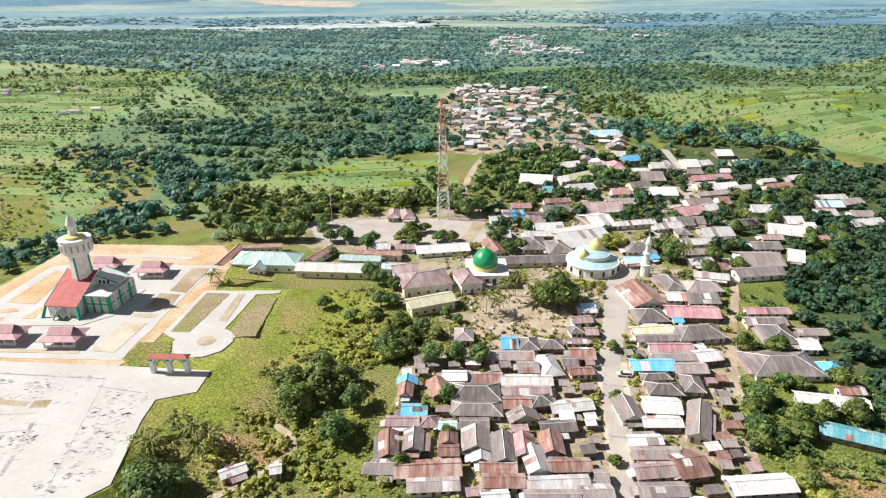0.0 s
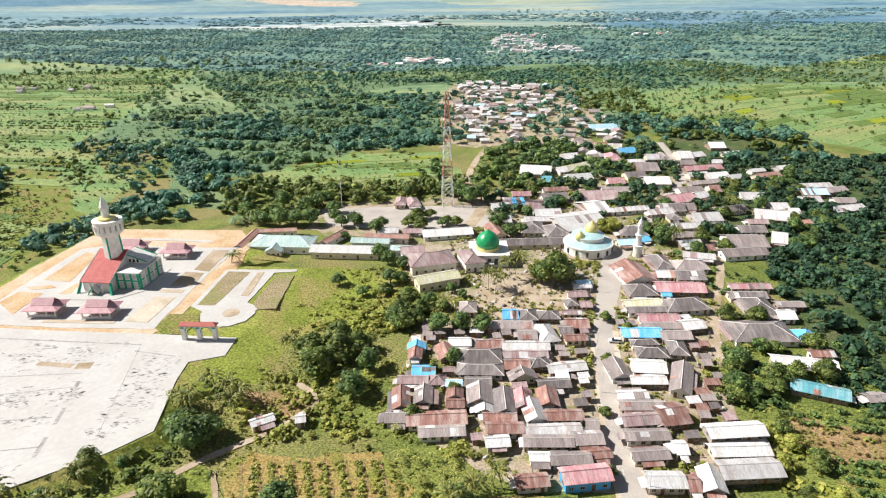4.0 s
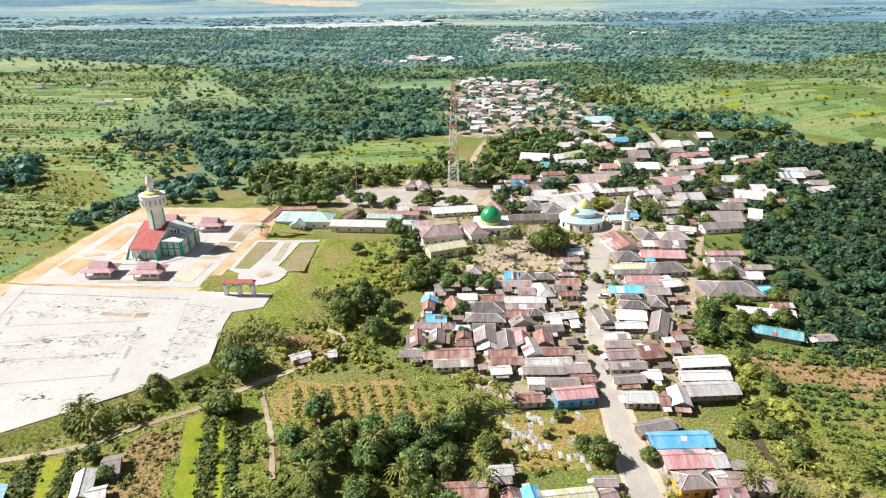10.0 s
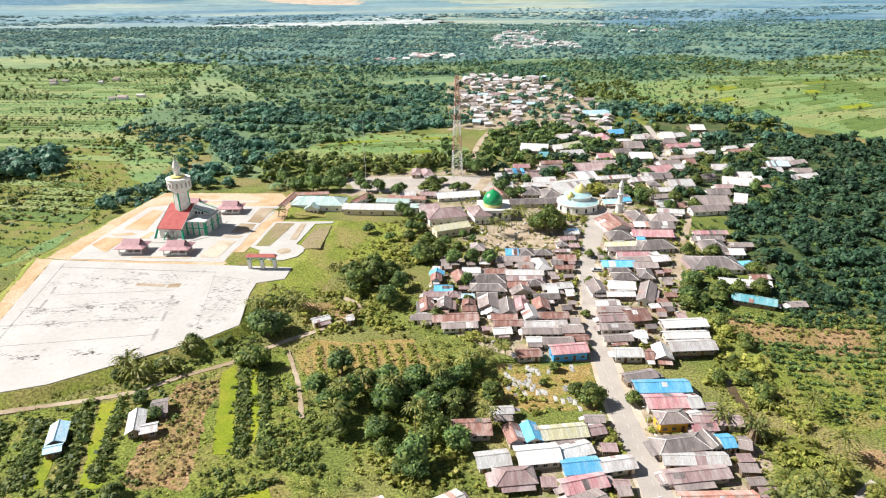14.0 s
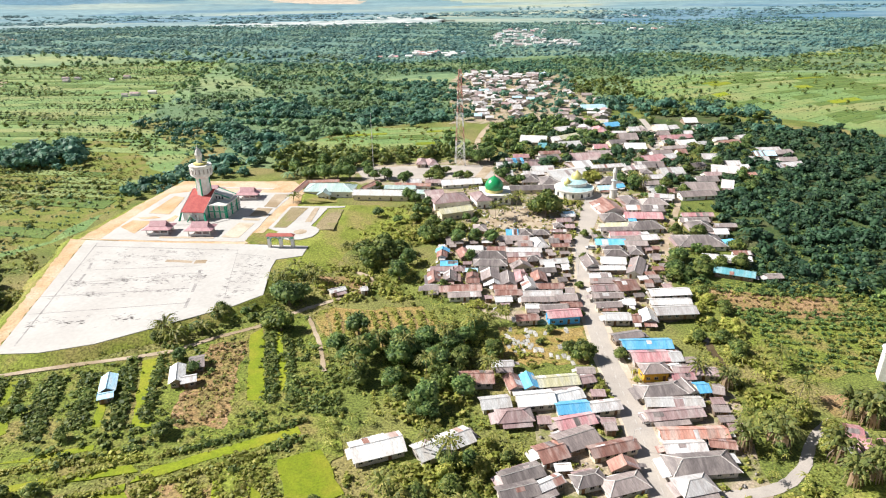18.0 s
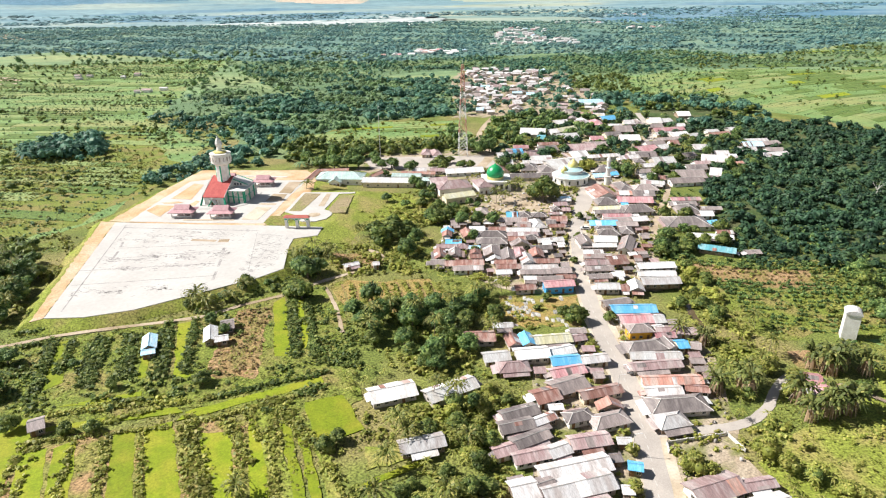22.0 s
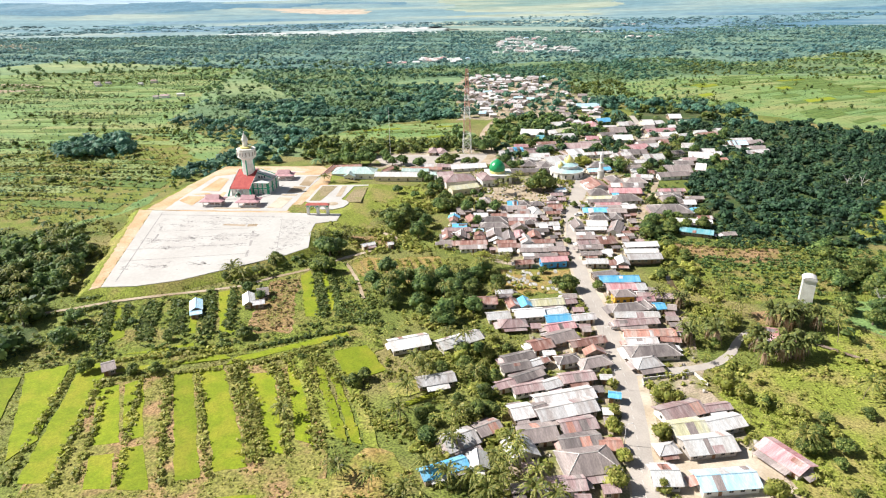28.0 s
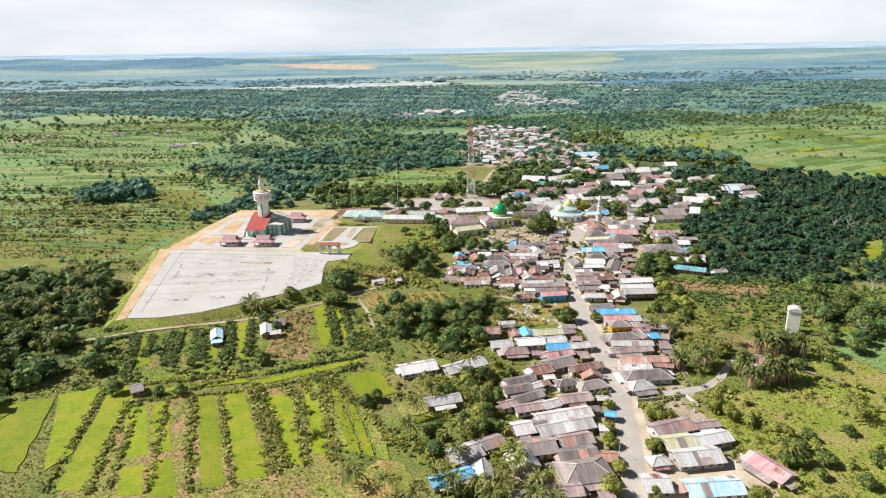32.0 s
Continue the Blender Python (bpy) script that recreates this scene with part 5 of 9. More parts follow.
house(56.6, 52.8, 3.6, 6.4, 13, 'y', 'd')
house(60.4, 52.6, 3.7, 5.3, 6, 'x', 'b')
house(64.4, 51.5, 3.2, 4.6, -16, 'x', 'g')
house(50.7, 46.7, 15.5, 4.8, -1, 'x', 'w')
house(49.3, 41.7, 15.3, 4.8, 7, 'x', 'm')
house(61.2, 60.4, 12.5, 4.8, -6, 'x', 'm')
house(-26.1, 30.1, 13.1, 8.0, 19, 'x', 'w')
house(-10.1, 30.9, 15.2, 7.0, 29, 'x', 'w')
house(-17.3, 8.9, 11.5, 5.7, 16, 'x', 'l')
house(15.3, 27.5, 7.5, 6.8, 20, 'x', 'r')
house(22.1, 32.1, 10.9, 7.4, 23, 'x', 'g')
house(30.4, 28.9, 12.6, 4.8, 16, 'x', 'r')
house(31.4, 23.0, 7.0, 3.6, 5, 'y', 'o')
house(22.4, 18.5, 7.8, 4.9, 16, 'h', 'd')
house(30.0, 17.2, 10.5, 5.9, 17, 'h', 'g')
house(7.5, 20.3, 10.5, 5.3, 21, 'x', 'd')
house(6.2, 15.2, 9.4, 5.4, 16, 'x', 'd')
house(13.5, 17.5, 6.9, 3.6, 28, 'x', 'l')
house(2.4, 6.2, 5.9, 4.5, 22, 'x', 'm')
house(9.2, 10.2, 10.5, 4.8, 27, 'x', 'd')
house(8.6, 4.3, 9.5, 4.8, 15, 'x', 'm')
house(15.3, 6.2, 5.8, 4.9, 23, 'x', 'l')
house(23.3, 9.2, 10.4, 5.5, 11, 'x', 'm')
house(51.3, 33.9, 16.9, 4.9, 1, 'x', 'o')
house(47.4, 29.1, 10.4, 4.8, 3, 'x', 'l')
house(56.9, 30.0, 6.5, 3.6, -10, 'x', 'r')
house(49.2, 23.3, 16.3, 7.7, 5, 'h', 'd')
house(45.4, 16.7, 8.9, 6.3, 13, 'h', 'l')
house(89.7, 33.4, 5.0, 6.6, -16, 'x', 'p')
house(92.5, 27.6, 10.7, 7.1, -1, 'h', 'p')
house(-116.3, 17.8, 4.0, 6.0, 30, 'x', 'g', 'hut')
house(-104.2, 57.4, 4.6, 8.4, 20, 'y', 'a', 'hut')
house(-102.2, 51.8, 4.2, 3.4, 20, 'x', 'a', 'hut')
house(-86.4, 61.6, 4.6, 9.4, 18, 'y', 'w', 'hut')
house(-82.2, 59.2, 4.4, 4.2, 18, 'x', 'l', 'hut')
house(-83.0, 68.1, 4.4, 7.0, 17, 'x', 'g', 'hut')
house(5.6, -6.5, 6.3, 6.9, 15, 'x', 'l')
house(10.5, -5.5, 4.5, 5.8, 22, 'x', 'g')
house(18.0, 0.1, 17.6, 6.4, 15, 'x', 'l')
house(17.5, -5.9, 17.1, 6.9, 16, 'x', 'l')
house(8.6, -15.4, 10.1, 7.7, 12, 'x', 'g')
house(19.5, -11.9, 9.8, 6.1, 13, 'x', 'm')
house(18.7, -18.6, 11.0, 6.7, 10, 'x', 'd')
house(19.2, -26.0, 13.8, 9.8, 10, 'h', 'g')
house(26.0, -19.8, 5.8, 5.0, -1, 'x', 'o')
house(11.6, -33.5, 11.5, 5.4, 6, 'x', 'm')
house(-11.1, -17.5, 9.0, 7.6, 28, 'x', 'l')
house(-3.7, -13.0, 7.0, 5.8, 27, 'x', 'g')
house(-14.8, -27.8, 11.9, 4.8, 24, 'x', 'b')
house(-6.7, -25.5, 5.2, 6.0, 4, 'y', 'w')
house(3.8, -21.5, 8.0, 7.3, 14, 'y', 'w')
house(32.0, 0.3, 3.6, 3.4, -13, 'x', 'b', 'hut')
house(47.4, -6.6, 12.6, 7.4, 19, 'x', 'm')
house(57.6, -5.5, 7.6, 3.8, 11, 'x', 'm')
house(46.8, -13.8, 9.3, 7.1, 9, 'x', 'c')
house(56.3, -12.1, 11.3, 6.2, 15, 'x', 'w')
house(49.6, -19.9, 13.0, 8.0, 8, 'x', 'w')
house(39.2, -21.6, 5.8, 4.6, 10, 'h', 'l')
house(66.3, -24.7, 12.0, 7.0, -62, 'x', 'p')
house(49.1, -32.2, 14.2, 7.2, 5, 'x', 'a')
house(35.7, -30.9, 6.8, 7.4, -1, 'x', 'w')


# the dense far hamlets: too many and too small to count
def hamlet(name, spots, label):
    """Small far houses, each with walls and a two-sided roof, in one object."""
    keys = "wlgmpraot"
    me = bpy.data.meshes.new(name)
    bm = bmesh.new()
    for x, y, w, d, rot, turned, colour in spots:
        n0, ze = len(bm.verts), rs_h.uniform(2.0, 2.7)
        bm_box(bm, -w / 2 + 0.4, w / 2 - 0.4, -d / 2 + 0.4, d / 2 - 0.4, -0.1, ze)
        rise = 0.2 * (w if turned else d)
        ends = ((-w / 2, -d / 2), (w / 2, -d / 2), (w / 2, d / 2), (-w / 2, d / 2))
        lo = [bm.verts.new((px, py, ze)) for px, py in ends]
        hi = [bm.verts.new(p) for p in (((0, -d / 2, ze + rise), (0, d / 2, ze + rise)) if turned else ((-w / 2, 0, ze + rise), (w / 2, 0, ze + rise)))]
        sides = ((lo[0], hi[0], hi[1], lo[3]), (lo[1], lo[2], hi[1], hi[0]), (lo[0], lo[1], hi[0]), (lo[2], lo[3], hi[1])) if turned else ((lo[0], lo[1], hi[1], hi[0]), (lo[2], lo[3], hi[0], hi[1]), (lo[1], lo[2], hi[1]), (lo[3], lo[0], hi[0]))
        for k, f in enumerate(sides):
            bm.faces.new(f).material_index = 1 + keys.index(colour) if k < 2 else 0
        bm.verts.ensure_lookup_table()
        m = pose(x, y, 0, 0, 0, rot)
        for v in bm.verts[n0:]:
            v.co = m @ v.co
        FOOT.append((x, y, w / 2 + 0.6, d / 2 + 0.6, math.radians(rot)))
    bm.to_mesh(me)
    bm.free()
    me.materials.append(M["paint_white" if name == "distant_hamlet" else "paint_grey"])
    for k in keys:
        me.materials.append(ROOF[k][0])
    tagged(new(name, me), label, "houses", kind="stuff")


rs_h = random.Random(7)
CORE = [(22, 722), (71, 704), (112, 690), (110, 584), (88, 515), (64, 476), (48, 420), (26, 412), (6, 461), (2, 602)]
EDGE = [(112, 548), (130, 540), (138, 472), (122, 392), (96, 374), (74, 396), (84, 450)]
spots = []
y = 380.0
while y < 715:
    left, right = 2 + (y - 420) * 0.03, 140
    x = left + rs_h.uniform(0, 6)
    while x < right:
        w, d = rs_h.uniform(6, 11), rs_h.uniform(5.5, 8.5)
        if abs(x + w / 2 - 34 - (y - 430) * 0.155) > 4 and abs(x + w / 2 - 66 - (y - 430) * 0.16) > 3 and rs_h.random() < 0.78 and (inside(CORE, np.array([x + w / 2]), np.array([y]))[0] or inside(EDGE, np.array([x + w / 2]), np.array([y]))[0] and rs_h.random() < 0.6):
            spots.append((x + w / 2, y + rs_h.uniform(-5, 5), w, d, rs_h.uniform(-18, 18), rs_h.random() < 0.3, rs_h.choice("wlgglwgwglglagml")))
        x += w + rs_h.uniform(0.5, 5)
    y += rs_h.uniform(8.5, 12)
hamlet("far_hamlet", spots, "dense far hamlet of pale metal-roofed houses")
for cx, cy, n, sx, sy in ((-84, 878, 3, 14, 8), (-30, 930, 20, 34, 36), (440, 1390, 8, 40, 20), (330, 1560, 10, 60, 30), (560, 1900, 8, 70, 40), (-330, 560, 4, 30, 20), (-420, 700, 5, 60, 30)):
    little = cx < -300
    hamlet("distant_hamlet", [(cx + rs_h.gauss(0, sx * 0.6), cy + rs_h.gauss(0, sy * 0.6), rs_h.uniform(9, 16) * (0.6 if little else 0.85), rs_h.uniform(8, 12) * (0.6 if little else 0.85), rs_h.uniform(-15, 15), rs_h.random() < 0.3, rs_h.choice("ggml" if little else "wwwllwmpra")) for k in range(n)], "distant cluster of pale-roofed houses in the green plain")

CLEARING = [(62, 1010), (140, 1035), (226, 1025), (236, 1120), (168, 1165), (225, 1400), (150, 1430), (92, 1310)]
spots = []
while len(spots) < 74:
    px, py = rs_h.uniform(62, 236), rs_h.uniform(1015, 1420)
    if inside(CLEARING, np.array([px]), np.array([py]))[0] and all(math.hypot(px - q[0], (py - q[1]) * 0.7) > 9 for q in spots):
        spots.append((px, py, rs_h.uniform(8, 14), rs_h.uniform(7, 11), rs_h.uniform(-15, 15), rs_h.random() < 0.3, rs_h.choice("wlwlwwmlpawllg")))
hamlet("distant_hamlet", spots, "distant dense hamlet of pale and red roofs in the plain")


def shed_free(x, y):
    """Where neither road, paving nor house stands."""
    ok = np.ones(len(x), bool)
    for poly in BUILT:
        ok &= ~inside(poly, x, y)
    for hx, hy, hw, hd, a in FOOT:
        dx, dy = x - hx, y - hy
        u, v = dx * math.cos(a) + dy * math.sin(a), -dx * math.sin(a) + dy * math.cos(a)
        ok &= (abs(u) > hw - 0.5) | (abs(v) > hd - 0.5)
    return ok


# school by the compound
house(-70.5, 234, 27, 13.5, -4, "h", "e", "white", 3.4)
house(-42.5, 225.4, 29.5, 9, -5, "x", "w", "cream", 3.0)
house(-72.6, 226.5, 7.5, 6, -4, "y", "e", "white", 2.6)
house(-87.4, 238.5, 4.4, 20, -8, "y", "o", "white", 2.8)
house(-76.5, 248.6, 17, 4.4, 4, "x", "o", "white", 2.8)
house(-50, 240, 4.4, 16, -28, "y", "o", "white", 2.8)
house(-26.5, 240, 20, 4.6, -8, "x", "o", "white", 2.8)
house(-33, 233.5, 17, 6, -6, "x", "e", "white", 3.4)
house(-19.5, 225.5, 9, 6, -6, "x", "e", "white", 3.2)
# yellow-roofed school house near the graveyard
house(-4.5, 196, 17, 8, 21, "x", "c", "cream", 3.6)
# pink-roofed halls beside the domed mosque
house(-7, 213, 19, 14, 14, "h", "m", "white", 3.8)
house(9, 214, 9, 14, 14, "h", "m", "white", 4.0)
house(-15, 222, 10, 8, 14, "x", "m", "white", 4.0)

# prayer hall with the tall minaret
RAISED[0] = 2.6
hall = thing("prayer_hall", -129.0, 201.2, -7, "white prayer hall, sloping dark red roof, green pillars", "mosque")
bm = bmesh.new()
bm_box(bm, -5.2, 5.2, -7.5, 10, 0.2, 4.6)
vs = [bm.verts.new(p) for p in ((-5.2, -7.5, 4.6), (5.2, -7.5, 4.6), (5.2, 6.0, 11.2), (-5.2, 6.0, 11.2), (-5.2, 10, 9.6), (5.2, 10, 9.6), (-5.2, 10, 4.6), (5.2, 10, 4.6))]
bm.faces.new((vs[0], vs[3], vs[4], vs[6]))
bm.faces.new((vs[1], vs[7], vs[5], vs[2]))
bm.faces.new((vs[6], vs[4], vs[5], vs[7]))
bm.faces.new((vs[4], vs[3], vs[2], vs[5]))
part("wall", bm, M["paint_white"], hall)
bm = bmesh.new()
top = [bm.verts.new(p) for p in ((-5.7, -8.3, 4.6), (5.7, -8.3, 4.6), (5.7, 6.2, 11.6), (-5.7, 6.2, 11.6))]
low = [bm.verts.new((v.co.x, v.co.y, v.co.z - 0.25)) for v in top]
bm.faces.new(top)
bm.faces.new(low[::-1])
for i in range(4):
    bm.faces.new((top[i], low[i], low[(i + 1) % 4], top[(i + 1) % 4]))
part("roof", bm, mat("dark_red_tiles", (0.36, 0.055, 0.05), (0.44, 0.085, 0.07), 0.5, 0.6, fine=10), hall, "dark red sloping roof")
for sx in (-5.8, 5.8):
    bm = bmesh.new()
    bm_bar(bm, (sx, -8.3, 4.6), (sx, 6.2, 11.6), 0.2)
    part("verge_board", bm, M["paint_white"], hall, "white verge board")
for x0, x1, y0, y1 in ((5.2, 14.32, -3.62, -3.5), (14.2, 14.32, -3.5, 11.5)):
    bm = bmesh.new()
    bm_box(bm, x0, x1, y0, y1, 3.2, 3.7)
    part("trim_band", bm, M["paint_green"], hall, "green painted band")
bm = bmesh.new()
bm_box(bm, 5.3, 14.2, -3.5, 11.5, 0.2, 6.4)
bm_box(bm, 5.3, 14.5, -3.8, 11.8, 6.4, 6.7)
part("side_wing", bm, M["paint_white"], hall)
for i in range(6):
    bm = bmesh.new()
    bm_box(bm, 14.2, 14.7, -3.4 + i * 2.85, -2.9 + i * 2.85, 0.2, 6.4)
    part("pillar", bm, M["paint_green" if i % 2 == 0 else "paint_white"], hall)
for i in range(4):
    bm = bmesh.new()
    bm_box(bm, 5.6 + i * 2.7, 6.1 + i * 2.7, -4.0, -3.5, 0.2, 6.4)
    part("pillar", bm, M["paint_green"], hall, "green painted pillar")
for z0 in (1.0, 4.2):
    for i in range(3):
        bm = bmesh.new()
        bm_box(bm, 6.35 + i * 2.7, 8.05 + i * 2.7, -3.56, -3.4, z0, z0 + 1.7)
        w = part("window", bm, M["paint_grey"], hall)
        for k in range(4):
            bm = bmesh.new()
            bm_box(bm, 6.5 + i * 2.7 + k * 0.42, 6.62 + i * 2.7 + k * 0.42, -3.64, -3.56, z0, z0 + 1.7)
            part("grille_bar", bm, M["paint_white"], w)
    for i in range(5):
        bm = bmesh.new()
        bm_box(bm, 14.1, 14.26, -2.6 + i * 2.85, -0.8 + i * 2.85, z0, z0 + 1.7)
        w = part("window", bm, M["paint_grey"], hall)
        for k in range(4):
            bm = bmesh.new()
            bm_box(bm, 14.26, 14.34, -2.45 + i * 2.85 + k * 0.42, -2.33 + i * 2.85 + k * 0.42, z0, z0 + 1.7)
            part("grille_bar", bm, M["paint_white"], w)
for s in (-1, 1):
    bm = bmesh.new()
    bm_bar(bm, (s * 6.6, -9.3, 0.0), (s * 5.6, -7.7, 4.2), 0.62, 4, 0.45)
    part("buttress", bm, M["paint_green"], hall, "green painted pillar")
    bm = bmesh.new()
    bm_box(bm, s * 2.2 - 0.3, s * 2.2 + 0.3, -8.4, -7.7, 0.2, 3.3)
    part("porch_pillar", bm, M["paint_white"], hall)
bm = bmesh.new()
bm_box(bm, -1.4, 1.4, -7.6, -7.4, 0.2, 2.8)
part("door", bm, M["door"], hall)
# gabled porch before the door
for s in (-1, 1):
    bm = bmesh.new()
    bm_bar(bm, (s * 2.3, -10.2, 0.1), (0, -10.2, 3.6), 0.24)
    part("porch_beam", bm, M["paint_green"], hall, "green slanting porch beam")
    bm = bmesh.new()
    top = [bm.verts.new(p) for p in ((s * 1.9, -10.4, 1.5), (0, -10.4, 3.75), (0, -7.6, 3.75), (s * 1.9, -7.6, 1.5))]
    low = [bm.verts.new(v.co - Vector((0, 0, 0.2))) for v in top]
    bm.faces.new(top)
    bm.faces.new(low[::-1])
    for i in range(4):
        bm.faces.new((top[i], low[i], low[(i + 1) % 4], top[(i + 1) % 4]))
    part("porch_roof", bm, M["paint_white"], hall)
# upper storey behind the terrace roof, its green-edged roof falling to the east
bm = bmesh.new()
bm_box(bm, 5.2, 12.6, 5.0, 11.0, 6.7, 7.6)
vs = [bm.verts.new(p) for p in ((5.2, 5.0, 7.6), (12.6, 5.0, 7.6), (5.2, 5.0, 10.2), (5.2, 11.0, 7.6), (12.6, 11.0, 7.6), (5.2, 11.0, 10.2))]
bm.faces.new((vs[0], vs[1], vs[2]))
bm.faces.new((vs[3], vs[5], vs[4]))
part("upper_wing", bm, M["paint_white"], hall)
bm = bmesh.new()
top = [bm.verts.new(p) for p in ((4.9, 4.5, 10.5), (13.3, 4.5, 7.6), (13.3, 11.4, 7.6), (4.9, 11.4, 10.5))]
low = [bm.verts.new(v.co - Vector((0, 0, 0.2))) for v in top]
bm.faces.new(top)
bm.faces.new(low[::-1])
for i in range(4):
    bm.faces.new((top[i], low[i], low[(i + 1) % 4], top[(i + 1) % 4]))
part("upper_roof", bm, M["paint_white"], hall)
for y in (4.4, 11.5):
    bm = bmesh.new()
    bm_bar(bm, (4.9, y, 10.5), (13.3, y, 7.6), 0.26)
    part("fascia", bm, M["paint_green"], hall, "green fascia board")
for i in range(3):
    bm = bmesh.new()
    bm_box(bm, 5.8 + i * 1.5, 6.6 + i * 1.5, 4.92, 5.06, 7.0, 8.2)
    part("window", bm, M["glass"], hall)

mina = thing("minaret", -127.8, 206.2, 0, "tall white minaret with green stripes, wide gallery and slender blade spire", "minaret")
bm = bmesh.new()
bm_lathe(bm, 0, 0, [(3.6, 0), (3.5, 10), (3.2, 18.0)], 8)
part("shaft", bm, M["paint_white"], mina)
for k in range(0, 8, 2):
    a = math.radians(45 * k)
    bm = bmesh.new()
    c, s = math.cos(a), math.sin(a)
    bm_bar(bm, (3.55 * c, 3.55 * s, 0), (3.2 * c, 3.2 * s, 17.9), 0.36)
    part("stripe", bm, M["paint_green"], mina, "green vertical stripe")
bm = bmesh.new()
bm_lathe(bm, 0, 0, [(3.2, 17.6), (4.2, 18.6), (4.9, 19.0), (5.0, 19.2), (5.0, 23.4), (5.2, 23.5), (5.2, 23.9), (2.8, 24.0)], 16)
part("gallery", bm, M["paint_white"], mina)
# solid grey bars, the shade of the gallery slots given as colour
for k in range(16):
    a = 6.2832 * (k + 0.5) / 16
    bm = bmesh.new()
    bm_bar(bm, (4.9 * math.cos(a), 4.9 * math.sin(a), 20.2), (4.9 * math.cos(a), 4.9 * math.sin(a), 22.4), 0.4)
    part("gallery_opening", bm, M["paint_grey"], mina, "grey bar standing for a shaded gallery opening")
bm = bmesh.new()
bm_lathe(bm, 0, 0, [(3.0, 23.8), (3.2, 24.7), (2.3, 25.0)], 16)
part("gold_band", bm, M["gold"], mina, "gold band below the spire")
bm = bmesh.new()
prof = [(1.5, 24.6), (1.3, 27), (1.7, 28.6), (1.1, 30.4), (0.4, 31.6), (0.12, 32.6), (0.05, 33.8)]
bm_lathe(bm, -0.2, 0, prof, 8)
part("spire", bm, M["paint_white"], mina)
bm = bmesh.new()
for a, b in (((0.2, 0, 24.2), (1.5, 0, 28.5)), ((1.5, 0, 28.5), (0.4, 0, 31.5))):
    bm_bar(bm, a, b, 0.45, 6, 0.2)
part("spire_blade", bm, M["paint_white"], mina)


def pavilion(x, y):
    p = thing("pavilion", x, y, 0, "open pavilion with two-tiered maroon hipped roof on white posts", "pavilion", "compound pavilions")
    bm = bmesh.new()
    bm_box(bm, -5, 5, -3.5, 3.5, -0.1, 0.4)
    part("floor", bm, M["concrete"], p)
    for px in (-4.6, -1.5, 1.5, 4.6):
        for py in (-3.1, 3.1):
            bm = bmesh.new()
            bm_box(bm, px - 0.18, px + 0.18, py - 0.18, py + 0.18, 0.4, 3.1)
            part("post", bm, M["paint_white"], p)
    for nm, w, d, z, r in (("lower_roof", 10.6, 7.4, 3.0, 1.7), ("upper_roof", 6.4, 3.4, 4.0, 1.9)):
        part(nm, roof_mesh("h" if z < 3.5 else "x", w, d, z, r, 0.8 if z < 3.5 else 0.5, M["pavilion_roof"])[0], None, p)
    for s in (-1, 1):
        bm = bmesh.new()
        bm_box(bm, -4.9, 4.9, s * 3.2 - 0.1, s * 3.2 + 0.1, 2.3, 3.1)
        part("lintel", bm, M["paint_white"], p)
    for s in (-1, 1):
        bm = bmesh.new()
        bm_box(bm, -4.6, 4.6, s * 3.1 - 0.08, s * 3.1 + 0.08, 0.4, 1.1)
        part("railing", bm, M["paint_white"], p)


for x, y in ((-140, 178.3), (-120.4, 176.6), (-113.4, 227.8), (-134.2, 232.5)):
    pavilion(x, y)

gate = thing("entrance_gate", -79.9, 159.3, -2, "white twin-arched entrance gate with green trim and red tiled roof", "gate")
for gx in (-5.6, 0, 5.6):
    bm = bmesh.new()
    bm_box(bm, gx - 0.7, gx + 0.7, -0.8, 0.8, 0, 5.2)
    part("pier", bm, M["paint_white"], gate)
    bm = bmesh.new()
    bm_box(bm, gx - 0.62, gx + 0.62, -0.86, 0.86, 4.5, 5.1)
    part("trim", bm, M["paint_green"], gate, "green trim strip")
for c in (-2.8, 2.8):
    bm = bmesh.new()
    cols = []
    for k in range(11):
        a = math.pi * k / 10
        cols.append([bm.verts.new((c + 2.1 * math.cos(a), yy, zz)) for yy, zz in ((-0.6, 3 + 2.1 * math.sin(a)), (0.6, 3 + 2.1 * math.sin(a)), (0.6, 5.2), (-0.6, 5.2))])
    for u, v in zip(cols, cols[1:]):
        for i in range(4):
            bm.faces.new((u[i], u[(i + 1) % 4], v[(i + 1) % 4], v[i]))
    bm.faces.new(cols[0][::-1])
    bm.faces.new(cols[-1])
    bmesh.ops.recalc_face_normals(bm, faces=bm.faces)
    part("arch", bm, M["paint_white"], gate)
for c in (-2.8, 2.8):
    bm = bmesh.new()
    for k in range(10):
        a0, a1 = math.pi * k / 10, math.pi * (k + 1) / 10
        bm_bar(bm, (c + 2.1 * math.cos(a0), -0.62, 3 + 2.1 * math.sin(a0)), (c + 2.1 * math.cos(a1), -0.62, 3 + 2.1 * math.sin(a1)), 0.14)
    part("arch_trim", bm, M["paint_green"], gate, "green arch moulding")
bm = bmesh.new()
bm_box(bm, -6.5, 6.5, -0.9, 0.9, 5.2, 5.8)
part("beam", bm, M["paint_white"], gate)
part("roof", roof_mesh("h", 12.6, 2.0, 5.8, 1.0, 0.5, mat("gate_red_tiles", (0.42, 0.10, 0.08), (0.48, 0.14, 0.11), 0.6, 0.6))[0], None, gate, "red tiled roof")
gate.scale = (0.88, 0.88, 0.95)
RAISED[0] = 0.0

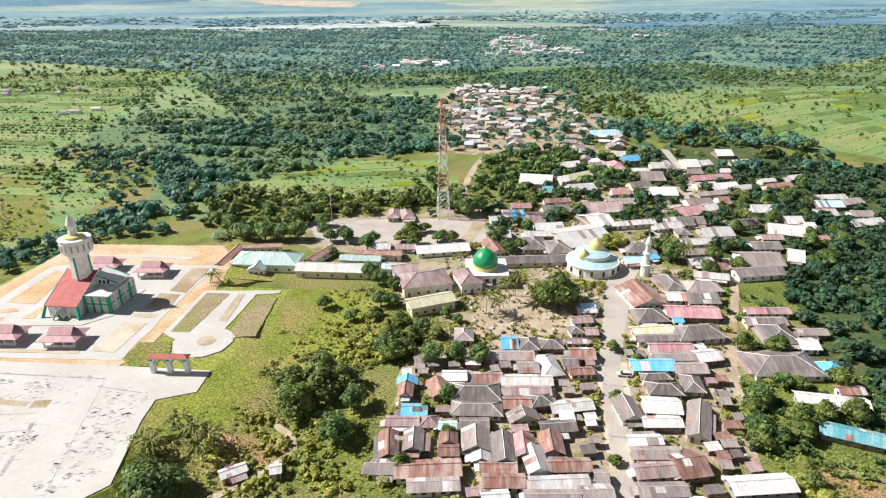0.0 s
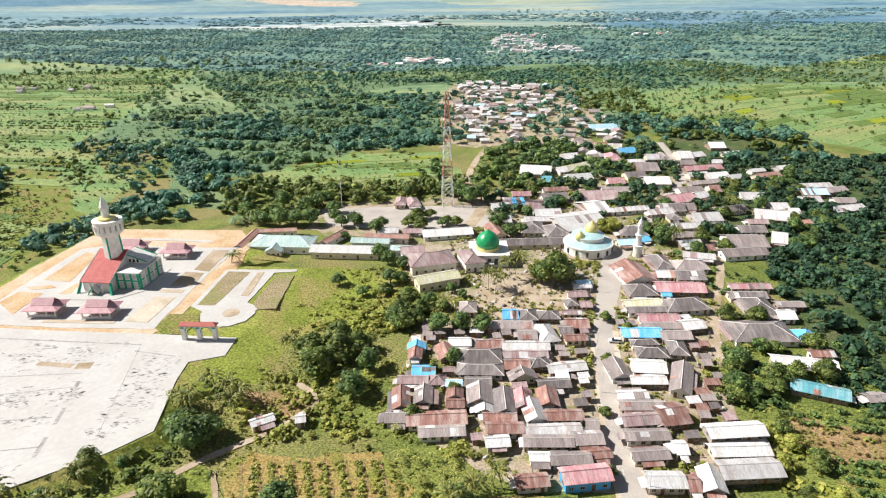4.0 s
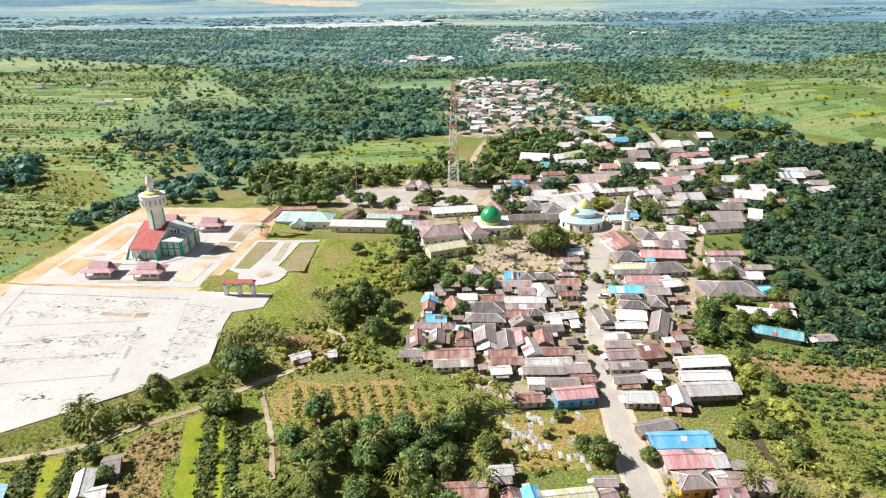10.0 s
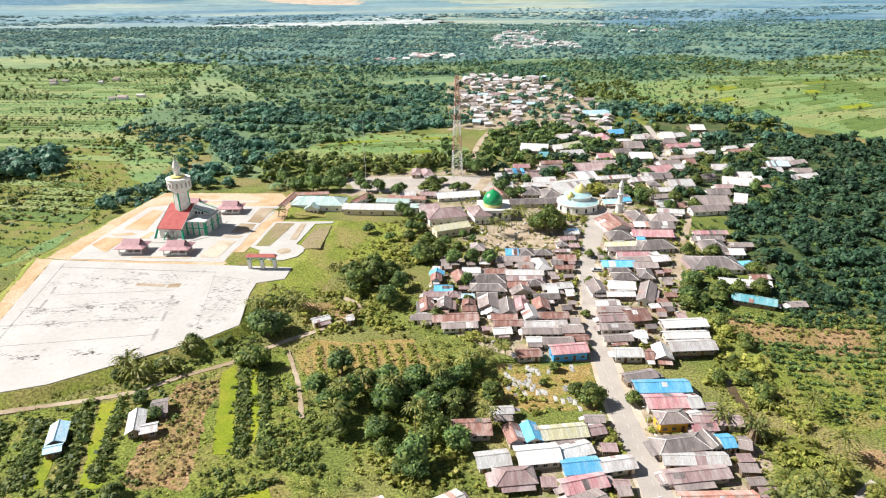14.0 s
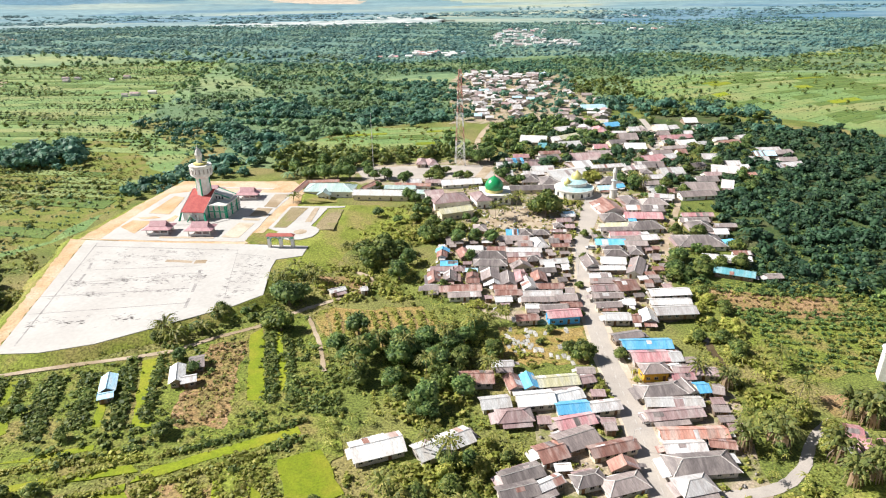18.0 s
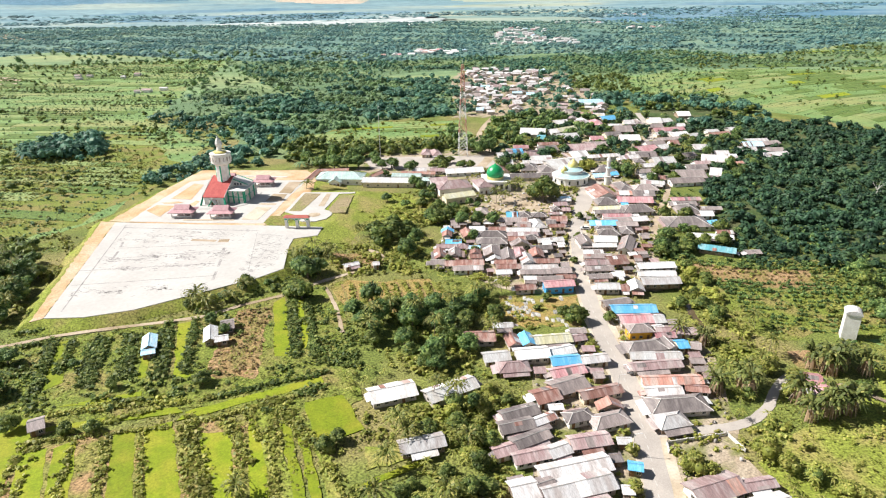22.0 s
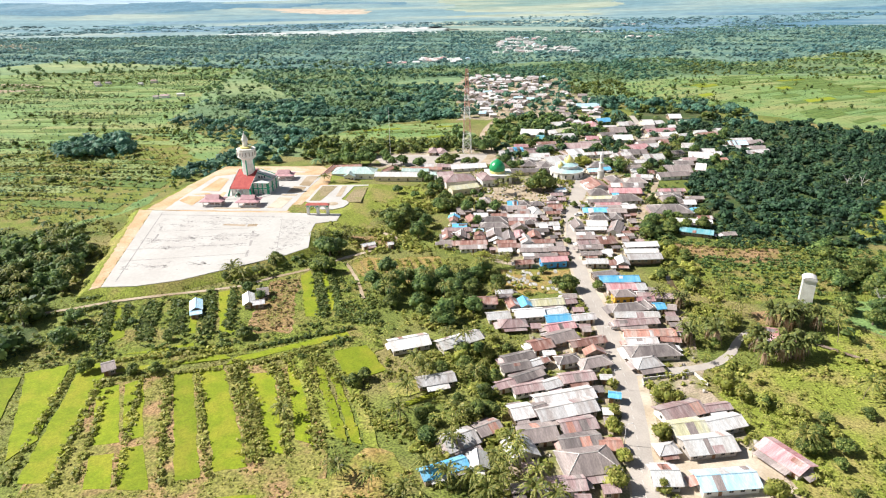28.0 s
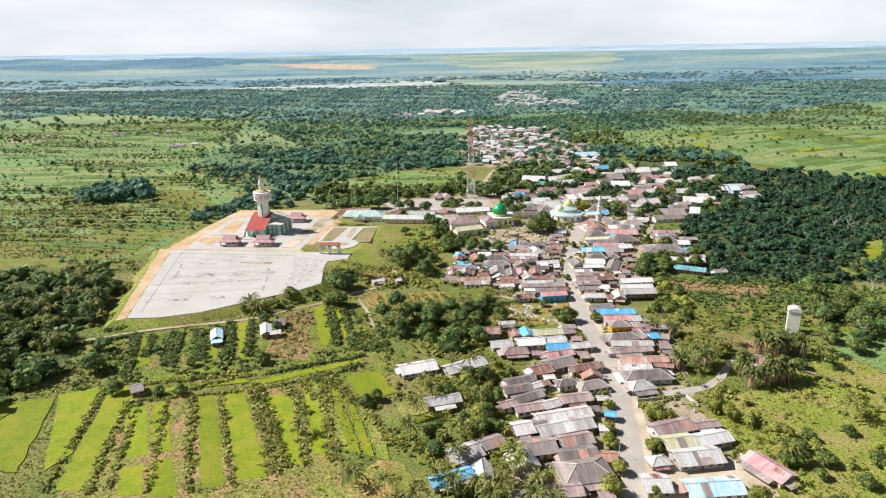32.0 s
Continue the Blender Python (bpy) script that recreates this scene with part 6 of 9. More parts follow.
# mosque with the green dome
dm = thing("domed_mosque", 16, 219, 0, "white mosque with one large green dome on a yellow collar", "mosque")
bm = bmesh.new()
bm_box(bm, -7, 8, -7, 8, 0, 5)
bm_box(bm, -7.4, 8.4, -7.4, 8.4, 5, 5.3)
part("wall", bm, M["paint_white"], dm)
bm = bmesh.new()
bm_lathe(bm, 0, 0, [(4.6, 5.2), (4.6, 6.6), (4.3, 6.7)], 24)
part("collar", bm, M["gold"], dm, "yellow collar with pale panels")
bm = bmesh.new()
bm_lathe(bm, 0, 0, [(4.2, 6.5), (4.7, 7.6), (4.7, 8.8), (4.2, 10.2), (3.2, 11.5), (1.8, 12.5), (0.7, 13.1), (0.1, 13.7)], 28)
part("dome", bm, M["dome_green"], dm, "glossy green onion dome", True)
bm = bmesh.new()
bm_bar(bm, (0, 0, 13.4), (0, 0, 14.8), 0.08)
part("finial", bm, M["gold"], dm)
for i in range(5):
    bm = bmesh.new()
    bm_box(bm, -5.8 + i * 2.7, -4.4 + i * 2.7, -7.06, -6.9, 1.2, 3.8)
    part("window", bm, M["glass"], dm)
BUILT.append([(6, 210), (26, 210), (26, 229), (6, 229)])

# round mosque with gold domes at the bend of the road
rm = thing("round_mosque", 59, 229, 0, "round white mosque with teal roof rings and two golden domes", "mosque")
bm = bmesh.new()
bm_lathe(bm, 0, 0, [(10, 0), (10, 3.4), (10.4, 3.5), (10.4, 4.0)], 28)
part("wall", bm, M["paint_white"], rm)
bm = bmesh.new()
bm_lathe(bm, 0, 0, [(10.0, 4.0), (7.0, 5.0)], 28)
part("lower_roof", bm, M["teal"], rm, "teal sloping roof ring")
bm = bmesh.new()
bm_lathe(bm, 0, 1, [(6.6, 4.6), (6.6, 6.4), (6.9, 6.5), (6.9, 6.8)], 28)
part("drum", bm, M["paint_white"], rm)
bm = bmesh.new()
bm_lathe(bm, 0, 1, [(6.7, 6.8), (3.6, 7.8)], 28)
part("upper_roof", bm, M["teal"], rm, "teal sloping roof ring")
for k in range(14):
    a = 6.2832 * k / 14
    bm = bmesh.new()
    bm_bar(bm, (9.99 * math.cos(a), 9.99 * math.sin(a), 0.8), (9.99 * math.cos(a), 9.99 * math.sin(a), 2.8), 0.5)
    part("arched_opening", bm, M["glass"], rm)
for nm, x, y, z, r in (("dome", 1.6, 2.5, 7.6, 3.0), ("small_dome", -4.2, -2.4, 6.6, 1.9)):
    bm = bmesh.new()
    bm_lathe(bm, x, y, [(r * 0.9, z - 0.8), (r, z + r * 0.25), (r * 0.93, z + r * 0.6), (r * 0.65, z + r * 1.0), (r * 0.25, z + r * 1.3), (0.08, z + r * 1.6)], 24)
    part(nm, bm, M["gold"], rm, "golden yellow dome", True)
BUILT.append([(48, 218), (70, 218), (70, 240), (48, 240)])
m2 = thing("small_minaret", 78, 222, 0, "slim white tiered minaret with blue bands beside the road", "minaret")
for nm, prof, mk in (("base", [(1.9, 0), (1.9, 4.5), (2.3, 4.6), (2.3, 5.0)], "paint_white"), ("shaft", [(1.3, 5), (1.2, 9), (1.7, 9.2), (1.7, 9.6)], "paint_white"), ("band", [(1.5, 9.6), (1.0, 10)], "teal"),
                     ("upper_shaft", [(0.95, 10), (0.9, 13), (1.3, 13.2), (1.3, 13.6)], "paint_white"), ("cap_dome", [(1.0, 13.6), (1.1, 14.3), (0.7, 15.4), (0.2, 16.3), (0.04, 17.6)], "paint_white")):
    bm = bmesh.new()
    bm_lathe(bm, 0, 0, prof, 12)
    part(nm, bm, M[mk], m2)

# telecom tower
tw = thing("lattice_tower", 0.3, 289.5, 8, "tall red and white steel lattice telecom tower", "telecom tower")
H, B, T = 57.0, 2.9, 0.7
levels = [0, 5, 10, 14.5, 19, 23.5, 28, 32, 36, 40, 44, 48, 52, 57]
for i, (z0, z1) in enumerate(zip(levels, levels[1:])):
    h0, h1 = B + (T - B) * z0 / H, B + (T - B) * z1 / H
    c0 = [(-h0, -h0, z0), (h0, -h0, z0), (h0, h0, z0), (-h0, h0, z0)]
    c1 = [(-h1, -h1, z1), (h1, -h1, z1), (h1, h1, z1), (-h1, h1, z1)]
    red = i in (3, 4, 9, 10, 11, 12, 7)
    for k in range(4):
        j = (k + 1) % 4
        for nm, a, b, r in (("leg", c0[k], c1[k], 0.16), ("brace", c0[k], c1[j], 0.09), ("brace", c0[j], c1[k], 0.09), ("girt", c1[k], c1[j], 0.09)):
            bm = bmesh.new()
            bm_bar(bm, a, b, r)
            part(nm, bm, M["red_steel"] if red else M["white_steel"], tw)
for z, a in ((38, 20), (44, 200), (50, 100), (54, 300)):
    bm = bmesh.new()
    r = math.radians(a)
    bm_bar(bm, (1.2 * math.cos(r), 1.2 * math.sin(r), z), (1.7 * math.cos(r), 1.7 * math.sin(r), z), 0.55, 12)
    part("dish", bm, M["white_steel"], tw, "white microwave dish")
bm = bmesh.new()
bm_bar(bm, (0, 0, 57), (0, 0, 60), 0.05)
part("lightning_rod", bm, M["white_steel"], tw)

mast = thing("thin_mast", -52.6, 283, 0, "thin grey guyed radio mast at the edge of the woods", "mast")
bm = bmesh.new()
bm_bar(bm, (0, 0, 0), (0, 0, 34), 0.16, 6, 0.08)
part("pole", bm, M["white_steel"], mast)

# swiftlet tower among the palms
st = thing("swiftlet_house", 114.6, 58.6, -24, "narrow white nesting tower with a rounded sheet roof", "building")
bm = bmesh.new()
bm_box(bm, -2.1, 2.1, -1.9, 1.9, 0, 9.2)
part("wall", bm, M["paint_white"], st)
bm = bmesh.new()
arc = [(-2.4 * math.cos(math.pi * k / 8), 9.0 + 1.25 * math.sin(math.pi * k / 8)) for k in range(9)]
outer = [[bm.verts.new((u, yy, z)) for u, z in arc] for yy in (-2.3, 2.3)]
for k in range(8):
    bm.faces.new((outer[0][k], outer[0][k + 1], outer[1][k + 1], outer[1][k]))
for row in outer:
    bm.faces.new(row if row is outer[1] else row[::-1])
bm.faces.new((outer[0][0], outer[1][0], outer[1][8], outer[0][8]))
bmesh.ops.recalc_face_normals(bm, faces=bm.faces)
part("roof", bm, ROOF["w"][0], st, "rounded white sheet-metal roof")
FOOT.append((114.6, 58.6, 3.2, 3.2, 0))


def car(x, y, rot, label):
    c = thing("car", x, y, rot, label, "car", z=0.08)
    bm = bmesh.new()
    bm_box(bm, -0.85, 0.85, -2.1, 2.1, 0.35, 0.95)
    bmesh.ops.bevel(bm, geom=bm.edges[:], offset=0.12, segments=2, affect="EDGES")
    part("body", bm, M["car"], c)
    bm = bmesh.new()
    lo = [bm.verts.new((sx * 0.8, yy, 0.93)) for sx, yy in ((-1, -1.9), (1, -1.9), (1, 1.1), (-1, 1.1))]
    hi = [bm.verts.new((sx * 0.66, yy, 1.5)) for sx, yy in ((-1, -1.6), (1, -1.6), (1, 0.4), (-1, 0.4))]
    bm.faces.new(hi)
    for k in range(4):
        bm.faces.new((lo[k], lo[(k + 1) % 4], hi[(k + 1) % 4], hi[k]))
    part("windows", bm, M["glass"], c)
    bm = bmesh.new()
    bm_box(bm, -0.68, 0.68, -1.62, 0.42, 1.49, 1.55)
    part("roof", bm, M["car"], c)
    for sx in (-0.8, 0.8):
        for yy in (-1.35, 1.35):
            bm = bmesh.new()
            bm_bar(bm, (sx - 0.1, yy, 0.32), (sx + 0.1, yy, 0.32), 0.32, 14)
            part("wheel", bm, M["tyre"], c)


car(41.6, 41.5, 6, "white compact car parked at the road's edge")
car(51.9, 154.2, 80, "white van-like car parked beside the houses")

# graves
grave = thing("grave", 20, 80, 5, "small white headstone with low kerb in dry grass", "grave", "graves in the graveyard")
bm = bmesh.new()
bm_box(bm, -0.55, 0.55, -1.2, 1.2, 0, 0.10)
bm_box(bm, -0.42, 0.42, -1.02, 1.02, 0.10, 0.15)
part("kerb", bm, M["stone"], grave)
bm = bmesh.new()
bm_box(bm, -0.2, 0.2, 1.06, 1.16, 0, 0.34)
part("headstone", bm, M["stone"], grave)
rs = random.Random(8)
for k in range(42):
    a = rs.random() < 0.6
    copy_thing(grave, pose(rs.uniform(9, 20) if a else rs.uniform(20, 33), rs.uniform(74, 88) if a else rs.uniform(68, 88), 0.05, 0, 0, rs.uniform(-15, 15)))

# garden wall, boardwalk and lamp posts
for a, b in (((42.5, 9.9), (58.4, 13.0)), ((58.4, 13.0), (60.2, 6.8)), ((42.5, 9.9), (41.9, 6.5))):
    d = math.degrees(math.atan2(b[1] - a[1], b[0] - a[0]))
    w = math.dist(a, b)
    fence = thing("garden_wall", a[0], a[1], d, "low pale concrete garden wall beside the side road", "wall")
    bm = bmesh.new()
    bm_box(bm, 0, w, -0.1, 0.1, 0, 1.0)
    part("panel", bm, M["concrete"], fence)
    for k in range(int(w / 2.6) + 1):
        bm = bmesh.new()
        bm_box(bm, k * 2.6 - 0.15, k * 2.6 + 0.15, -0.15, 0.15, 0, 1.15)
        part("post", bm, M["concrete"], fence)
bw = thing("boardwalk", 102.5, 28.2, -45.5, "raised grey plank boardwalk over wet grass", "boardwalk")
for k in range(28):
    bm = bmesh.new()
    bm_box(bm, k * 0.5, k * 0.5 + 0.46, -0.7, 0.7, 0.6, 0.68)
    part("plank", bm, M["timber"], bw)
for k in range(8):
    for s in (-0.6, 0.6):
        bm = bmesh.new()
        bm_bar(bm, (k * 1.9 + 0.2, s, -0.1), (k * 1.9 + 0.2, s, 0.6), 0.07)
        part("post", bm, M["timber"], bw)
for x, y in ((52.5, 190), (45.2, 150), (41.5, 128), (43.2, 90), (43.6, 60), (35.4, 30), (33, 6), (30, -18), (62, 214)):
    lp = thing("street_lamp", x, y, 0 if x < 42 else 180, "thin grey street lamp post with a short arm", "street lamp", "street lamps along the road")
    bm = bmesh.new()
    bm_bar(bm, (0, 0, 0), (0, 0, 6.5), 0.09, 6, 0.06)
    part("pole", bm, M["white_steel"], lp)
    bm = bmesh.new()
    bm_bar(bm, (0, 0, 6.4), (1.3, 0, 6.7), 0.04, 5)
    part("arm", bm, M["white_steel"], lp)
    bm = bmesh.new()
    bm_box(bm, 1.2, 1.75, -0.12, 0.12, 6.6, 6.75)
    part("lamp_head", bm, M["white_steel"], lp)

# sheds and kitchens squeezed between the houses
shed_rs = random.Random(15)
sheds = 0
for poly, step in (([(-12, 166), (-13, 130), (-7, 113), (8, 101), (37, 99), (40, 136), (46, 160), (20, 168)], 3.1), ([(48, 104), (72, 98), (78, 140), (92, 200), (66, 200), (54, 165)], 3.4), ([(12, 44), (35, 62), (35, 0), (28, -40), (-2, -42), (8, 0)], 3.4), ([(44, 84), (66, 74), (66, 30), (58, 22), (45, 24)], 3.6)):
    ys = min(p[1] for p in poly)
    while ys < max(p[1] for p in poly):
        xs = min(p[0] for p in poly)
        while xs < max(p[0] for p in poly):
            x, y = xs + shed_rs.uniform(-1, 1), ys + shed_rs.uniform(-1, 1)
            w, d = shed_rs.uniform(2.6, 4.6), shed_rs.uniform(2.2, 2.95)
            cx = np.array([x, x - w / 2, x + w / 2, x - w / 2, x + w / 2])
            cy = np.array([y, y - d / 2, y - d / 2, y + d / 2, y + d / 2])
            if sheds < 85 and inside(poly, cx, cy).all() and shed_free(cx, cy).all():
                house(x, y, w, d, shed_rs.uniform(-4, 10), "s", shed_rs.choice("gggmrddlm"), "timber", shed_rs.uniform(1.8, 2.1))
                sheds += 1
            xs += step
        ys += step

# ---- young rice and shrub rows ----
for q in (((-114.8, -29.7), (-107.5, -29.8), (-117.6, 23), (-126.5, 21.6)), ((-122.4, -22), (-119.5, -14), (-130.9, 21.7), (-141.3, 17.3)), ((-104, -16.2), (-97.6, -15.2), (-110, 10.8), (-115.2, 8.1)),
          ((-98, -31.7), (-92, -31.8), (-96.8, -19.4), (-102.6, -20.3)), ((-97, -14.2), (-92.3, -13.1), (-104.3, 13.6), (-108.3, 10.8)), ((-90, -31.8), (-82.9, -31.9), (-91.2, -16.4), (-95.9, -18.4)),
          ((-77.7, -29.3), (-72.3, -28.4), (-91.2, 17.8), (-96.2, 16.4)), ((-69.3, -26.3), (-62.1, -24.8), (-82.8, 20.7), (-89, 17.7)), ((-58.3, -20), (-54.1, -20), (-66, 15.8), (-74.1, 15.9)),
          ((-52.5, -14.8), (-47.5, -17), (-59, 21.7), (-63.2, 21.9)), ((-43.2, 9.6), (-32.5, 16.6), (-40.1, 31.3), (-49.5, 28.1)), ((-125.2, 34.6), (-121.8, 38.4), (-132.3, 62.1), (-136.5, 60.5)),
          ((-90.3, 40.4), (-85.5, 40.3), (-97.2, 73.4), (-101.2, 71.7)), ((-63.6, 51.2), (-58.5, 51.1), (-69.6, 90.4), (-72.6, 86.3)), ((-55.6, 55.6), (-53.6, 56.3), (-62.8, 88.5), (-64.5, 87.5)), ((-119.4, 44.8), (-117.2, 44.7), (-122.2, 63), (-123.8, 62.6)), ((-100.8, 40.6), (-98.6, 40.6), (-106.8, 66), (-108.6, 65)), ((-117, 27), (-108.6, 28), (-96, 32), (-96.8, 34)), ((-29.4, -3.8), (-16.4, 3.9), (-17.3, 5.5), (-30, -2)),
          ((-116.9, 16.3), (-82.3, 24.3), (-84.7, 26.6), (-113.1, 19.4)), ((-81, 21), (-46.7, 37), (-48, 40), (-80, 25)), ((-150, -20), (-130, -22), (-142, 15), (-160, 12)), ((-74, -52), (-52, -50), (-58, -34), (-80, -36))):
    mid = [((q[0][0] + q[1][0]) / 2, (q[0][1] + q[1][1]) / 2), ((q[2][0] + q[3][0]) / 2, (q[2][1] + q[3][1]) / 2)]
    wide = [(mid[0] if i < 2 else mid[1], p) for i, p in enumerate(q)]
    q = [(m[0] + (p[0] - m[0]) * 1.04, m[1] + (p[1] - m[1]) * 1.04) for m, p in wide]
    slab("rice_field", list(q), 0.12, M["rice"], "strip of bright green young rice", "rice field", 0.35)
for q in ([(-45.5, -13.8), (-39.6, -15.6), (-59.6, 27), (-63.2, 25)], [(-52, -40), (-40, -38), (-36, -30), (-48, -28)], [(-30, 2), (-18, 6), (-20, 12), (-31, 10)]):
    slab("fallow_plot", q, 0.1, M["lush"], "yellowish grassy plot left fallow", "plot", 0.6, keep=False)
for a, b in ((0.02, 0.28), (0.36, 0.60), (0.68, 0.97)):
    q = [(-42.6 + 12.2 * a, -14 - 5 * a), (-42.6 + 12.2 * b, -14 - 5 * b), (-55.4 + 17 * b, 21 - 15 * b), (-55.4 + 17 * a, 21 - 15 * a)]
    slab("rice_field", q, 0.12, M["lush"] if a > 0.5 else M["rice"], "narrow strip of yellowish young rice", "rice field", 0.4, keep=False)
slab("dry_plot", [(-46, -34), (-41, -27), (-35, -18.6), (-27.2, -20.5), (-22.7, -27.6), (-26, -36)], 0.06, M["dry_grass"], "dry yellow grass plot", "plot", 1.2, keep=False)
slab("farm_ground", [(-152, 58), (-124, 67), (-100, 78), (-60, 102), (-46, 84), (-44, 50), (-34, 30), (-46, 8), (-60, 24), (-84, 26), (-122, 14), (-142, 30)], 0.02, M["grass"], "grassy farmland between the crop strips", "farmland", 1.5, keep=False)
slab("furrowed_plot", [(-82.3, 40.3), (-66.3, 40), (-72.5, 82.3), (-83.6, 80.6)], 0.05, M["dry"], "reddish brown dry plot with withered shrubs", "plot", 1.0, keep=False)
slab("furrow_soil", [(-112, -36), (-40, -36), (-56, 22), (-120, 14)], 0.03, M["bank"], "weedy brown and green earth between the rice strips", "earth", 1.0, keep=False)


# ---- plants ----
def crown_parts(rs, lobes, n, size, core=0.72, up=0.45, fine=True):
    """Vertices and triangles of a crown of unit radius: leaf clumps on overlapping lobes round a dark core."""
    V, F = [], []
    ico = bmesh.new()
    bmesh.ops.create_icosphere(ico, subdivisions=1, radius=1)
    iv = np.array([v.co[:] for v in ico.verts])
    ic = np.array([[v.index for v in f.verts] for f in ico.faces])
    ico.free()
    if not fine:
        iv = np.array([(1, 0, 0), (-1, 0, 0), (0, 1, 0), (0, -1, 0), (0, 0, 1), (0, 0, -1)]) * 1.1
        ic = np.array([(0, 2, 4), (2, 1, 4), (1, 3, 4), (3, 0, 4), (2, 0, 5), (1, 2, 5), (3, 1, 5), (0, 3, 5)])
    base = 0
    for c, r in lobes:
        jit = 1 + np.array([rs.uniform(-0.2, 0.2) for _ in iv])[:, None]
        V.append(iv * r * core * jit + c)
        F.append(ic + base)
        base += len(iv)
    for k in range(n):
        c, r = lobes[k % len(lobes)]
        d = Vector((rs.gauss(0, 1), rs.gauss(0, 1), rs.gauss(0, 1) + up)).normalized()
        p = Vector(c) + d * r * rs.uniform(0.74, 1.06)
        nrm = (d + Vector((rs.gauss(0, 0.4), rs.gauss(0, 0.4), rs.gauss(0, 0.4) + 0.3))).normalized()
        q = nrm.to_track_quat("Z", "Y") @ Euler((0, 0, rs.uniform(0, 6.28))).to_quaternion()
        s = size * rs.uniform(0.6, 1.3)
        w = s * rs.uniform(0.5, 0.9)
        quad = [p + q @ Vector(v) for v in ((-s, -w * 0.3, 0), (0, -w, s * 0.12), (s, w * 0.2, 0), (rs.uniform(-0.3, 0.3) * s, w, -s * 0.12))]
        V.append(np.array([v[:] for v in quad]))
        F.append(np.array([[0, 1, 2], [0, 2, 3]]) + base)
        base += 4
    return np.concatenate(V), np.concatenate(F)


def lobed(rs, n, spread, rmin, rmax, flat=0.8):
    out = [(np.array((0, 0, 0.0)), rmax)]
    for k in range(n):
        a = 6.2832 * (k + rs.uniform(-0.3, 0.3)) / n
        out.append((np.array((math.cos(a) * spread, math.sin(a) * spread, rs.uniform(-0.4, 0.45) * flat)), rs.uniform(rmin, rmax)))
    return out


plant_rs = random.Random(21)
FOREST = [crown_parts(plant_rs, lobed(plant_rs, 3, 0.48, 0.4, 0.6), 40, 0.235) for _ in range(6)]
def palm_top(rs, n=11):
    """A small palm's drooping leaves, of unit radius."""
    V, F = [], []
    for k in range(n):
        a = 6.2832 * k / n + rs.uniform(-0.25, 0.25)
        lift = rs.uniform(0.15, 0.7)
        c, s = math.cos(a), math.sin(a)
        for u0, u1 in ((0.0, 0.5), (0.5, 1.0)):
            z0, z1 = (lift * u - (0.5 + lift) * u * u + 0.25 for u in (u0, u1))
            w0, w1 = (0.02, 0.10) if u0 == 0 else (0.10, 0.02)
            b = len(V)
            V += [(c * u0 - s * w0, s * u0 + c * w0, z0), (c * u0 + s * w0, s * u0 - c * w0, z0), (c * u1 + s * w1, s * u1 - c * w1, z1), (c * u1 - s * w1, s * u1 + c * w1, z1)]
            F += [(b, b + 1, b + 2), (b, b + 2, b + 3)]
    return np.array(V), np.array(F)


FOREST += [palm_top(plant_rs, 22)]
FAR_CLUMP = [crown_parts(plant_rs, [(np.array((0, 0, 0.0)), 0.95)], 11, 0.42, 0.68, fine=False) for _ in range(4)]
FOREST_LOW = [crown_parts(plant_rs, lobed(plant_rs, 1, 0.5, 0.5, 0.68), 15, 0.34, 0.72, fine=False) for _ in range(4)]
TUFT = []
for _ in range(4):
    tv, tf = crown_parts(plant_rs, [(np.array((0, 0, 0.0)), 0.8)], 7, 0.5, 0.5)
    TUFT.append((tv[12:], tf[20:] - 12))
BUSH = [crown_parts(plant_rs, lobed(plant_rs, plant_rs.choice((1, 2)), 0.5, 0.42, 0.62), 19, 0.32, 0.55, fine=False) for _ in range(7)]


def strew(name, pts, radii, templates, material, label, category, flat=0.85, lift=0.55, seed=3):
    """Many plants that nobody counts, as one object."""
    g = np.random.default_rng(seed)
    VV, FF, base = [], [], 0
    pick = g.integers(0, len(templates), len(pts))
    for ti, (tv, tf) in enumerate(templates):
        sel = np.nonzero(pick == ti)[0]
        if not len(sel):
            continue
        a = g.uniform(0, 6.2832, len(sel))
        r = radii[sel]
        c, s = np.cos(a)[:, None], np.sin(a)[:, None]
        st = g.uniform(0.8, 1.25, len(sel))[:, None]
        X = (tv[None, :, 0] * c - tv[None, :, 1] * s) * r[:, None] + pts[sel, 0][:, None]
        Y = (tv[None, :, 0] * s + tv[None, :, 1] * c) * r[:, None] + pts[sel, 1][:, None]
        Z = (tv[None, :, 2] * flat * st + lift) * r[:, None] + pts[sel, 2][:, None]
        VV.append(np.stack([X, Y, Z], -1).reshape(-1, 3))
        FF.append((tf[None] + (np.arange(len(sel)) * len(tv))[:, None, None]).reshape(-1, 3) + base)
        base += len(sel) * len(tv)
    ob = new(name, tri_mesh(name, np.concatenate(VV), np.concatenate(FF), material))
    return tagged(ob, label, category, kind="stuff")


def free(x, y, margin=0.0):
    """Where no house, road, paving or field stands."""
    ok = np.ones(len(x), bool)
    for poly in BUILT:
        px, py = [p[0] for p in poly], [p[1] for p in poly]
        near = (x > min(px) - 1) & (x < max(px) + 1) & (y > min(py) - 1) & (y < max(py) + 1)
        if near.any():
            idx = np.nonzero(near)[0]
            ok[idx] &= ~inside(poly, x[idx], y[idx])
    for hx, hy, hw, hd, a in FOOT:
        dx, dy = x - hx, y - hy
        u, v = dx * math.cos(a) + dy * math.sin(a), -dx * math.sin(a) + dy * math.cos(a)
        ok &= (abs(u) > hw + margin) | (abs(v) > hd + margin)
    return ok


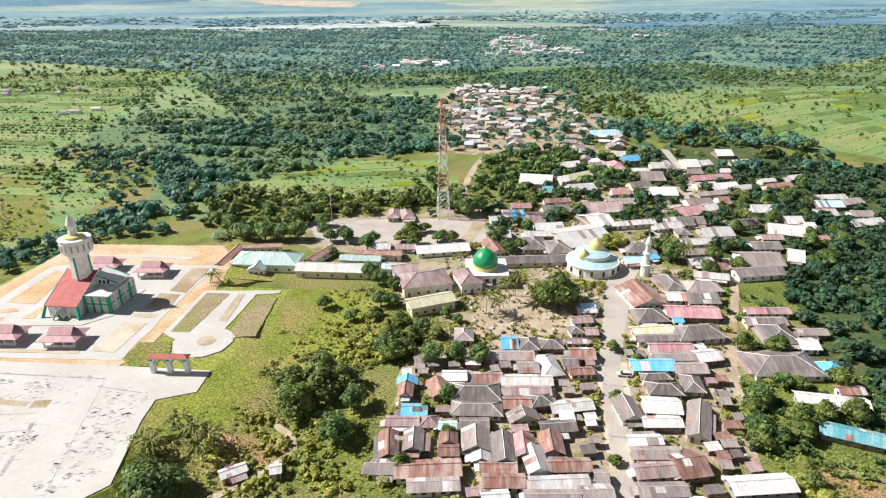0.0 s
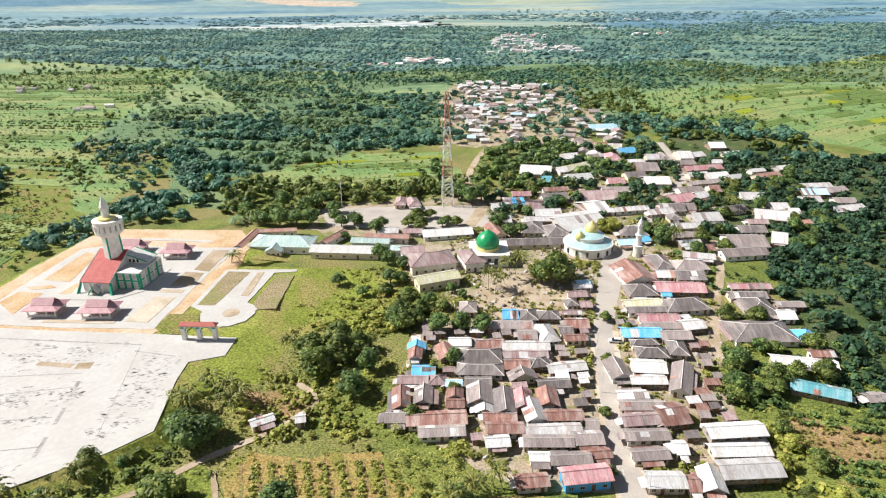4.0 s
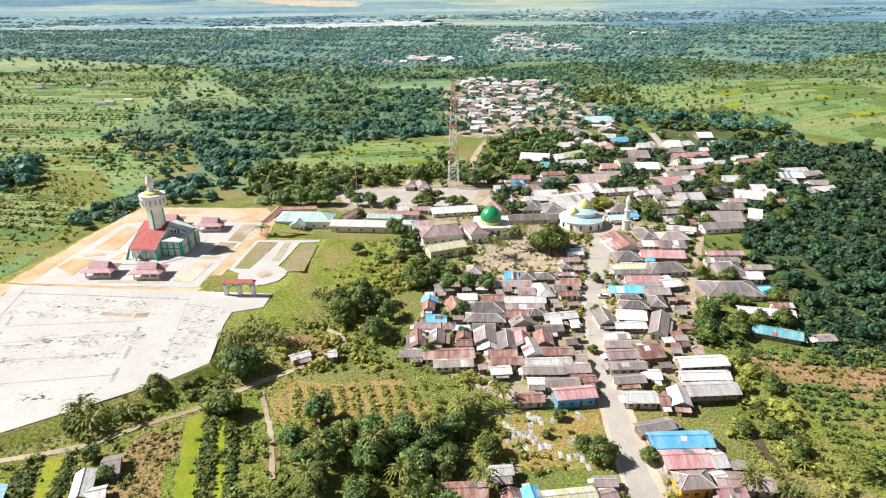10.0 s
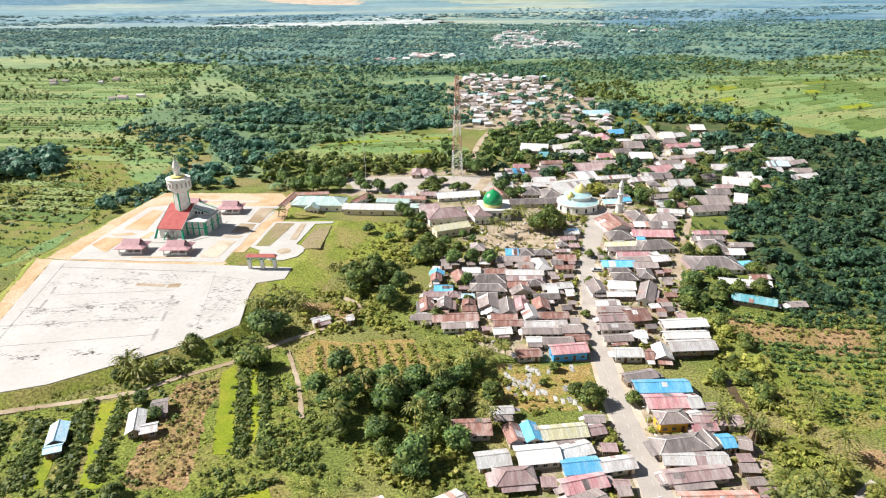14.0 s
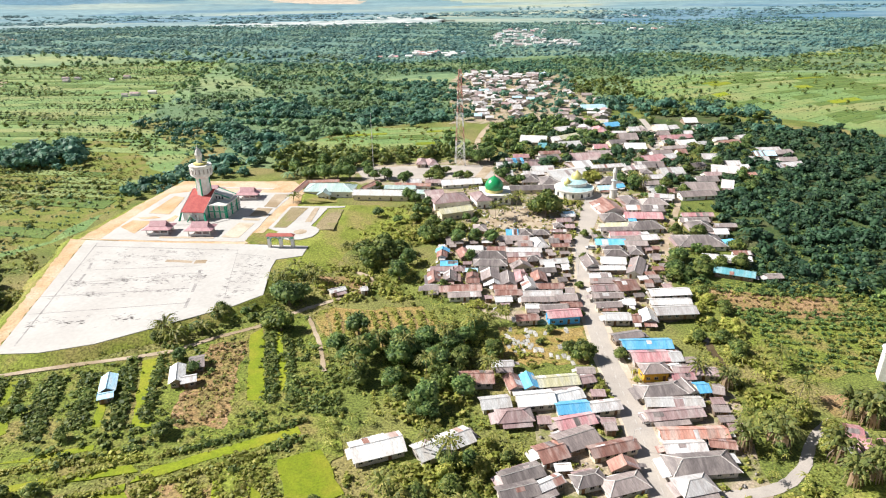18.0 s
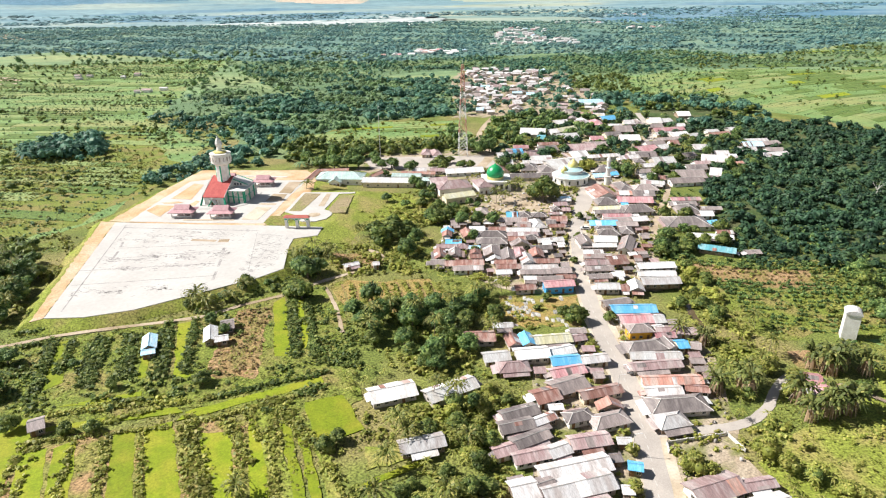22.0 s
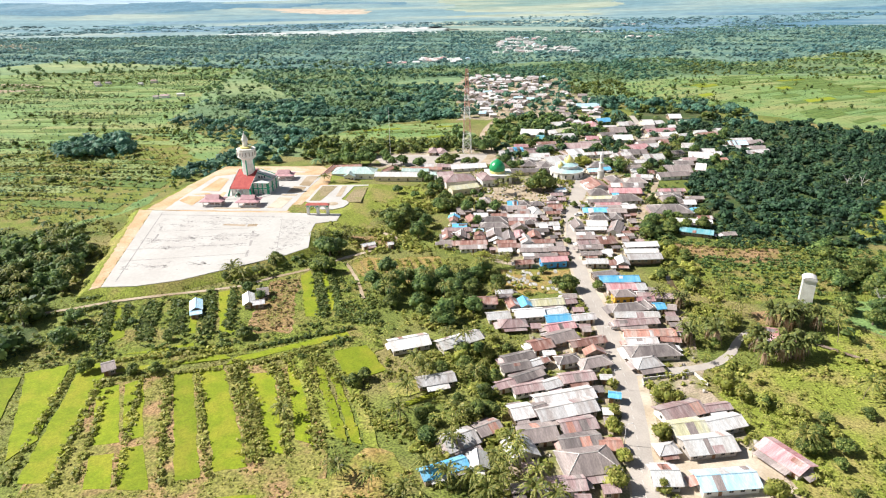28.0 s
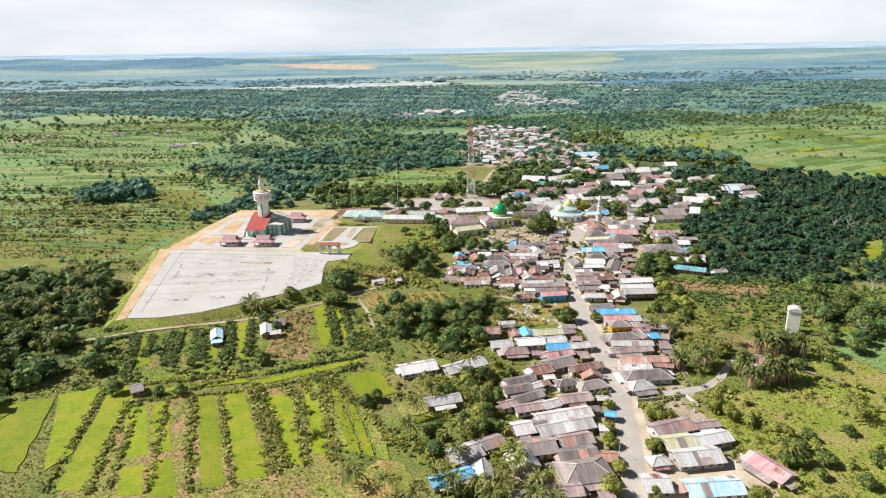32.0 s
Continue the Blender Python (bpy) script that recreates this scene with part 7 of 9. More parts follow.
def sow(poly, spacing, keep, seed, margin=0.0):
    """Points on a jittered grid in an outline, where it is free."""
    g = np.random.default_rng(seed)
    px, py = [p[0] for p in poly], [p[1] for p in poly]
    X, Y = np.meshgrid(np.arange(min(px), max(px), spacing), np.arange(min(py), max(py), spacing))
    x = X.ravel() + g.uniform(-0.5, 0.5, X.size) * spacing
    y = Y.ravel() + g.uniform(-0.5, 0.5, X.size) * spacing
    sel = inside(poly, x, y) & (g.random(X.size) < keep)
    x, y = x[sel], y[sel]
    sel = free(x, y, margin)
    return x[sel], y[sel], g


def wood(name, poly, spacing, keep, rlo, rhi, material, label, seed, low=False, trunk=0.75, category="woods", margin=1.5, flat=0.9, gaps=0.0, blend=None):
    x, y, g = sow(poly, spacing, keep, seed, margin)
    mx, my = sum(p[0] for p in poly) / len(poly), sum(p[1] for p in poly) / len(poly)
    if not low:
        # a ragged border
        k = 1 + 0.10 * np.sin(x * 0.09 + seed) * np.sin(y * 0.08) + 0.05 * g.normal(0, 1, len(x))
        x, y = mx + (x - mx) * k, my + (y - my) * k
        ok = free(x, y, margin)
        x, y = x[ok], y[ok]
    if gaps:
        lanes = np.sin(y * 0.21 + 0.03 * x) + 0.9 * np.sin(x * 0.023 + y * 0.05 + seed) + g.normal(0, 0.35, len(x))
        lanes += 0.8 * np.sin(x * 0.011 - y * 0.008 + seed)
        x, y = x[lanes > gaps], y[lanes > gaps]
    if len(x) == 0:
        return None
    r = (rlo * 0.8 + (rhi * 1.15 - rlo * 0.8) * g.random(len(x)) ** 1.5) * g.uniform(0.85, 1.15, len(x))
    if blend:
        # stands of another kind within the wood
        pick = np.sin(x * 0.045 + seed) + np.sin(y * 0.06 + 0.02 * x + 2 * seed) + g.normal(0, 0.55, len(x)) > (0.35 if low else 0.5)
        if pick.any():
            strew(name, np.stack([x, y, height(x, y)], -1)[pick], r[pick] * 0.9, FAR_CLUMP if low == 2 else FOREST_LOW if low else FOREST, blend, label + ", lighter stands", category, flat, trunk * 0.9, seed + 1)
        x, y, r = x[~pick], y[~pick], r[~pick]
    return strew(name, np.stack([x, y, height(x, y)], -1), r, FAR_CLUMP if low == 2 else FOREST_LOW if low else FOREST, material, label, category, flat, trunk, seed)


# woods in the middle distance
wood("village_trees", CLEARING, 9, 0.35, 1.6, 3.0, L_BELT, "small trees between the houses of the distant hamlet", 36, 2, 0.5, "trees", 0.3)
BUILT.append(CLEARING)
F1 = [(-266, 455), (-262, 560), (-215, 600), (-158, 515), (-86, 665), (4, 620), (-4, 420), (-62, 405), (-130, 335), (-100, 285), (-92, 262), (-149, 300), (-178, 391)]
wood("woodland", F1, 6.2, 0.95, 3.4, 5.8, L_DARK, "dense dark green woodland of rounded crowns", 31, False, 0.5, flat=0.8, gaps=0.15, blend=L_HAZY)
wood("woodland", [(-96, 262), (-60, 288), (-20, 292), (-2, 300), (-6, 322), (-40, 318), (-130, 330), (-112, 280)], 6.5, 0.85, 3.2, 5.2, L_TREE, "trees at the edge of the market square", 32)
wood("woodland", [(-310, 320), (-270, 360), (-237, 296), (-283, 282)], 6.5, 0.98, 4.2, 6.4, L_DARK, "dense dark grove standing in the fields", 33)
wood("woodland", [(-186, 236), (-166, 305), (-142, 285), (-110, 268), (-150, 264), (-166, 225)], 5.6, 0.85, 2.6, 4.6, L_DARK, "belt of trees along the compound's edge", 34)
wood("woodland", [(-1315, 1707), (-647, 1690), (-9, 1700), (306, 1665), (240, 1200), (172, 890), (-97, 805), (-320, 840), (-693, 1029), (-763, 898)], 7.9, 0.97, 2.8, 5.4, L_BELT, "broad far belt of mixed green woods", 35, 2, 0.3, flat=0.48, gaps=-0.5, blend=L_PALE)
wood("woodland", [(146, 346), (232, 385), (330, 330), (340, 250), (260, 150), (190, 108), (158, 112), (124, 136), (112, 165), (128, 215), (150, 250), (172, 290)], 4.7, 0.92, 2.0, 3.9, L_SHADED, "dense woodland behind the village, cloud shade in its colour", 36, False, 0.6, blend=L_HALFSHADE)
wood("village_trees", [(50, 232), (70, 236), (128, 225), (165, 225), (215, 330), (240, 384), (160, 376), (104, 420), (60, 418), (30, 300), (-20, 292), (30, 262)], 4.8, 0.62, 2.0, 4.0, L_HALFSHADE, "trees crowded between the upper village houses", 64, margin=0.2, category="trees")
wood("village_trees", [(-10, 165), (70, 130), (110, 200), (120, 250), (60, 232), (48, 165), (10, 160)], 6.5, 0.3, 1.2, 2.4, L_GROVE, "small trees between the village houses", 65, margin=0.1, category="trees")
wood("woodland", [(107, 509), (176, 502), (256, 442), (240, 370), (190, 352), (160, 372), (102, 424)], 6.6, 0.95, 3.6, 6, L_DARK, "dark trees between hamlet and paddies", 37, gaps=-0.6, blend=L_TREE)
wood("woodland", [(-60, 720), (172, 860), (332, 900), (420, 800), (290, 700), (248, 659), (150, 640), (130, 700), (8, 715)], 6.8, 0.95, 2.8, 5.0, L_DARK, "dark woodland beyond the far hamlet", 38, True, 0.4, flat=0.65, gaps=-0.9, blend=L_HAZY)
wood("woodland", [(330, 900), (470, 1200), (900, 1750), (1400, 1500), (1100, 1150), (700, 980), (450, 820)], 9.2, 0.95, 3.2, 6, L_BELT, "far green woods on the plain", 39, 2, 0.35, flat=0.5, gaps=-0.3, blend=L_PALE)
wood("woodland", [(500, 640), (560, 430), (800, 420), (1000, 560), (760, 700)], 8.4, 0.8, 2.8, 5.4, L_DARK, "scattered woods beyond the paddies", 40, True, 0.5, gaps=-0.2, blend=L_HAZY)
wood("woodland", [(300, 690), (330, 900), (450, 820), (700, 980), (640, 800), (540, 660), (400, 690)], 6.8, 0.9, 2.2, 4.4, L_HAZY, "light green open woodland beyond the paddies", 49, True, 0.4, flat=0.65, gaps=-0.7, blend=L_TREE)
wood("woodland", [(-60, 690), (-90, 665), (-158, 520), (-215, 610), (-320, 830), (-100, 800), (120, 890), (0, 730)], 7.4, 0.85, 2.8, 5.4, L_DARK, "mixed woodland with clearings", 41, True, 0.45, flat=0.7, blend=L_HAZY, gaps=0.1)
wood("woodland", [(-239, 132), (-190, 140), (-162, 72), (-150, 40), (-152, 5), (-210, -10), (-300, 60)], 5.6, 0.85, 2.8, 5, L_GROVE, "dense green trees beside the farm path", 42, gaps=-0.4, blend=L_TREE)
wood("woodland", [(-1500, 1720), (-700, 1960), (-660, 1740), (-300, 1840), (60, 2020), (420, 1780), (900, 1780), (1700, 2300), (-2200, 2250), (-2400, 2000)], 19, 0.9, 7, 13, L_FAR, "endless far forest, haze blue in its leaves", 43, 2, 0.1, flat=0.3, gaps=0.15)
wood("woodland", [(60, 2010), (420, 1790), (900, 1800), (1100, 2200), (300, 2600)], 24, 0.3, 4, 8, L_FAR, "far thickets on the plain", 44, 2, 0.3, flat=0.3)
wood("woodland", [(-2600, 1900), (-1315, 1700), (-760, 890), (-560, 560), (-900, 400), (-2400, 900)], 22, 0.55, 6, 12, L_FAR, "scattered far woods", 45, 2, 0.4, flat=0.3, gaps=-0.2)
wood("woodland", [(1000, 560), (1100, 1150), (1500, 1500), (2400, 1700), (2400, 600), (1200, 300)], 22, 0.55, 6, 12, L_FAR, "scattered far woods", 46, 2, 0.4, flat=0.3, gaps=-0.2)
wood("woodland", [(-6, 415), (-4, 335), (14, 330), (24, 400), (60, 418), (104, 420), (150, 400), (140, 345), (100, 335), (60, 310), (20, 310), (0, 300), (-10, 330)], 5.6, 0.8, 2.6, 4.6, L_GROVE, "trees between the houses of the hamlet", 47)
wood("woodland", [(0, 420), (100, 420), (140, 690), (6, 710)], 7, 0.6, 2.2, 4.4, L_DARK, "trees among the houses of the far hamlet", 48, margin=0.5)

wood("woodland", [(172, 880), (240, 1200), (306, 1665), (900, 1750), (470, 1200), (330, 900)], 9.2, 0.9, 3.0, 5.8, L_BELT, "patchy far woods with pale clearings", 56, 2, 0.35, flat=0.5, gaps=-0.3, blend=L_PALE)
wood("woodland", [(-285, 560), (-266, 455), (-178, 391), (-149, 300), (-165, 262), (-182, 330), (-262, 420)], 7, 0.6, 2.2, 4.4, L_DARK, "loose trees at the woodland's edge", 57)
wood("woodland", [(110, 520), (175, 514), (199, 640), (135, 640)], 6.5, 0.75, 2.0, 4.2, L_TREE, "loose trees beside the far hamlet", 58)
wood("woodland", [(-860, 900), (-700, 810), (-330, 880), (-320, 840), (-600, 760), (-900, 800)], 16, 0.3, 3, 6, L_HAZY, "loose trees along the far fields", 59, True)

wood("woodland", [(-420, 860), (-320, 840), (-205, 620), (-225, 600), (-285, 560), (-330, 700)], 11, 0.45, 3, 5.6, L_HAZY, "young trees on the fallow corner", 60, True, gaps=-0.5)
wood("woodland", [(-760, 905), (-690, 815), (-420, 870), (-330, 880), (-100, 805), (-90, 880), (-320, 960), (-640, 1000)], 14, 0.35, 3, 6, L_HAZY, "loose trees along the far fields", 63, True, 0.5, gaps=-0.5)

wood("woodland", [(176, 516), (199, 640), (300, 684), (310, 640), (268, 590), (250, 520), (256, 450), (240, 440)], 6, 0.5, 0.9, 2.4, L_HAZY, "low bright scrub between the woods and the paddies", 67, True, 0.5)

wood("scrub", [(-60, 690), (-90, 665), (-158, 520), (-215, 610), (-320, 830), (-100, 800), (120, 890), (0, 730)], 6.5, 0.6, 0.8, 2.0, L_HAZY, "low bright scrub between the woods", 68, 2, 0.5, "shrubs")
wood("scrub", [(-178, 330), (-262, 420), (-285, 560), (-215, 600), (-158, 515), (-86, 660), (4, 620), (-4, 420), (-62, 405), (-130, 335)], 5.6, 0.6, 0.8, 2.0, L_HAZY, "low bright scrub between the woods", 69, 2, 0.5, "shrubs")
wood("scrub", [(-700, 810), (-330, 880), (-285, 560), (-262, 420), (-178, 330), (-165, 262), (-182, 170), (-205, 140), (-330, 230)], 8, 0.55, 0.6, 1.5, L_HAZY, "scattered bushes on the farmland", 70, 2, 0.5, "shrubs")

# shrubs in rows across the farmland
g = np.random.default_rng(5)
rows_x, rows_y = [], []
for poly, step, gap, tilt in (([(-700, 810), (-330, 880), (-285, 560), (-262, 420), (-178, 330), (-165, 262), (-182, 170), (-205, 140), (-330, 230)], 9, 2.0, -0.10),
                              ([(199, 640), (355, 690), (560, 640), (520, 420), (326, 330), (250, 425), (175, 514)], 15, 3.0, 0.55),
                              ([(-130, 330), (-30, 318), (6, 330), (4, 400), (-60, 400)], 8, 4, 0.1)):
    lo, hi = min(p[1] - tilt * p[0] for p in poly) - 10, max(p[1] - tilt * p[0] for p in poly) + 10
    for y0 in np.arange(lo, hi, step):
        xs = np.arange(min(p[0] for p in poly), max(p[0] for p in poly), gap)
        ys = y0 + tilt * xs + (2 + 16 * abs(tilt)) * np.sin(xs * 0.02 + y0 * 0.004) + g.normal(0, 0.5, len(xs))
        sel = inside(poly, xs, ys) & (g.random(len(xs)) < 0.72) & (np.sin(xs * 0.017 + y0 * 0.03) > -0.55)
        rows_x.append(xs[sel] + g.normal(0, 0.9, sel.sum()))
        rows_y.append(ys[sel])
rx, ry = np.concatenate(rows_x), np.concatenate(rows_y)
strew("shrub_rows", np.stack([rx, ry, 0 * rx], -1), g.uniform(0.4, 0.9, len(rx)), FAR_CLUMP, L_HAZY, "rows of low green shrubs across the farmland", "shrubs", 0.8, 0.45, 6)
hedge = (np.sin(rx * 0.03 + ry * 0.11) + np.sin(ry * 0.047 - rx * 0.012) > 0.25) & (rx < 0)
strew("hedge_rows", np.stack([rx + 0.7, ry + 0.6, 0 * rx], -1)[hedge], g.uniform(0.6, 1.6, hedge.sum()), FAR_CLUMP, L_TREE, "dark hedges along the banks of the farmland", "hedge", 0.8, 0.45, 7)
# slanting rows of crop shrubs beside the paved square
dx, dy = [], []
for k in np.arange(-520, -20, 5.2):
    s = np.arange(0, 420, 1.3)
    xs = k + 0.70 * s
    ys = 120 + 0.71 * s + 2 * np.sin(s * 0.05) + g.normal(0, 0.3, len(s))
    sel = inside([(-400, 200), (-330, 310), (-245, 330), (-195, 285), (-182, 198), (-178, 174), (-232, 160), (-330, 160)], xs, ys) & (g.random(len(s)) < 0.62) & (np.sin(xs * 0.04) + np.sin(ys * 0.05 + 1) > -1.1)
    dx.append(xs[sel])
    dy.append(ys[sel])
dx, dy = np.concatenate(dx), np.concatenate(dy)
strew("crop_rows", np.stack([dx, dy, 0 * dx], -1), g.uniform(0.5, 1.05, len(dx)), BUSH, L_SHRUB, "slanting rows of green crop shrubs", "shrubs", 0.7, 0.4, 14)
for poly, sp, keep, lo, hi, m, seed in (([(-700, 810), (-330, 880), (-285, 560), (-262, 420), (-178, 330), (-165, 262), (-182, 170), (-205, 140), (-330, 230)], 8, 0.5, 1.2, 3.4, L_TREE, 51),
                                        ([(-900, 400), (-560, 560), (-700, 810), (-330, 230), (-420, 160)], 10, 0.5, 2, 4.6, L_DARK, 52),
                                        ([(199, 640), (355, 690), (560, 640), (520, 420), (326, 330), (250, 425), (175, 514)], 7, 0.4, 0.9, 3.0, L_TREE, 53),
                                        ([(-420, 160), (-205, 140), (-240, 60), (-420, 40)], 9, 0.5, 1.6, 3.4, L_TREE, 54),
                                        ([(340, 250), (330, 330), (520, 420), (760, 300), (500, 100), (260, 120)], 5.8, 0.92, 2.6, 4.8, L_SHADED, 55)):
    wood("scattered_trees", poly, sp, keep, lo, hi, m, "small groups of trees in the farmland", seed, seed != 54, gaps=-9 if seed > 53 else 0.95)


def thicket(poly, spacing, keep, lo, hi, material, seed, label, margin=0.0):
    x, y, gg = sow(poly, spacing, keep, seed, margin)
    lump = np.sin(x * 0.13 + seed) + np.sin(y * 0.17 + 2 * seed) + np.sin((x + y) * 0.31)
    sel = lump + gg.normal(0, 0.45, len(x)) > -0.35
    x, y, lump = x[sel], y[sel], lump[sel]
    if len(x):
        strew("thicket", np.stack([x, y, 0 * x], -1), gg.uniform(lo, hi, len(x)) * np.clip(0.85 + 0.32 * lump, 0.6, 1.6), BUSH, material, label, "thicket", 0.75, 0.4, seed)


thicket([(-80, 29.5), (-46, 43), (-40, 52), (-84, 41)], 1.9, 0.75, 0.6, 1.5, L_TREE, 84, "dense leafy bank above the rice strips")
thicket([(-62, 25), (-46, 35), (-36, 34), (-30, 20), (-34, 8), (-40, 6), (-52, 21)], 2.0, 0.7, 0.6, 1.6, L_TREE, 85, "dense bushes round a small field")
thicket([(-60, 101), (-47, 88), (-40, 60), (-36, 44), (-50, 42), (-58, 56)], 1.8, 0.9, 0.7, 1.5, L_TREE, 87, "close green shrubs beside the crop strips")
thicket([(-151, 60), (-138, 62), (-122, 30), (-118, 24), (-134, 20), (-146, 36)], 1.9, 0.7, 0.5, 1.3, L_TREE, 88, "leafy shrubs at the end of the crop strips")
thicket([(-54, -38), (-24, -38), (-26, -10), (-38, 4), (-48, -10)], 2.0, 0.45, 0.4, 1.2, L_LIGHT, 86, "low bushes on the fallow plots")
thicket([(112, 112), (124, 108), (190, 106), (250, 150), (245, 250), (190, 290), (150, 250), (128, 215), (112, 165)], 3.1, 0.8, 0.9, 2.3, L_HALFSHADE, 82, "dense scrub below the eastern woods, shade in its colour")
thicket([(110, 108), (150, 104), (210, 120), (215, 200), (150, 215), (118, 165)], 4.2, 0.5, 0.9, 2.4, L_GROVE, 83, "green bushes in the eastern scrub")
thicket([(-60, 160), (-20, 172), (-10, 200), (-18, 212), (-40, 212), (-72, 150)], 2.4, 0.66, 0.6, 1.7, L_LIGHT, 61, "low bright bushes in the meadow")
thicket([(-64, 130), (-20, 128), (-14, 168), (6, 178), (-10, 190), (-30, 176), (-60, 158)], 2.6, 0.80, 0.9, 2.1, L_LIGHT, 62, "dense bushes beside the village")
thicket([(-60, 130), (-14, 128), (2, 98), (-12, 103), (-36, 107), (-58, 104)], 2.2, 0.83, 0.7, 1.8, L_LIGHT, 63, "tangled bushes and young trees")
thicket([(0, 96), (12, 66), (-10, 36), (-30, 46), (-46, 76), (-16, 78), (-7, 91)], 2.2, 0.83, 0.7, 1.8, L_LIGHT, 60, "tangled bushes and young trees")
thicket([(-46, 46), (-32, 46), (-32, 62), (-46, 62)], 1.9, 0.8, 0.5, 1.4, L_TREE, 59, "leafy shrubs beside the crop strips")
thicket([(-100, 80), (-60, 104), (-46, 84), (-44, 52), (-60, 40), (-84, 30), (-120, 22), (-152, 14), (-150, 60), (-124, 66)], 2.1, 0.5, 0.6, 1.5, L_TREE, 64, "rows of leafy crop shrubs", 0.0)
thicket([(-40, 48), (10, 40), (8, 10), (0, -40), (-20, -40), (-32, -14), (-40, 8), (-34, 32)], 2.2, 0.83, 0.7, 1.9, L_LIGHT, 65, "dense bushes beside the rice strips")
thicket([(66, 96), (84, 116), (86, 62), (80, 46), (62, 44), (64, 78), (72, 90)], 2.4, 0.92, 0.9, 2.2, L_LIGHT, 66, "bright overgrown bushes behind the houses")
thicket([(84, 118), (140, 112), (150, 60), (112, 62), (84, 60)], 2.4, 0.45, 0.6, 1.4, L_SHRUB, 67, "low plantation bushes")
thicket([(84, 116), (124, 110), (170, 128), (120, 142), (100, 170), (84, 160), (80, 130)], 2.8, 0.90, 0.9, 2.2, L_HALFSHADE, 68, "undergrowth below the woods, shade in its colour")
thicket([(58, 12), (80, 24), (115, 26), (125, -50), (64, -50), (62, 0)], 2.6, 0.36, 0.6, 1.9, L_LIGHT, 69, "bushes and rank grass beside the side road")
thicket([(4, 92), (36, 90), (36, 66), (2, 66)], 2.2, 0.6, 0.4, 1.4, L_LIGHT, 70, "small bushes among the graves")
thicket([(10, 186), (46, 206), (50, 176), (10, 176)], 3.4, 0.34, 0.5, 1.5, L_SHRUB, 71, "bushes on the dry open ground")
thicket([(70, 120), (100, 200), (130, 260), (112, 170), (90, 120)], 2.8, 0.69, 0.9, 2.2, L_GROVE, 72, "bushes along the sandy lane")
thicket([(-172, 172), (-152, 72), (-160, 68), (-200, 130), (-190, 170)], 2.6, 0.80, 0.7, 1.8, L_SHRUB, 73, "shrubs along the edge of the paved square")
thicket([(-100, 92), (-84, 104), (-74, 116), (-72, 148), (-58, 140), (-62, 104), (-90, 84), (-120, 74)], 2.4, 0.80, 0.7, 1.9, L_TREE, 74, "bushes along the edge of the paved square")
thicket([(-300, 60), (-150, 60), (-150, -60), (-300, -60)], 3.4, 0.57, 0.7, 1.8, L_SHRUB, 75, "bushes beyond the rice strips")
thicket([(150, 130), (112, 60), (120, -40), (260, -40), (260, 140)], 3.6, 0.55, 0.8, 2.4, L_GROVE, 76, "bushes on the eastern meadow")
thicket([(-14, 168), (-14, 110), (22, 92), (74, 95), (98, 205), (128, 270), (150, 330), (40, 300), (0, 240), (4, 185)], 1.9, 0.75, 0.5, 1.4, L_LIGHT, 77, "bushes in the yards between houses", -0.1)
thicket([(14, 50), (46, 82), (68, 52), (60, 10), (66, -40), (-4, -44), (10, 26)], 1.8, 0.75, 0.5, 1.5, L_LIGHT, 78, "bushes in the yards between houses", -0.1)
thicket([(-420, 230), (-180, 170), (-160, 262), (-178, 330), (-300, 420)], 5, 0.4, 0.7, 1.7, L_SHRUB, 79, "scattered bushes in the farmland")
thicket([(-30, 290), (-100, 262), (-130, 335), (-60, 400), (0, 400)], 4.5, 0.5, 0.8, 1.9, L_SHRUB, 80, "bushes round the tower field")
thicket([(126, 270), (150, 330), (104, 420), (60, 418), (0, 330), (40, 300)], 4, 0.5, 0.8, 1.9, L_SHRUB, 81, "bushes between the hamlets")
# weedy rows between the furrows of the dry scrub
sx, sy = [], []
for k in range(9):
    n = 95
    f = g.random(n)
    sx.append(-47 + k * 4.1 + 4.4 * f + g.normal(0, 0.55, n))
    sy.append(101 - 20 * f + g.normal(0, 0.3, n))
sx, sy = np.concatenate(sx), np.concatenate(sy)
ok = free(sx, sy)
strew("scrub_rows", np.stack([sx, sy, 0 * sx], -1)[ok], g.uniform(0.35, 0.95, ok.sum()), BUSH + TUFT, L_LIGHT, "weedy rows of bright shrubs in the dry scrub", "shrubs", 0.75, 0.4, 17)
# rank grass and seedlings over all open ground near the path
for poly, sp, keep, m, seed in (([(-160, 70), (-76, 118), (-70, 150), (-20, 172), (-14, 128), (10, 66), (14, 50), (6, -44), (-160, -44)], 1.1, 0.72, L_LIGHT, 301),
                                ([(-70, 150), (-60, 212), (-18, 212), (4, 185), (-12, 168)], 1.15, 0.75, L_LIGHT, 302),
                                ([(62, -44), (60, 40), (66, 78), (74, 95), (84, 160), (112, 170), (150, 130), (150, -50)], 1.15, 0.5, L_LIGHT, 303),
                                ([(4, 185), (46, 206), (52, 176), (10, 170)], 1.6, 0.35, L_DRY, 304),
                                ([(-172, 172), (-152, 72), (-200, 60), (-260, 130), (-190, 200)], 2.0, 0.5, L_SHRUB, 305)):
    x, y, gg = sow(poly, sp, keep, seed)
    sel = (np.sin(x * 0.09 + 1) + np.sin(y * 0.11) + np.sin((x - y) * 0.23)) + gg.normal(0, 0.8, len(x)) > -0.5
    x, y = x[sel], y[sel]
    strew("rank_grass", np.stack([x, y, 0 * x], -1), gg.uniform(0.3, 0.7, len(x)), TUFT, m, "rank grass and seedlings on open ground", "grass", 0.8, 0.45, seed)
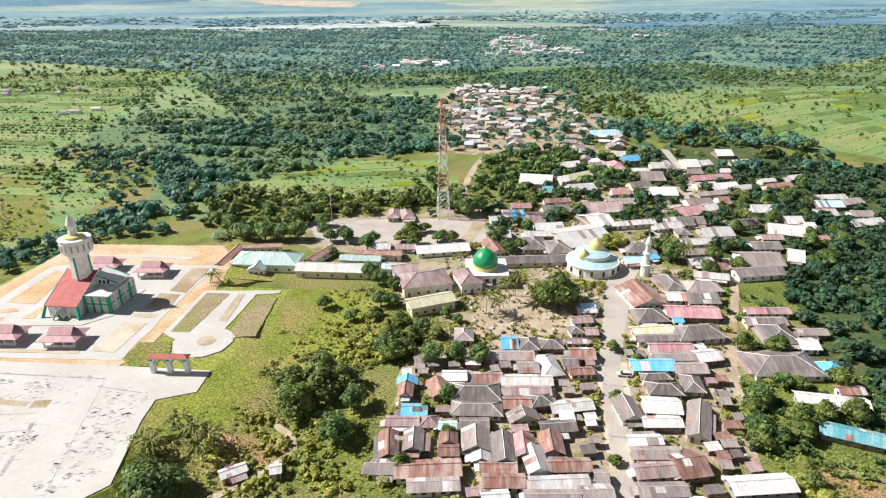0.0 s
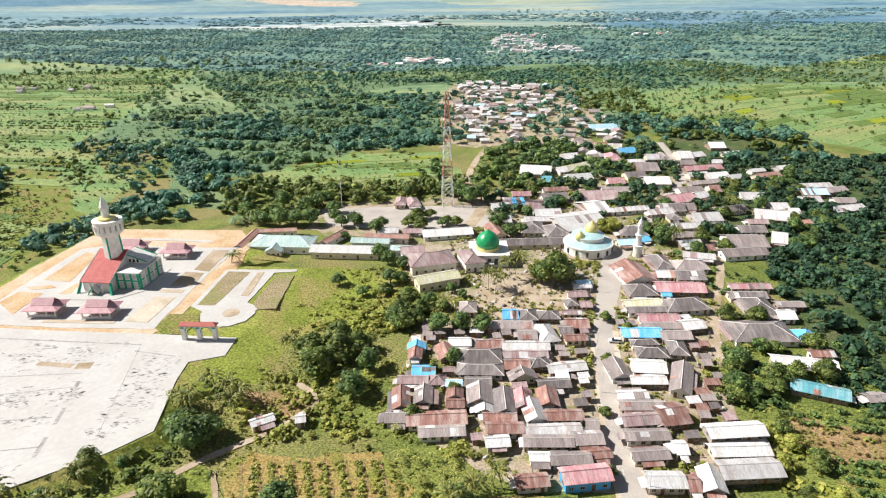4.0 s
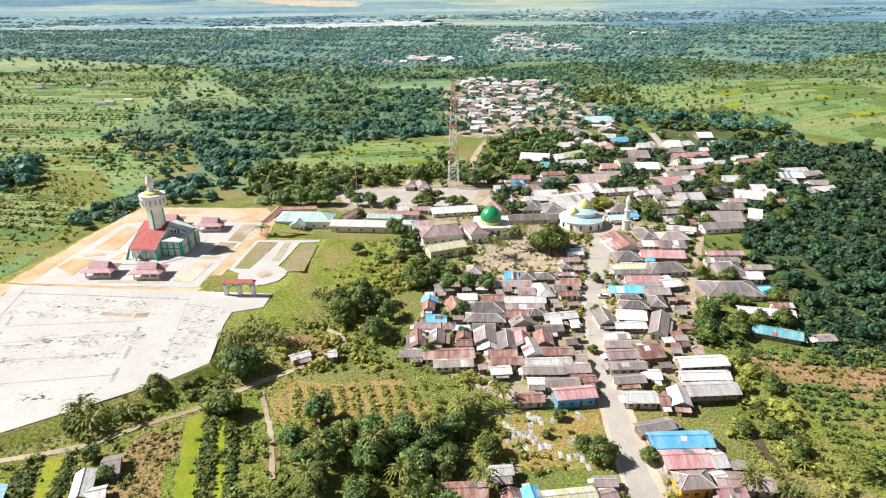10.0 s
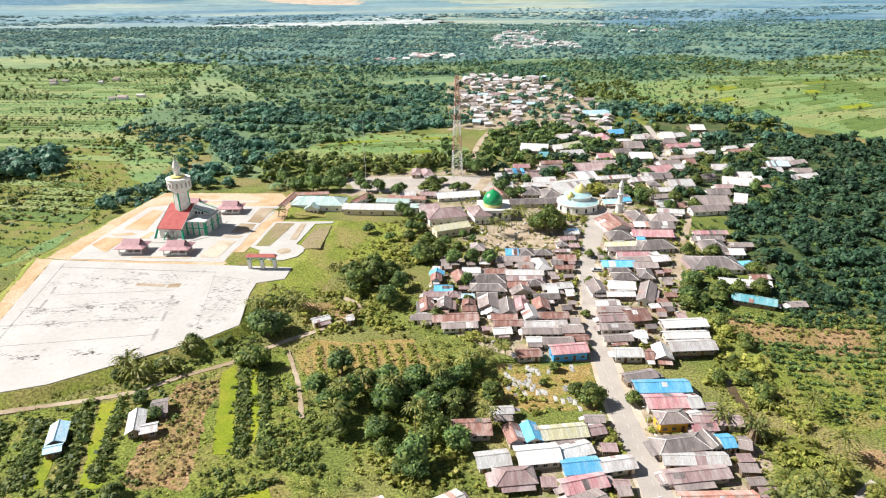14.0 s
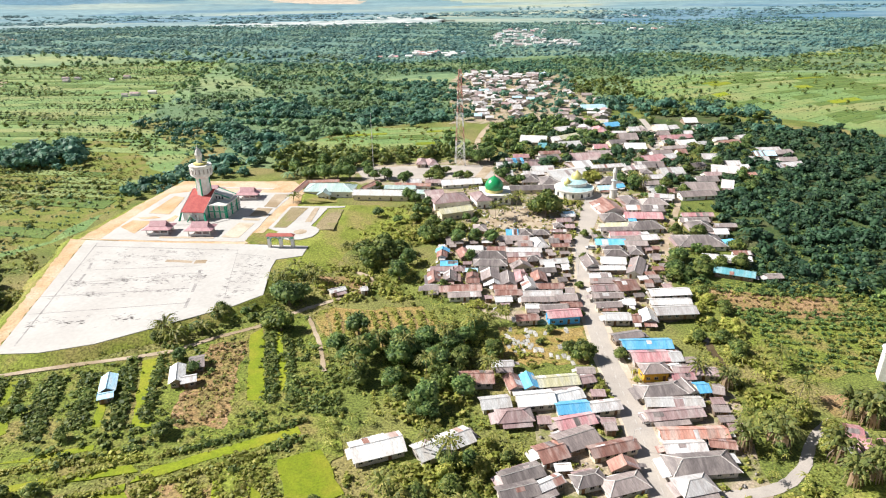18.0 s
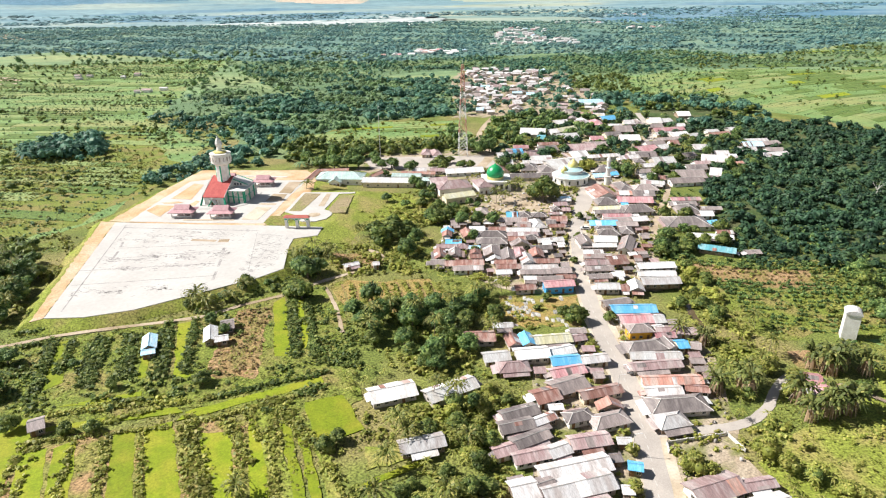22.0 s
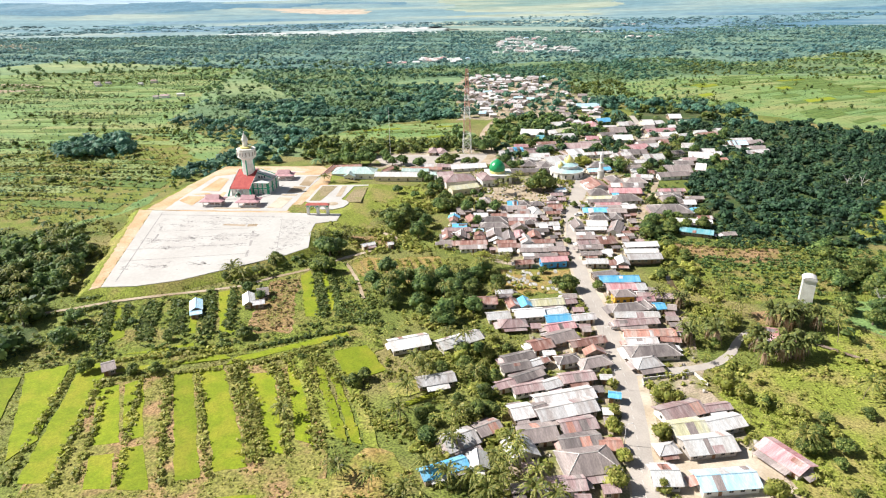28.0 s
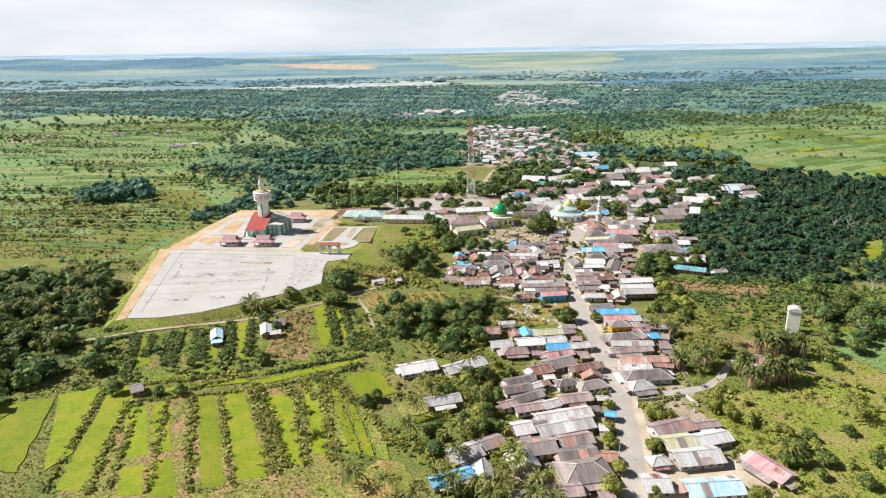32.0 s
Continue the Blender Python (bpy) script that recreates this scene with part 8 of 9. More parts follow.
# plantation rows east of the village
px, py = [], []
for y0 in np.arange(46, 140, 3.4):
    xs = np.arange(82, 190, 1.5)
    ys = y0 - 0.12 * (xs - 82) + g.normal(0, 0.35, len(xs)) + 0.8 * np.sin(xs * 0.1)
    sel = inside([(86, 118), (128, 118), (150, 108), (182, 104), (170, 62), (116, 62), (92, 60)], xs, ys) & (g.random(len(xs)) < 0.7)
    px.append(xs[sel])
    py.append(ys[sel])
px, py = np.concatenate(px), np.concatenate(py)
rusty = inside([(86, 112), (128, 105), (122, 98), (88, 102)], px, py)
strew("plantation_rows", np.stack([px, py, 0 * px], -1)[~rusty], g.uniform(0.7, 1.35, (~rusty).sum()) * np.where(py[~rusty] > 84, 1.25, 1.0), BUSH, L_GROVE, "rows of low green plantation shrubs", "shrubs", 0.8, 0.45, 12)
strew("withered_rows", np.stack([px, py, 0 * px], -1)[rusty], g.uniform(0.5, 0.9, rusty.sum()), BUSH, L_DRY, "rows of withered rust-brown shrubs", "shrubs", 0.8, 0.45, 13)
wx, wy, wg = sow([(-82, 41), (-66.6, 41), (-72.5, 82), (-83.4, 80)], 1.5, 0.6, 66)
strew("withered_shrubs", np.stack([wx, wy, 0 * wx], -1), wg.uniform(0.4, 0.95, len(wx)), BUSH + TUFT, L_DRY, "withered rust-brown shrubs in a dry plot", "shrubs", 0.8, 0.45, 15)
# things lying about in the yards
for poly, seed in (([(-14, 168), (-14, 110), (22, 92), (74, 95), (98, 205), (128, 270), (150, 330), (40, 300), (0, 240), (4, 185)], 401), ([(14, 50), (46, 82), (68, 52), (60, 10), (66, -40), (-4, -44), (10, 26)], 402), ([(-64, 284), (14, 288), (24, 262), (9, 252), (-20, 256)], 403)):
    x, y, gg = sow(poly, 2.6, 0.34 if seed < 403 else 0.15, seed, -0.2)
    box_v = np.array([(a, b, c) for c in (0, 1) for a, b in ((-0.5, -0.5), (0.5, -0.5), (0.5, 0.5), (-0.5, 0.5))])
    box_f = np.array([(4, 5, 6), (4, 6, 7), (0, 1, 5), (0, 5, 4), (1, 2, 6), (1, 6, 5), (2, 3, 7), (2, 7, 6), (3, 0, 4), (3, 4, 7)])
    a = gg.uniform(0, 6.28, len(x))
    sx, sy, sz = gg.uniform(0.3, 1.8, len(x)), gg.uniform(0.2, 1.1, len(x)), gg.uniform(0.1, 0.9, len(x))
    vx, vy = box_v[None, :, 0] * sx[:, None], box_v[None, :, 1] * sy[:, None]
    V = np.stack([vx * np.cos(a)[:, None] - vy * np.sin(a)[:, None] + x[:, None], vx * np.sin(a)[:, None] + vy * np.cos(a)[:, None] + y[:, None], box_v[None, :, 2] * sz[:, None] + 0 * vx], -1).reshape(-1, 3)
    F = (box_f[None] + (np.arange(len(x)) * 8)[:, None, None]).reshape(-1, 3)
    tagged(new("yard_clutter", tri_mesh("yard_clutter", V, F, CLUTTER)), "crates, boards and sheets lying about the yards", "clutter", kind="stuff")
# hedge rows between the rice strips
hx, hy = [], []
for (x0, y0), (x1, y1), wide in (((-117.5, -30), (-128.5, 21), 1.2), ((-106, -31), (-116.4, 12), 1.6), ((-101, -30), (-113, 12), 1.0), ((-91, -31), (-104.5, 13), 1.3), ((-80.5, -31), (-97.5, 16), 1.7), ((-70.5, -28), (-89.8, 18), 1.0), ((-61, -24), (-78, 18), 2.6),
                                 ((-53.5, -20), (-65, 18), 1.6), ((-46, -20), (-57, 22), 2.0), ((-118, 23), (-84, 30), 1.6), ((-118, 12), (-82, 18.5), 1.4), ((-80, 29), (-46, 42), 1.5), ((-80, 17.5), (-48, 33), 1.4), ((-114.3, 36.3), (-121.6, 62.7), 3.0), ((-105.4, 40.1), (-113.3, 64.5), 3.2), ((-94.3, 39.8), (-103, 68.2), 2.6), ((-87.7, 42.1), (-95.8, 72.2), 1.6), ((-128.2, 36.6), (-136.1, 59.3), 1.4), ((-124.8, 43), (-130.7, 61), 1.6), ((-118.1, 42.9), (-124.4, 60.9), 1.6), ((-115.6, 23.8), (-84, 32.5), 2.2), ((-110.2, 15.6), (-82.5, 29.5), 2.4), ((-59.2, 30.5), (-51.9, 20.4), 3.2), ((-51.9, 20.4), (-39.8, 7.4), 3.4), ((-69.1, 20.8), (-57.2, 4.2), 2.0), ((-79, 23.7), (-64.9, -5.5), 2.4), ((-64.9, -5.5), (-58, -21), 1.8), ((-64.1, 24.8), (-57.7, 12.7), 1.8), ((-46, 36), (-60, 26), 2.4), ((-40, 4), (-30, -12), 2.6), ((-127, 36), (-138, 62), 1.6),
                                 ((-57, 51), (-67, 90), 2.0), ((-51, 50), (-62, 92), 1.6), ((-152, 66), (-122, 76), 1.2), ((-122, 76), (-100, 88), 1.5), ((-140, 60), (-160, 52), 1.4)):
    n = int(math.dist((x0, y0), (x1, y1)) / 0.9 * wide * (2.9 if min(y0, y1) > 33 else 1.8))
    f = g.random(n)
    hx.append(x0 + (x1 - x0) * f + g.normal(0, 0.45 * wide, n))
    hy.append(y0 + (y1 - y0) * f + g.normal(0, 0.3, n))
hx, hy = np.concatenate(hx), np.concatenate(hy)
upper = hy > 31
for pick, m, seed in ((upper, L_TREE, 9), (~upper, L_LIGHT, 10)):
    strew("hedge_rows", np.stack([hx, hy, 0 * hx], -1)[pick], g.uniform(0.65, 1.5, pick.sum()) * (1.0 if seed == 9 else 0.8), BUSH + TUFT * (1 if seed == 9 else 2), m, "rows of shrubs on the earth banks between crop strips", "hedge", 0.8, 0.45, seed)


# single trees
def tree_meshes(seed, lobes_n, spread, quads, size, material, tall):
    rs = random.Random(seed)
    v, f = crown_parts(rs, lobed(rs, lobes_n, spread, 0.36, 0.6) + [(np.array((rs.uniform(-0.25, 0.25), rs.uniform(-0.25, 0.25), rs.uniform(0.25, 0.5))), rs.uniform(0.35, 0.5)) for _ in range(3)], quads, size, 0.8)
    v = v * np.array((1, 1, 0.85)) + np.array((0, 0, tall))
    crown = tri_mesh("crown", v, f, material)
    bm = bmesh.new()
    bm_bar(bm, (0, 0, -0.15), (0.02, 0.02, tall * 0.7), 0.085, 7, 0.05)
    for k in range(4):
        a = 1.57 * k + rs.uniform(-0.4, 0.4)
        bm_bar(bm, (0.02, 0.02, tall * rs.uniform(0.45, 0.68)), (0.45 * math.cos(a), 0.45 * math.sin(a), tall * rs.uniform(0.85, 1.0)), 0.045, 5, 0.02)
    return crown, mesh_of("trunk", bm, M["bark"])


TREES = {"broad": [tree_meshes(100 + k, 6, 0.52, 760, 0.098, L_TREE, 0.85) for k in range(4)], "dark": [tree_meshes(120 + k, 6, 0.5, 760, 0.098, L_GROVE, 0.95) for k in range(3)], "bright": [tree_meshes(140 + k, 5, 0.46, 600, 0.104, L_LIGHT, 0.8) for k in range(3)]}
WORDS = {"broad": "leafy broadleaf tree with rounded lobed crown", "dark": "tall dark green tree with dense crown", "bright": "small bright yellow-green fruit tree"}
tree_rs = random.Random(77)


def tree(x, y, r, kind, where):
    t = thing("tree", x, y, tree_rs.uniform(0, 360), f"{WORDS[kind]} {where}", "tree", "trees of the village")
    crown, trunk = tree_rs.choice(TREES[kind])
    for nm, me in (("trunk", trunk), ("crown", crown)):
        o = part(nm, me, None, t)
        o.scale = (r * 1.12, r * 1.12, r * tree_rs.uniform(0.95, 1.2))


for x, y, r in ((33.2, 6.7, 1.9), (30.3, -5.8, 2.1), (28.7, -12.5, 2.5), (28.4, -24, 2.2), (45.3, 0.4, 3.2), (48, -1, 2.6), (39.8, -15.2, 2.8), (64.2, 5.4, 3.4), (66.9, 0.1, 2.8), (72.6, -1.5, 2.6), (76.2, -7.2, 2.6), (78.6, -8.6, 2.4), (82.7, -16.4, 2.4), (24.4, -32.6, 3.0), (34.8, -33.7, 2.0), (58.3, -36.5, 3.0), (32, 70, 3.6), (28, 73, 2.6), (42.8, 70, 2.2), (36, 96, 1.8), (24.5, 86, 1.8), (20, 79, 1.3), (46.5, 142, 2.2), (52, 168, 2.2), (57.5, 160, 2.4), (40, 118, 1.8)):
    tree(x, y, r, "bright" if y < 60 else "broad", "beside the road")
for x, y, r, k in ((39, 196, 7.2, "broad"), (43, 201, 5.5, "broad"), (35, 199, 4.6, "broad"), (74, 249, 4.6, "bright"), (70, 250, 3.6, "bright"), (1, 190, 2.2, "dark"), (-22, 198, 3.0, "dark"), (-18, 212, 2.8, "dark"), (-28, 222, 3.4, "dark"), (92, 235, 4.2, "dark"), (88, 244, 3.4, "dark"), (-30, 256, 3.0, "dark"), (-49.4, 259, 3.2, "dark"), (-42, 258.6, 3.4, "dark"), (-32.3, 250, 3.6, "dark"), (-18, 258, 3.6, "broad"), (-12.3, 255, 3.6, "broad"), (-2.3, 258, 2.8, "dark"), (4.4, 259.5, 2.6, "broad"), (28, 244.5, 3.0, "dark"), (32.7, 248, 2.8, "dark"), (-97, 273, 4.6, "dark"), (-88, 262, 4.4, "dark"), (-79, 262, 4.8, "dark"), (-71, 262, 5.0, "dark"), (-64, 261.5, 4.6, "dark"), (-64, 288, 4.6, "dark"), (-70, 281, 5.0, "dark"), (-83, 288, 4.6, "dark"), (-56, 279, 3.6, "dark"), (-46, 243.2, 2.4, "dark"), (-60.5, 237.5, 2.6, "dark"), (-14, 268, 4.0, "broad"),
                   (-8, 270, 3.0, "broad"), (0, 262, 2.6, "broad"), (22, 256, 3.4, "dark"), (26, 262, 3.0, "dark"), (27, 248, 3.0, "dark"), (12, 292, 5.0, "dark"), (18, 295, 5.0, "dark"), (6, 297, 4.4, "dark"), (-54, 268, 3.2, "dark"), (-44, 262, 3.6, "dark"), (90, 288, 3.8, "dark"), (108, 282, 3.4, "dark")):
    tree(x, y, r, k, "among village houses")
for x, y, r, k in ((-86, 100.5, 3.4, "broad"), (-64.5, 107, 5.0, "dark"), (-61, 110, 4.2, "dark"), (-68, 112, 4.0, "dark"), (-63, 89, 4.2, "broad"), (-67, 91, 3.4, "broad"), (-27, 127, 4.2, "dark"), (-39, 138, 5.0, "broad"), (-33, 146, 5.6, "broad"), (-42, 148, 5.0, "broad"), (-28, 150, 4.4, "broad"), (-35, 155, 4.4, "broad"), (-24, 140, 3.6, "dark"),
                   (-41.3, 197, 2.8, "dark"), (-31.5, 188, 2.4, "dark"), (-24.4, 216, 3.0, "dark"), (-18, 198.5, 2.8, "dark"), (4.6, 186, 2.0, "dark"), (-3.7, 162, 3.6, "dark"), (3.8, 162, 3.4, "dark"), (10.3, 161.5, 3.4, "dark"), (-14.9, 164, 4.0, "broad"), (-11.3, 166, 3.4, "broad"), (-18, 167.5, 3.8, "dark"), (-9.7, 175, 3.4, "broad"), (-16.5, 173, 3.8, "broad"), (-22.8, 189, 3.0, "broad"), (-14.2, 185, 3.4, "broad"), (-7, 181, 2.8, "dark"), (-2, 176, 2.6, "broad"), (0.7, 143, 2.6, "dark"), (19, 162, 1.6, "broad"), (-90, 72, 2.2, "dark"), (-83, 66, 2.2, "dark"), (-143.6, 48.6, 3.4, "dark"), (-137.8, 32.2, 4.0, "dark"), (-123.1, 17.8, 2.6, "broad"), (-101.7, 17, 2.2, "broad"), (-108.3, 16.2, 2.0, "broad"), (-80.8, 37.5, 2.8, "broad"), (-105.7, 36, 2.0, "broad"), (-40.8, 9.3, 2.4, "broad"), (-38.2, 12, 2.2, "broad"), (1, 128, 2.2, "broad"), (-10, 117, 2.6, "broad"), (-5, 138, 2.0, "broad"), (-122, 46, 1.8, "dark")):
    tree(x, y, r, k, "in the green belt")
for poly, sp, keep, lo, hi, kinds, seed, where in (
        ([(-40, 88), (-20, 84), (4, 90), (6, 66), (8, 48), (-6, 42), (-22, 44), (-34, 58), (-44, 76)], 6.0, 0.85, 2.6, 4.4, ("dark", "broad", "dark"), 81, "in a thick grove"),
        ([(68, 96), (86, 118), (88, 92), (80, 66), (72, 62)], 5.4, 0.85, 1.8, 3.2, ("broad", "broad", "bright"), 82, "behind the houses"),
        ([(70, 125), (84, 160), (96, 172), (112, 165), (118, 142), (90, 120), (78, 118)], 6.0, 0.72, 2.4, 4.0, ("dark", "broad"), 83, "below the woods"),
        ([(-24, 36), (10, 30), (6, -10), (-2, -40), (-14, -40), (-22, -4)], 6.2, 0.7, 1.6, 3.2, ("bright", "broad", "broad", "dark"), 84, "beside the rice"),
        ([(60, 44), (86, 46), (104, 30), (80, 20), (62, 30)], 6.0, 0.6, 1.8, 3.2, ("broad", "bright"), 85, "near a side road"),
        ([(70, -2), (90, -6), (118, -14), (120, -44), (74, -40)], 7.5, 0.55, 1.6, 3.0, ("bright", "broad", "broad"), 86, "in the meadow"),
        ([(-200, 130), (-170, 120), (-158, 72), (-176, 40), (-215, 90)], 8.0, 0.7, 2.8, 4.6, ("dark", "dark", "broad"), 87, "beside the fields"),
        ([(94, 205), (112, 262), (124, 250), (108, 200)], 6.5, 0.75, 2.0, 3.4, ("broad", "dark"), 88, "along the sandy lane"),
        ([(110, 60), (150, 110), (160, 60), (128, 40)], 8.0, 0.6, 2.6, 4.4, ("dark", "broad"), 89, "near the tower"),
        ([(-110, 86), (-78, 104), (-74, 96), (-104, 80)], 5.0, 0.55, 1.4, 2.4, ("dark", "broad"), 90, "beside the farm path"),
        ([(-10, 130), (60, 130), (75, 100), (20, 95), (0, 105)], 9.0, 0.35, 1.2, 2.0, ("broad",), 91, "in a yard"),
        ([(60, 130), (75, 200), (90, 205), (80, 130)], 8.0, 0.35, 1.4, 2.4, ("broad",), 92, "in a yard"),
        ([(90, 230), (120, 330), (210, 340), (165, 225)], 7.5, 0.62, 2.0, 3.8, ("dark", "broad"), 93, "among village houses"),
        ([(40, 250), (120, 330), (90, 345), (30, 300)], 8.5, 0.5, 2.0, 3.6, ("dark", "broad"), 94, "among village houses")):
    xs, ys, gg = sow(poly, sp, keep, seed, 0.9)
    for x, y in zip(xs.tolist(), ys.tolist()):
        tree(x, y, tree_rs.uniform(lo, hi), tree_rs.choice(kinds), where)


# palms
def frond_crown(seed, n, length, material, lo=0.25, hi=1.5, broad=0.10):
    rs = random.Random(seed)
    V, F = [], []
    for k in range(n):
        a = 6.2832 * k / n + rs.uniform(-0.2, 0.2)
        rise = rs.uniform(lo, hi)
        pts = []
        for s in range(6):
            u = s / 5
            out = length * u * (0.95 - 0.1 * rise)
            z = length * (rise * 0.8 * u - (0.55 + 0.45 * rise) * u * u)
            pts.append((out, z))
        side = Vector((-math.sin(a), math.cos(a), 0))
        for s in range(5):
            w0, w1 = length * broad * math.sin(3.1 * (s / 5) ** 0.7 + 0.15), length * broad * math.sin(3.1 * ((s + 1) / 5) ** 0.7 + 0.1)
            for sg in (-1, 1):
                p0 = Vector((math.cos(a) * pts[s][0], math.sin(a) * pts[s][0], pts[s][1]))
                p1 = Vector((math.cos(a) * pts[s + 1][0], math.sin(a) * pts[s + 1][0], pts[s + 1][1]))
                b = len(V)
                gap = (p1 - p0) * 0.15
                V += [p0, p1 - gap, p1 - gap + side * sg * abs(w1) - Vector((0, 0, abs(w1) * 0.5)), p0 + gap + side * sg * abs(w0) - Vector((0, 0, abs(w0) * 0.5))]
                F += [(b, b + 1, b + 2), (b, b + 2, b + 3)]
    return tri_mesh("fronds", np.array([v[:] for v in V]), np.array(F), material)


PALM = [frond_crown(200 + k, 26, 3.6, L_PALM, 0.35, 1.75, 0.07) for k in range(3)]
BANANA = [frond_crown(220 + k, 9, 2.1, L_LIGHT) for k in range(2)]
bm = bmesh.new()
for k in range(5):
    bm_bar(bm, (0.05 * k * k * 0.3, 0, k / 5 - 0.02), (0.05 * (k + 1) ** 2 * 0.3, 0, (k + 1) / 5), 0.028 - 0.003 * k, 7, 0.026 - 0.003 * k)
PALM_TRUNK = mesh_of("trunk", bm, M["bark"])


def palm(x, y, h, s=1.0, kind="palm"):
    p = thing("palm" if kind == "palm" else "banana_plant", x, y, tree_rs.uniform(0, 360), "coconut palm with drooping feathery fronds" if kind == "palm" else "banana plant with broad bright leaves", "palm" if kind == "palm" else "banana plant", "palms" if kind == "palm" else "banana plants")
    t = part("trunk", PALM_TRUNK, None, p)
    t.scale = (h * 0.55, h * 0.55, h)
    f = part("fronds", tree_rs.choice(PALM if kind == "palm" else BANANA), None, p)
    f.location, f.scale = (0.375 * h * 0.55, 0, h * 0.99), (s, s, s)


for x, y, h in ((-60, 127, 6), (-73, 123, 4), (-57, 120, 6), (-70, 121, 4.5), (9, 93, 5), (23.5, 201, 8), (26, 205, 8), (14.7, 192, 7), (17, 190, 6), (4.6, 91, 4), 
                (-1, -33, 5), (3.5, -27.5, 6), (6.5, -31, 5), (-22, 14, 6), (-15, 28, 7), (-3.5, -28, 6), (0.3, -29.5, 6), (-14, -33, 5), (-9, -33, 5), (-27, -11, 6), (-8, 25, 9), (-34, 60, 8), (-20, 70, 8), (-30, 76, 7), (66, 36, 5), (62, 60, 4), (74, 34, 6), (-57, -6, 4), (88, 64, 5), (-48, 150, 5), (92, 240, 7), (96, 232, 7), (150, 300, 8), (140, 268, 8), (136, 275, 8), (45, 300, 8), (32, 315, 8), (-40, 296, 8), (-86, 212, 6), (-180, 95, 7), (-190, 80, 8), (-170, 60, 7), (-185, 110, 8), (-176, 76, 7), (1, -21, 5), (-14, -20, 5), (-18, -28, 5), (-24, -36, 5), (-32, -33, 5), (-40, -28, 4), (-12, -8, 5), (-24, 2, 5), (10, -40, 5), (-15, 58, 8), (-10, 76, 7), (-36, 70, 7), (2, 60, 6), (-2, 84, 6), (86, 50, 6), (80, 40, 6), (110, 30, 7), (116, 40, 7), (72, -20, 5), (100, 0, 6), (-20, 12, 5), (-6, 10, 5), (-4, -37, 5), (5, -37, 4)):
    palm(x, y, h, tree_rs.uniform(1.25, 1.6))
# coconut palms rising over the trees beside the farm path
for x, y, h in ((-168, 92, 8), (-176, 104, 9), (-163, 78, 7), (-190, 118, 9), (-205, 96, 9), (-184, 80, 8), (-172, 60, 8), (-196, 66, 9), (-214, 122, 8), (-160, 46, 7), (-178, 38, 8), (-200, 40, 9)):
    palm(x, y, h, tree_rs.uniform(1.2, 1.5))
# large palms at the corner of the paved square
for x, y, h, sc in ((-99.8, 87, 4.0, 1.9), (-94.5, 83, 3.6, 2.1), (-88.5, 87.4, 3.2, 1.6), (-84.8, 95, 4.2, 1.6), (-70.5, 121, 5.0, 1.7), (-66.5, 127.5, 6.0, 1.6), (-57.5, 124, 5.6, 1.5)):
    palm(x, y, h, sc)
for poly, seed, keep in (([(-8, 128), (6, 98), (10, 70), (-12, 92), (-20, 120)], 95, 0.3), ([(56, 30), (74, 30), (70, 10), (58, 24)], 96, 0.35), ([(-12, 30), (10, 28), (6, -14), (-8, -40), (-20, -30), (-16, 10)], 97, 0.42), ([(62, 70), (78, 72), (84, 50), (80, 40), (58, 30), (60, 50)], 98, 0.36), ([(62, 6), (72, 4), (80, -12), (72, -40), (66, -34), (62, -14)], 198, 0.3), ([(-44, 44), (-8, 44), (8, 28), (-16, 20), (-40, 30)], 199, 0.3), ([(64, 92), (72, 96), (78, 120), (84, 118), (80, 92)], 197, 0.3), ([(70, 132), (92, 158), (88, 130), (76, 120)], 99, 0.25)):
    xs, ys, gg = sow(poly, 2.8, keep + 0.1, seed, 0.4)
    for x, y in zip(xs.tolist(), ys.tolist()):
        palm(x, y, tree_rs.uniform(1.6, 2.8), tree_rs.uniform(0.8, 1.2), "banana")


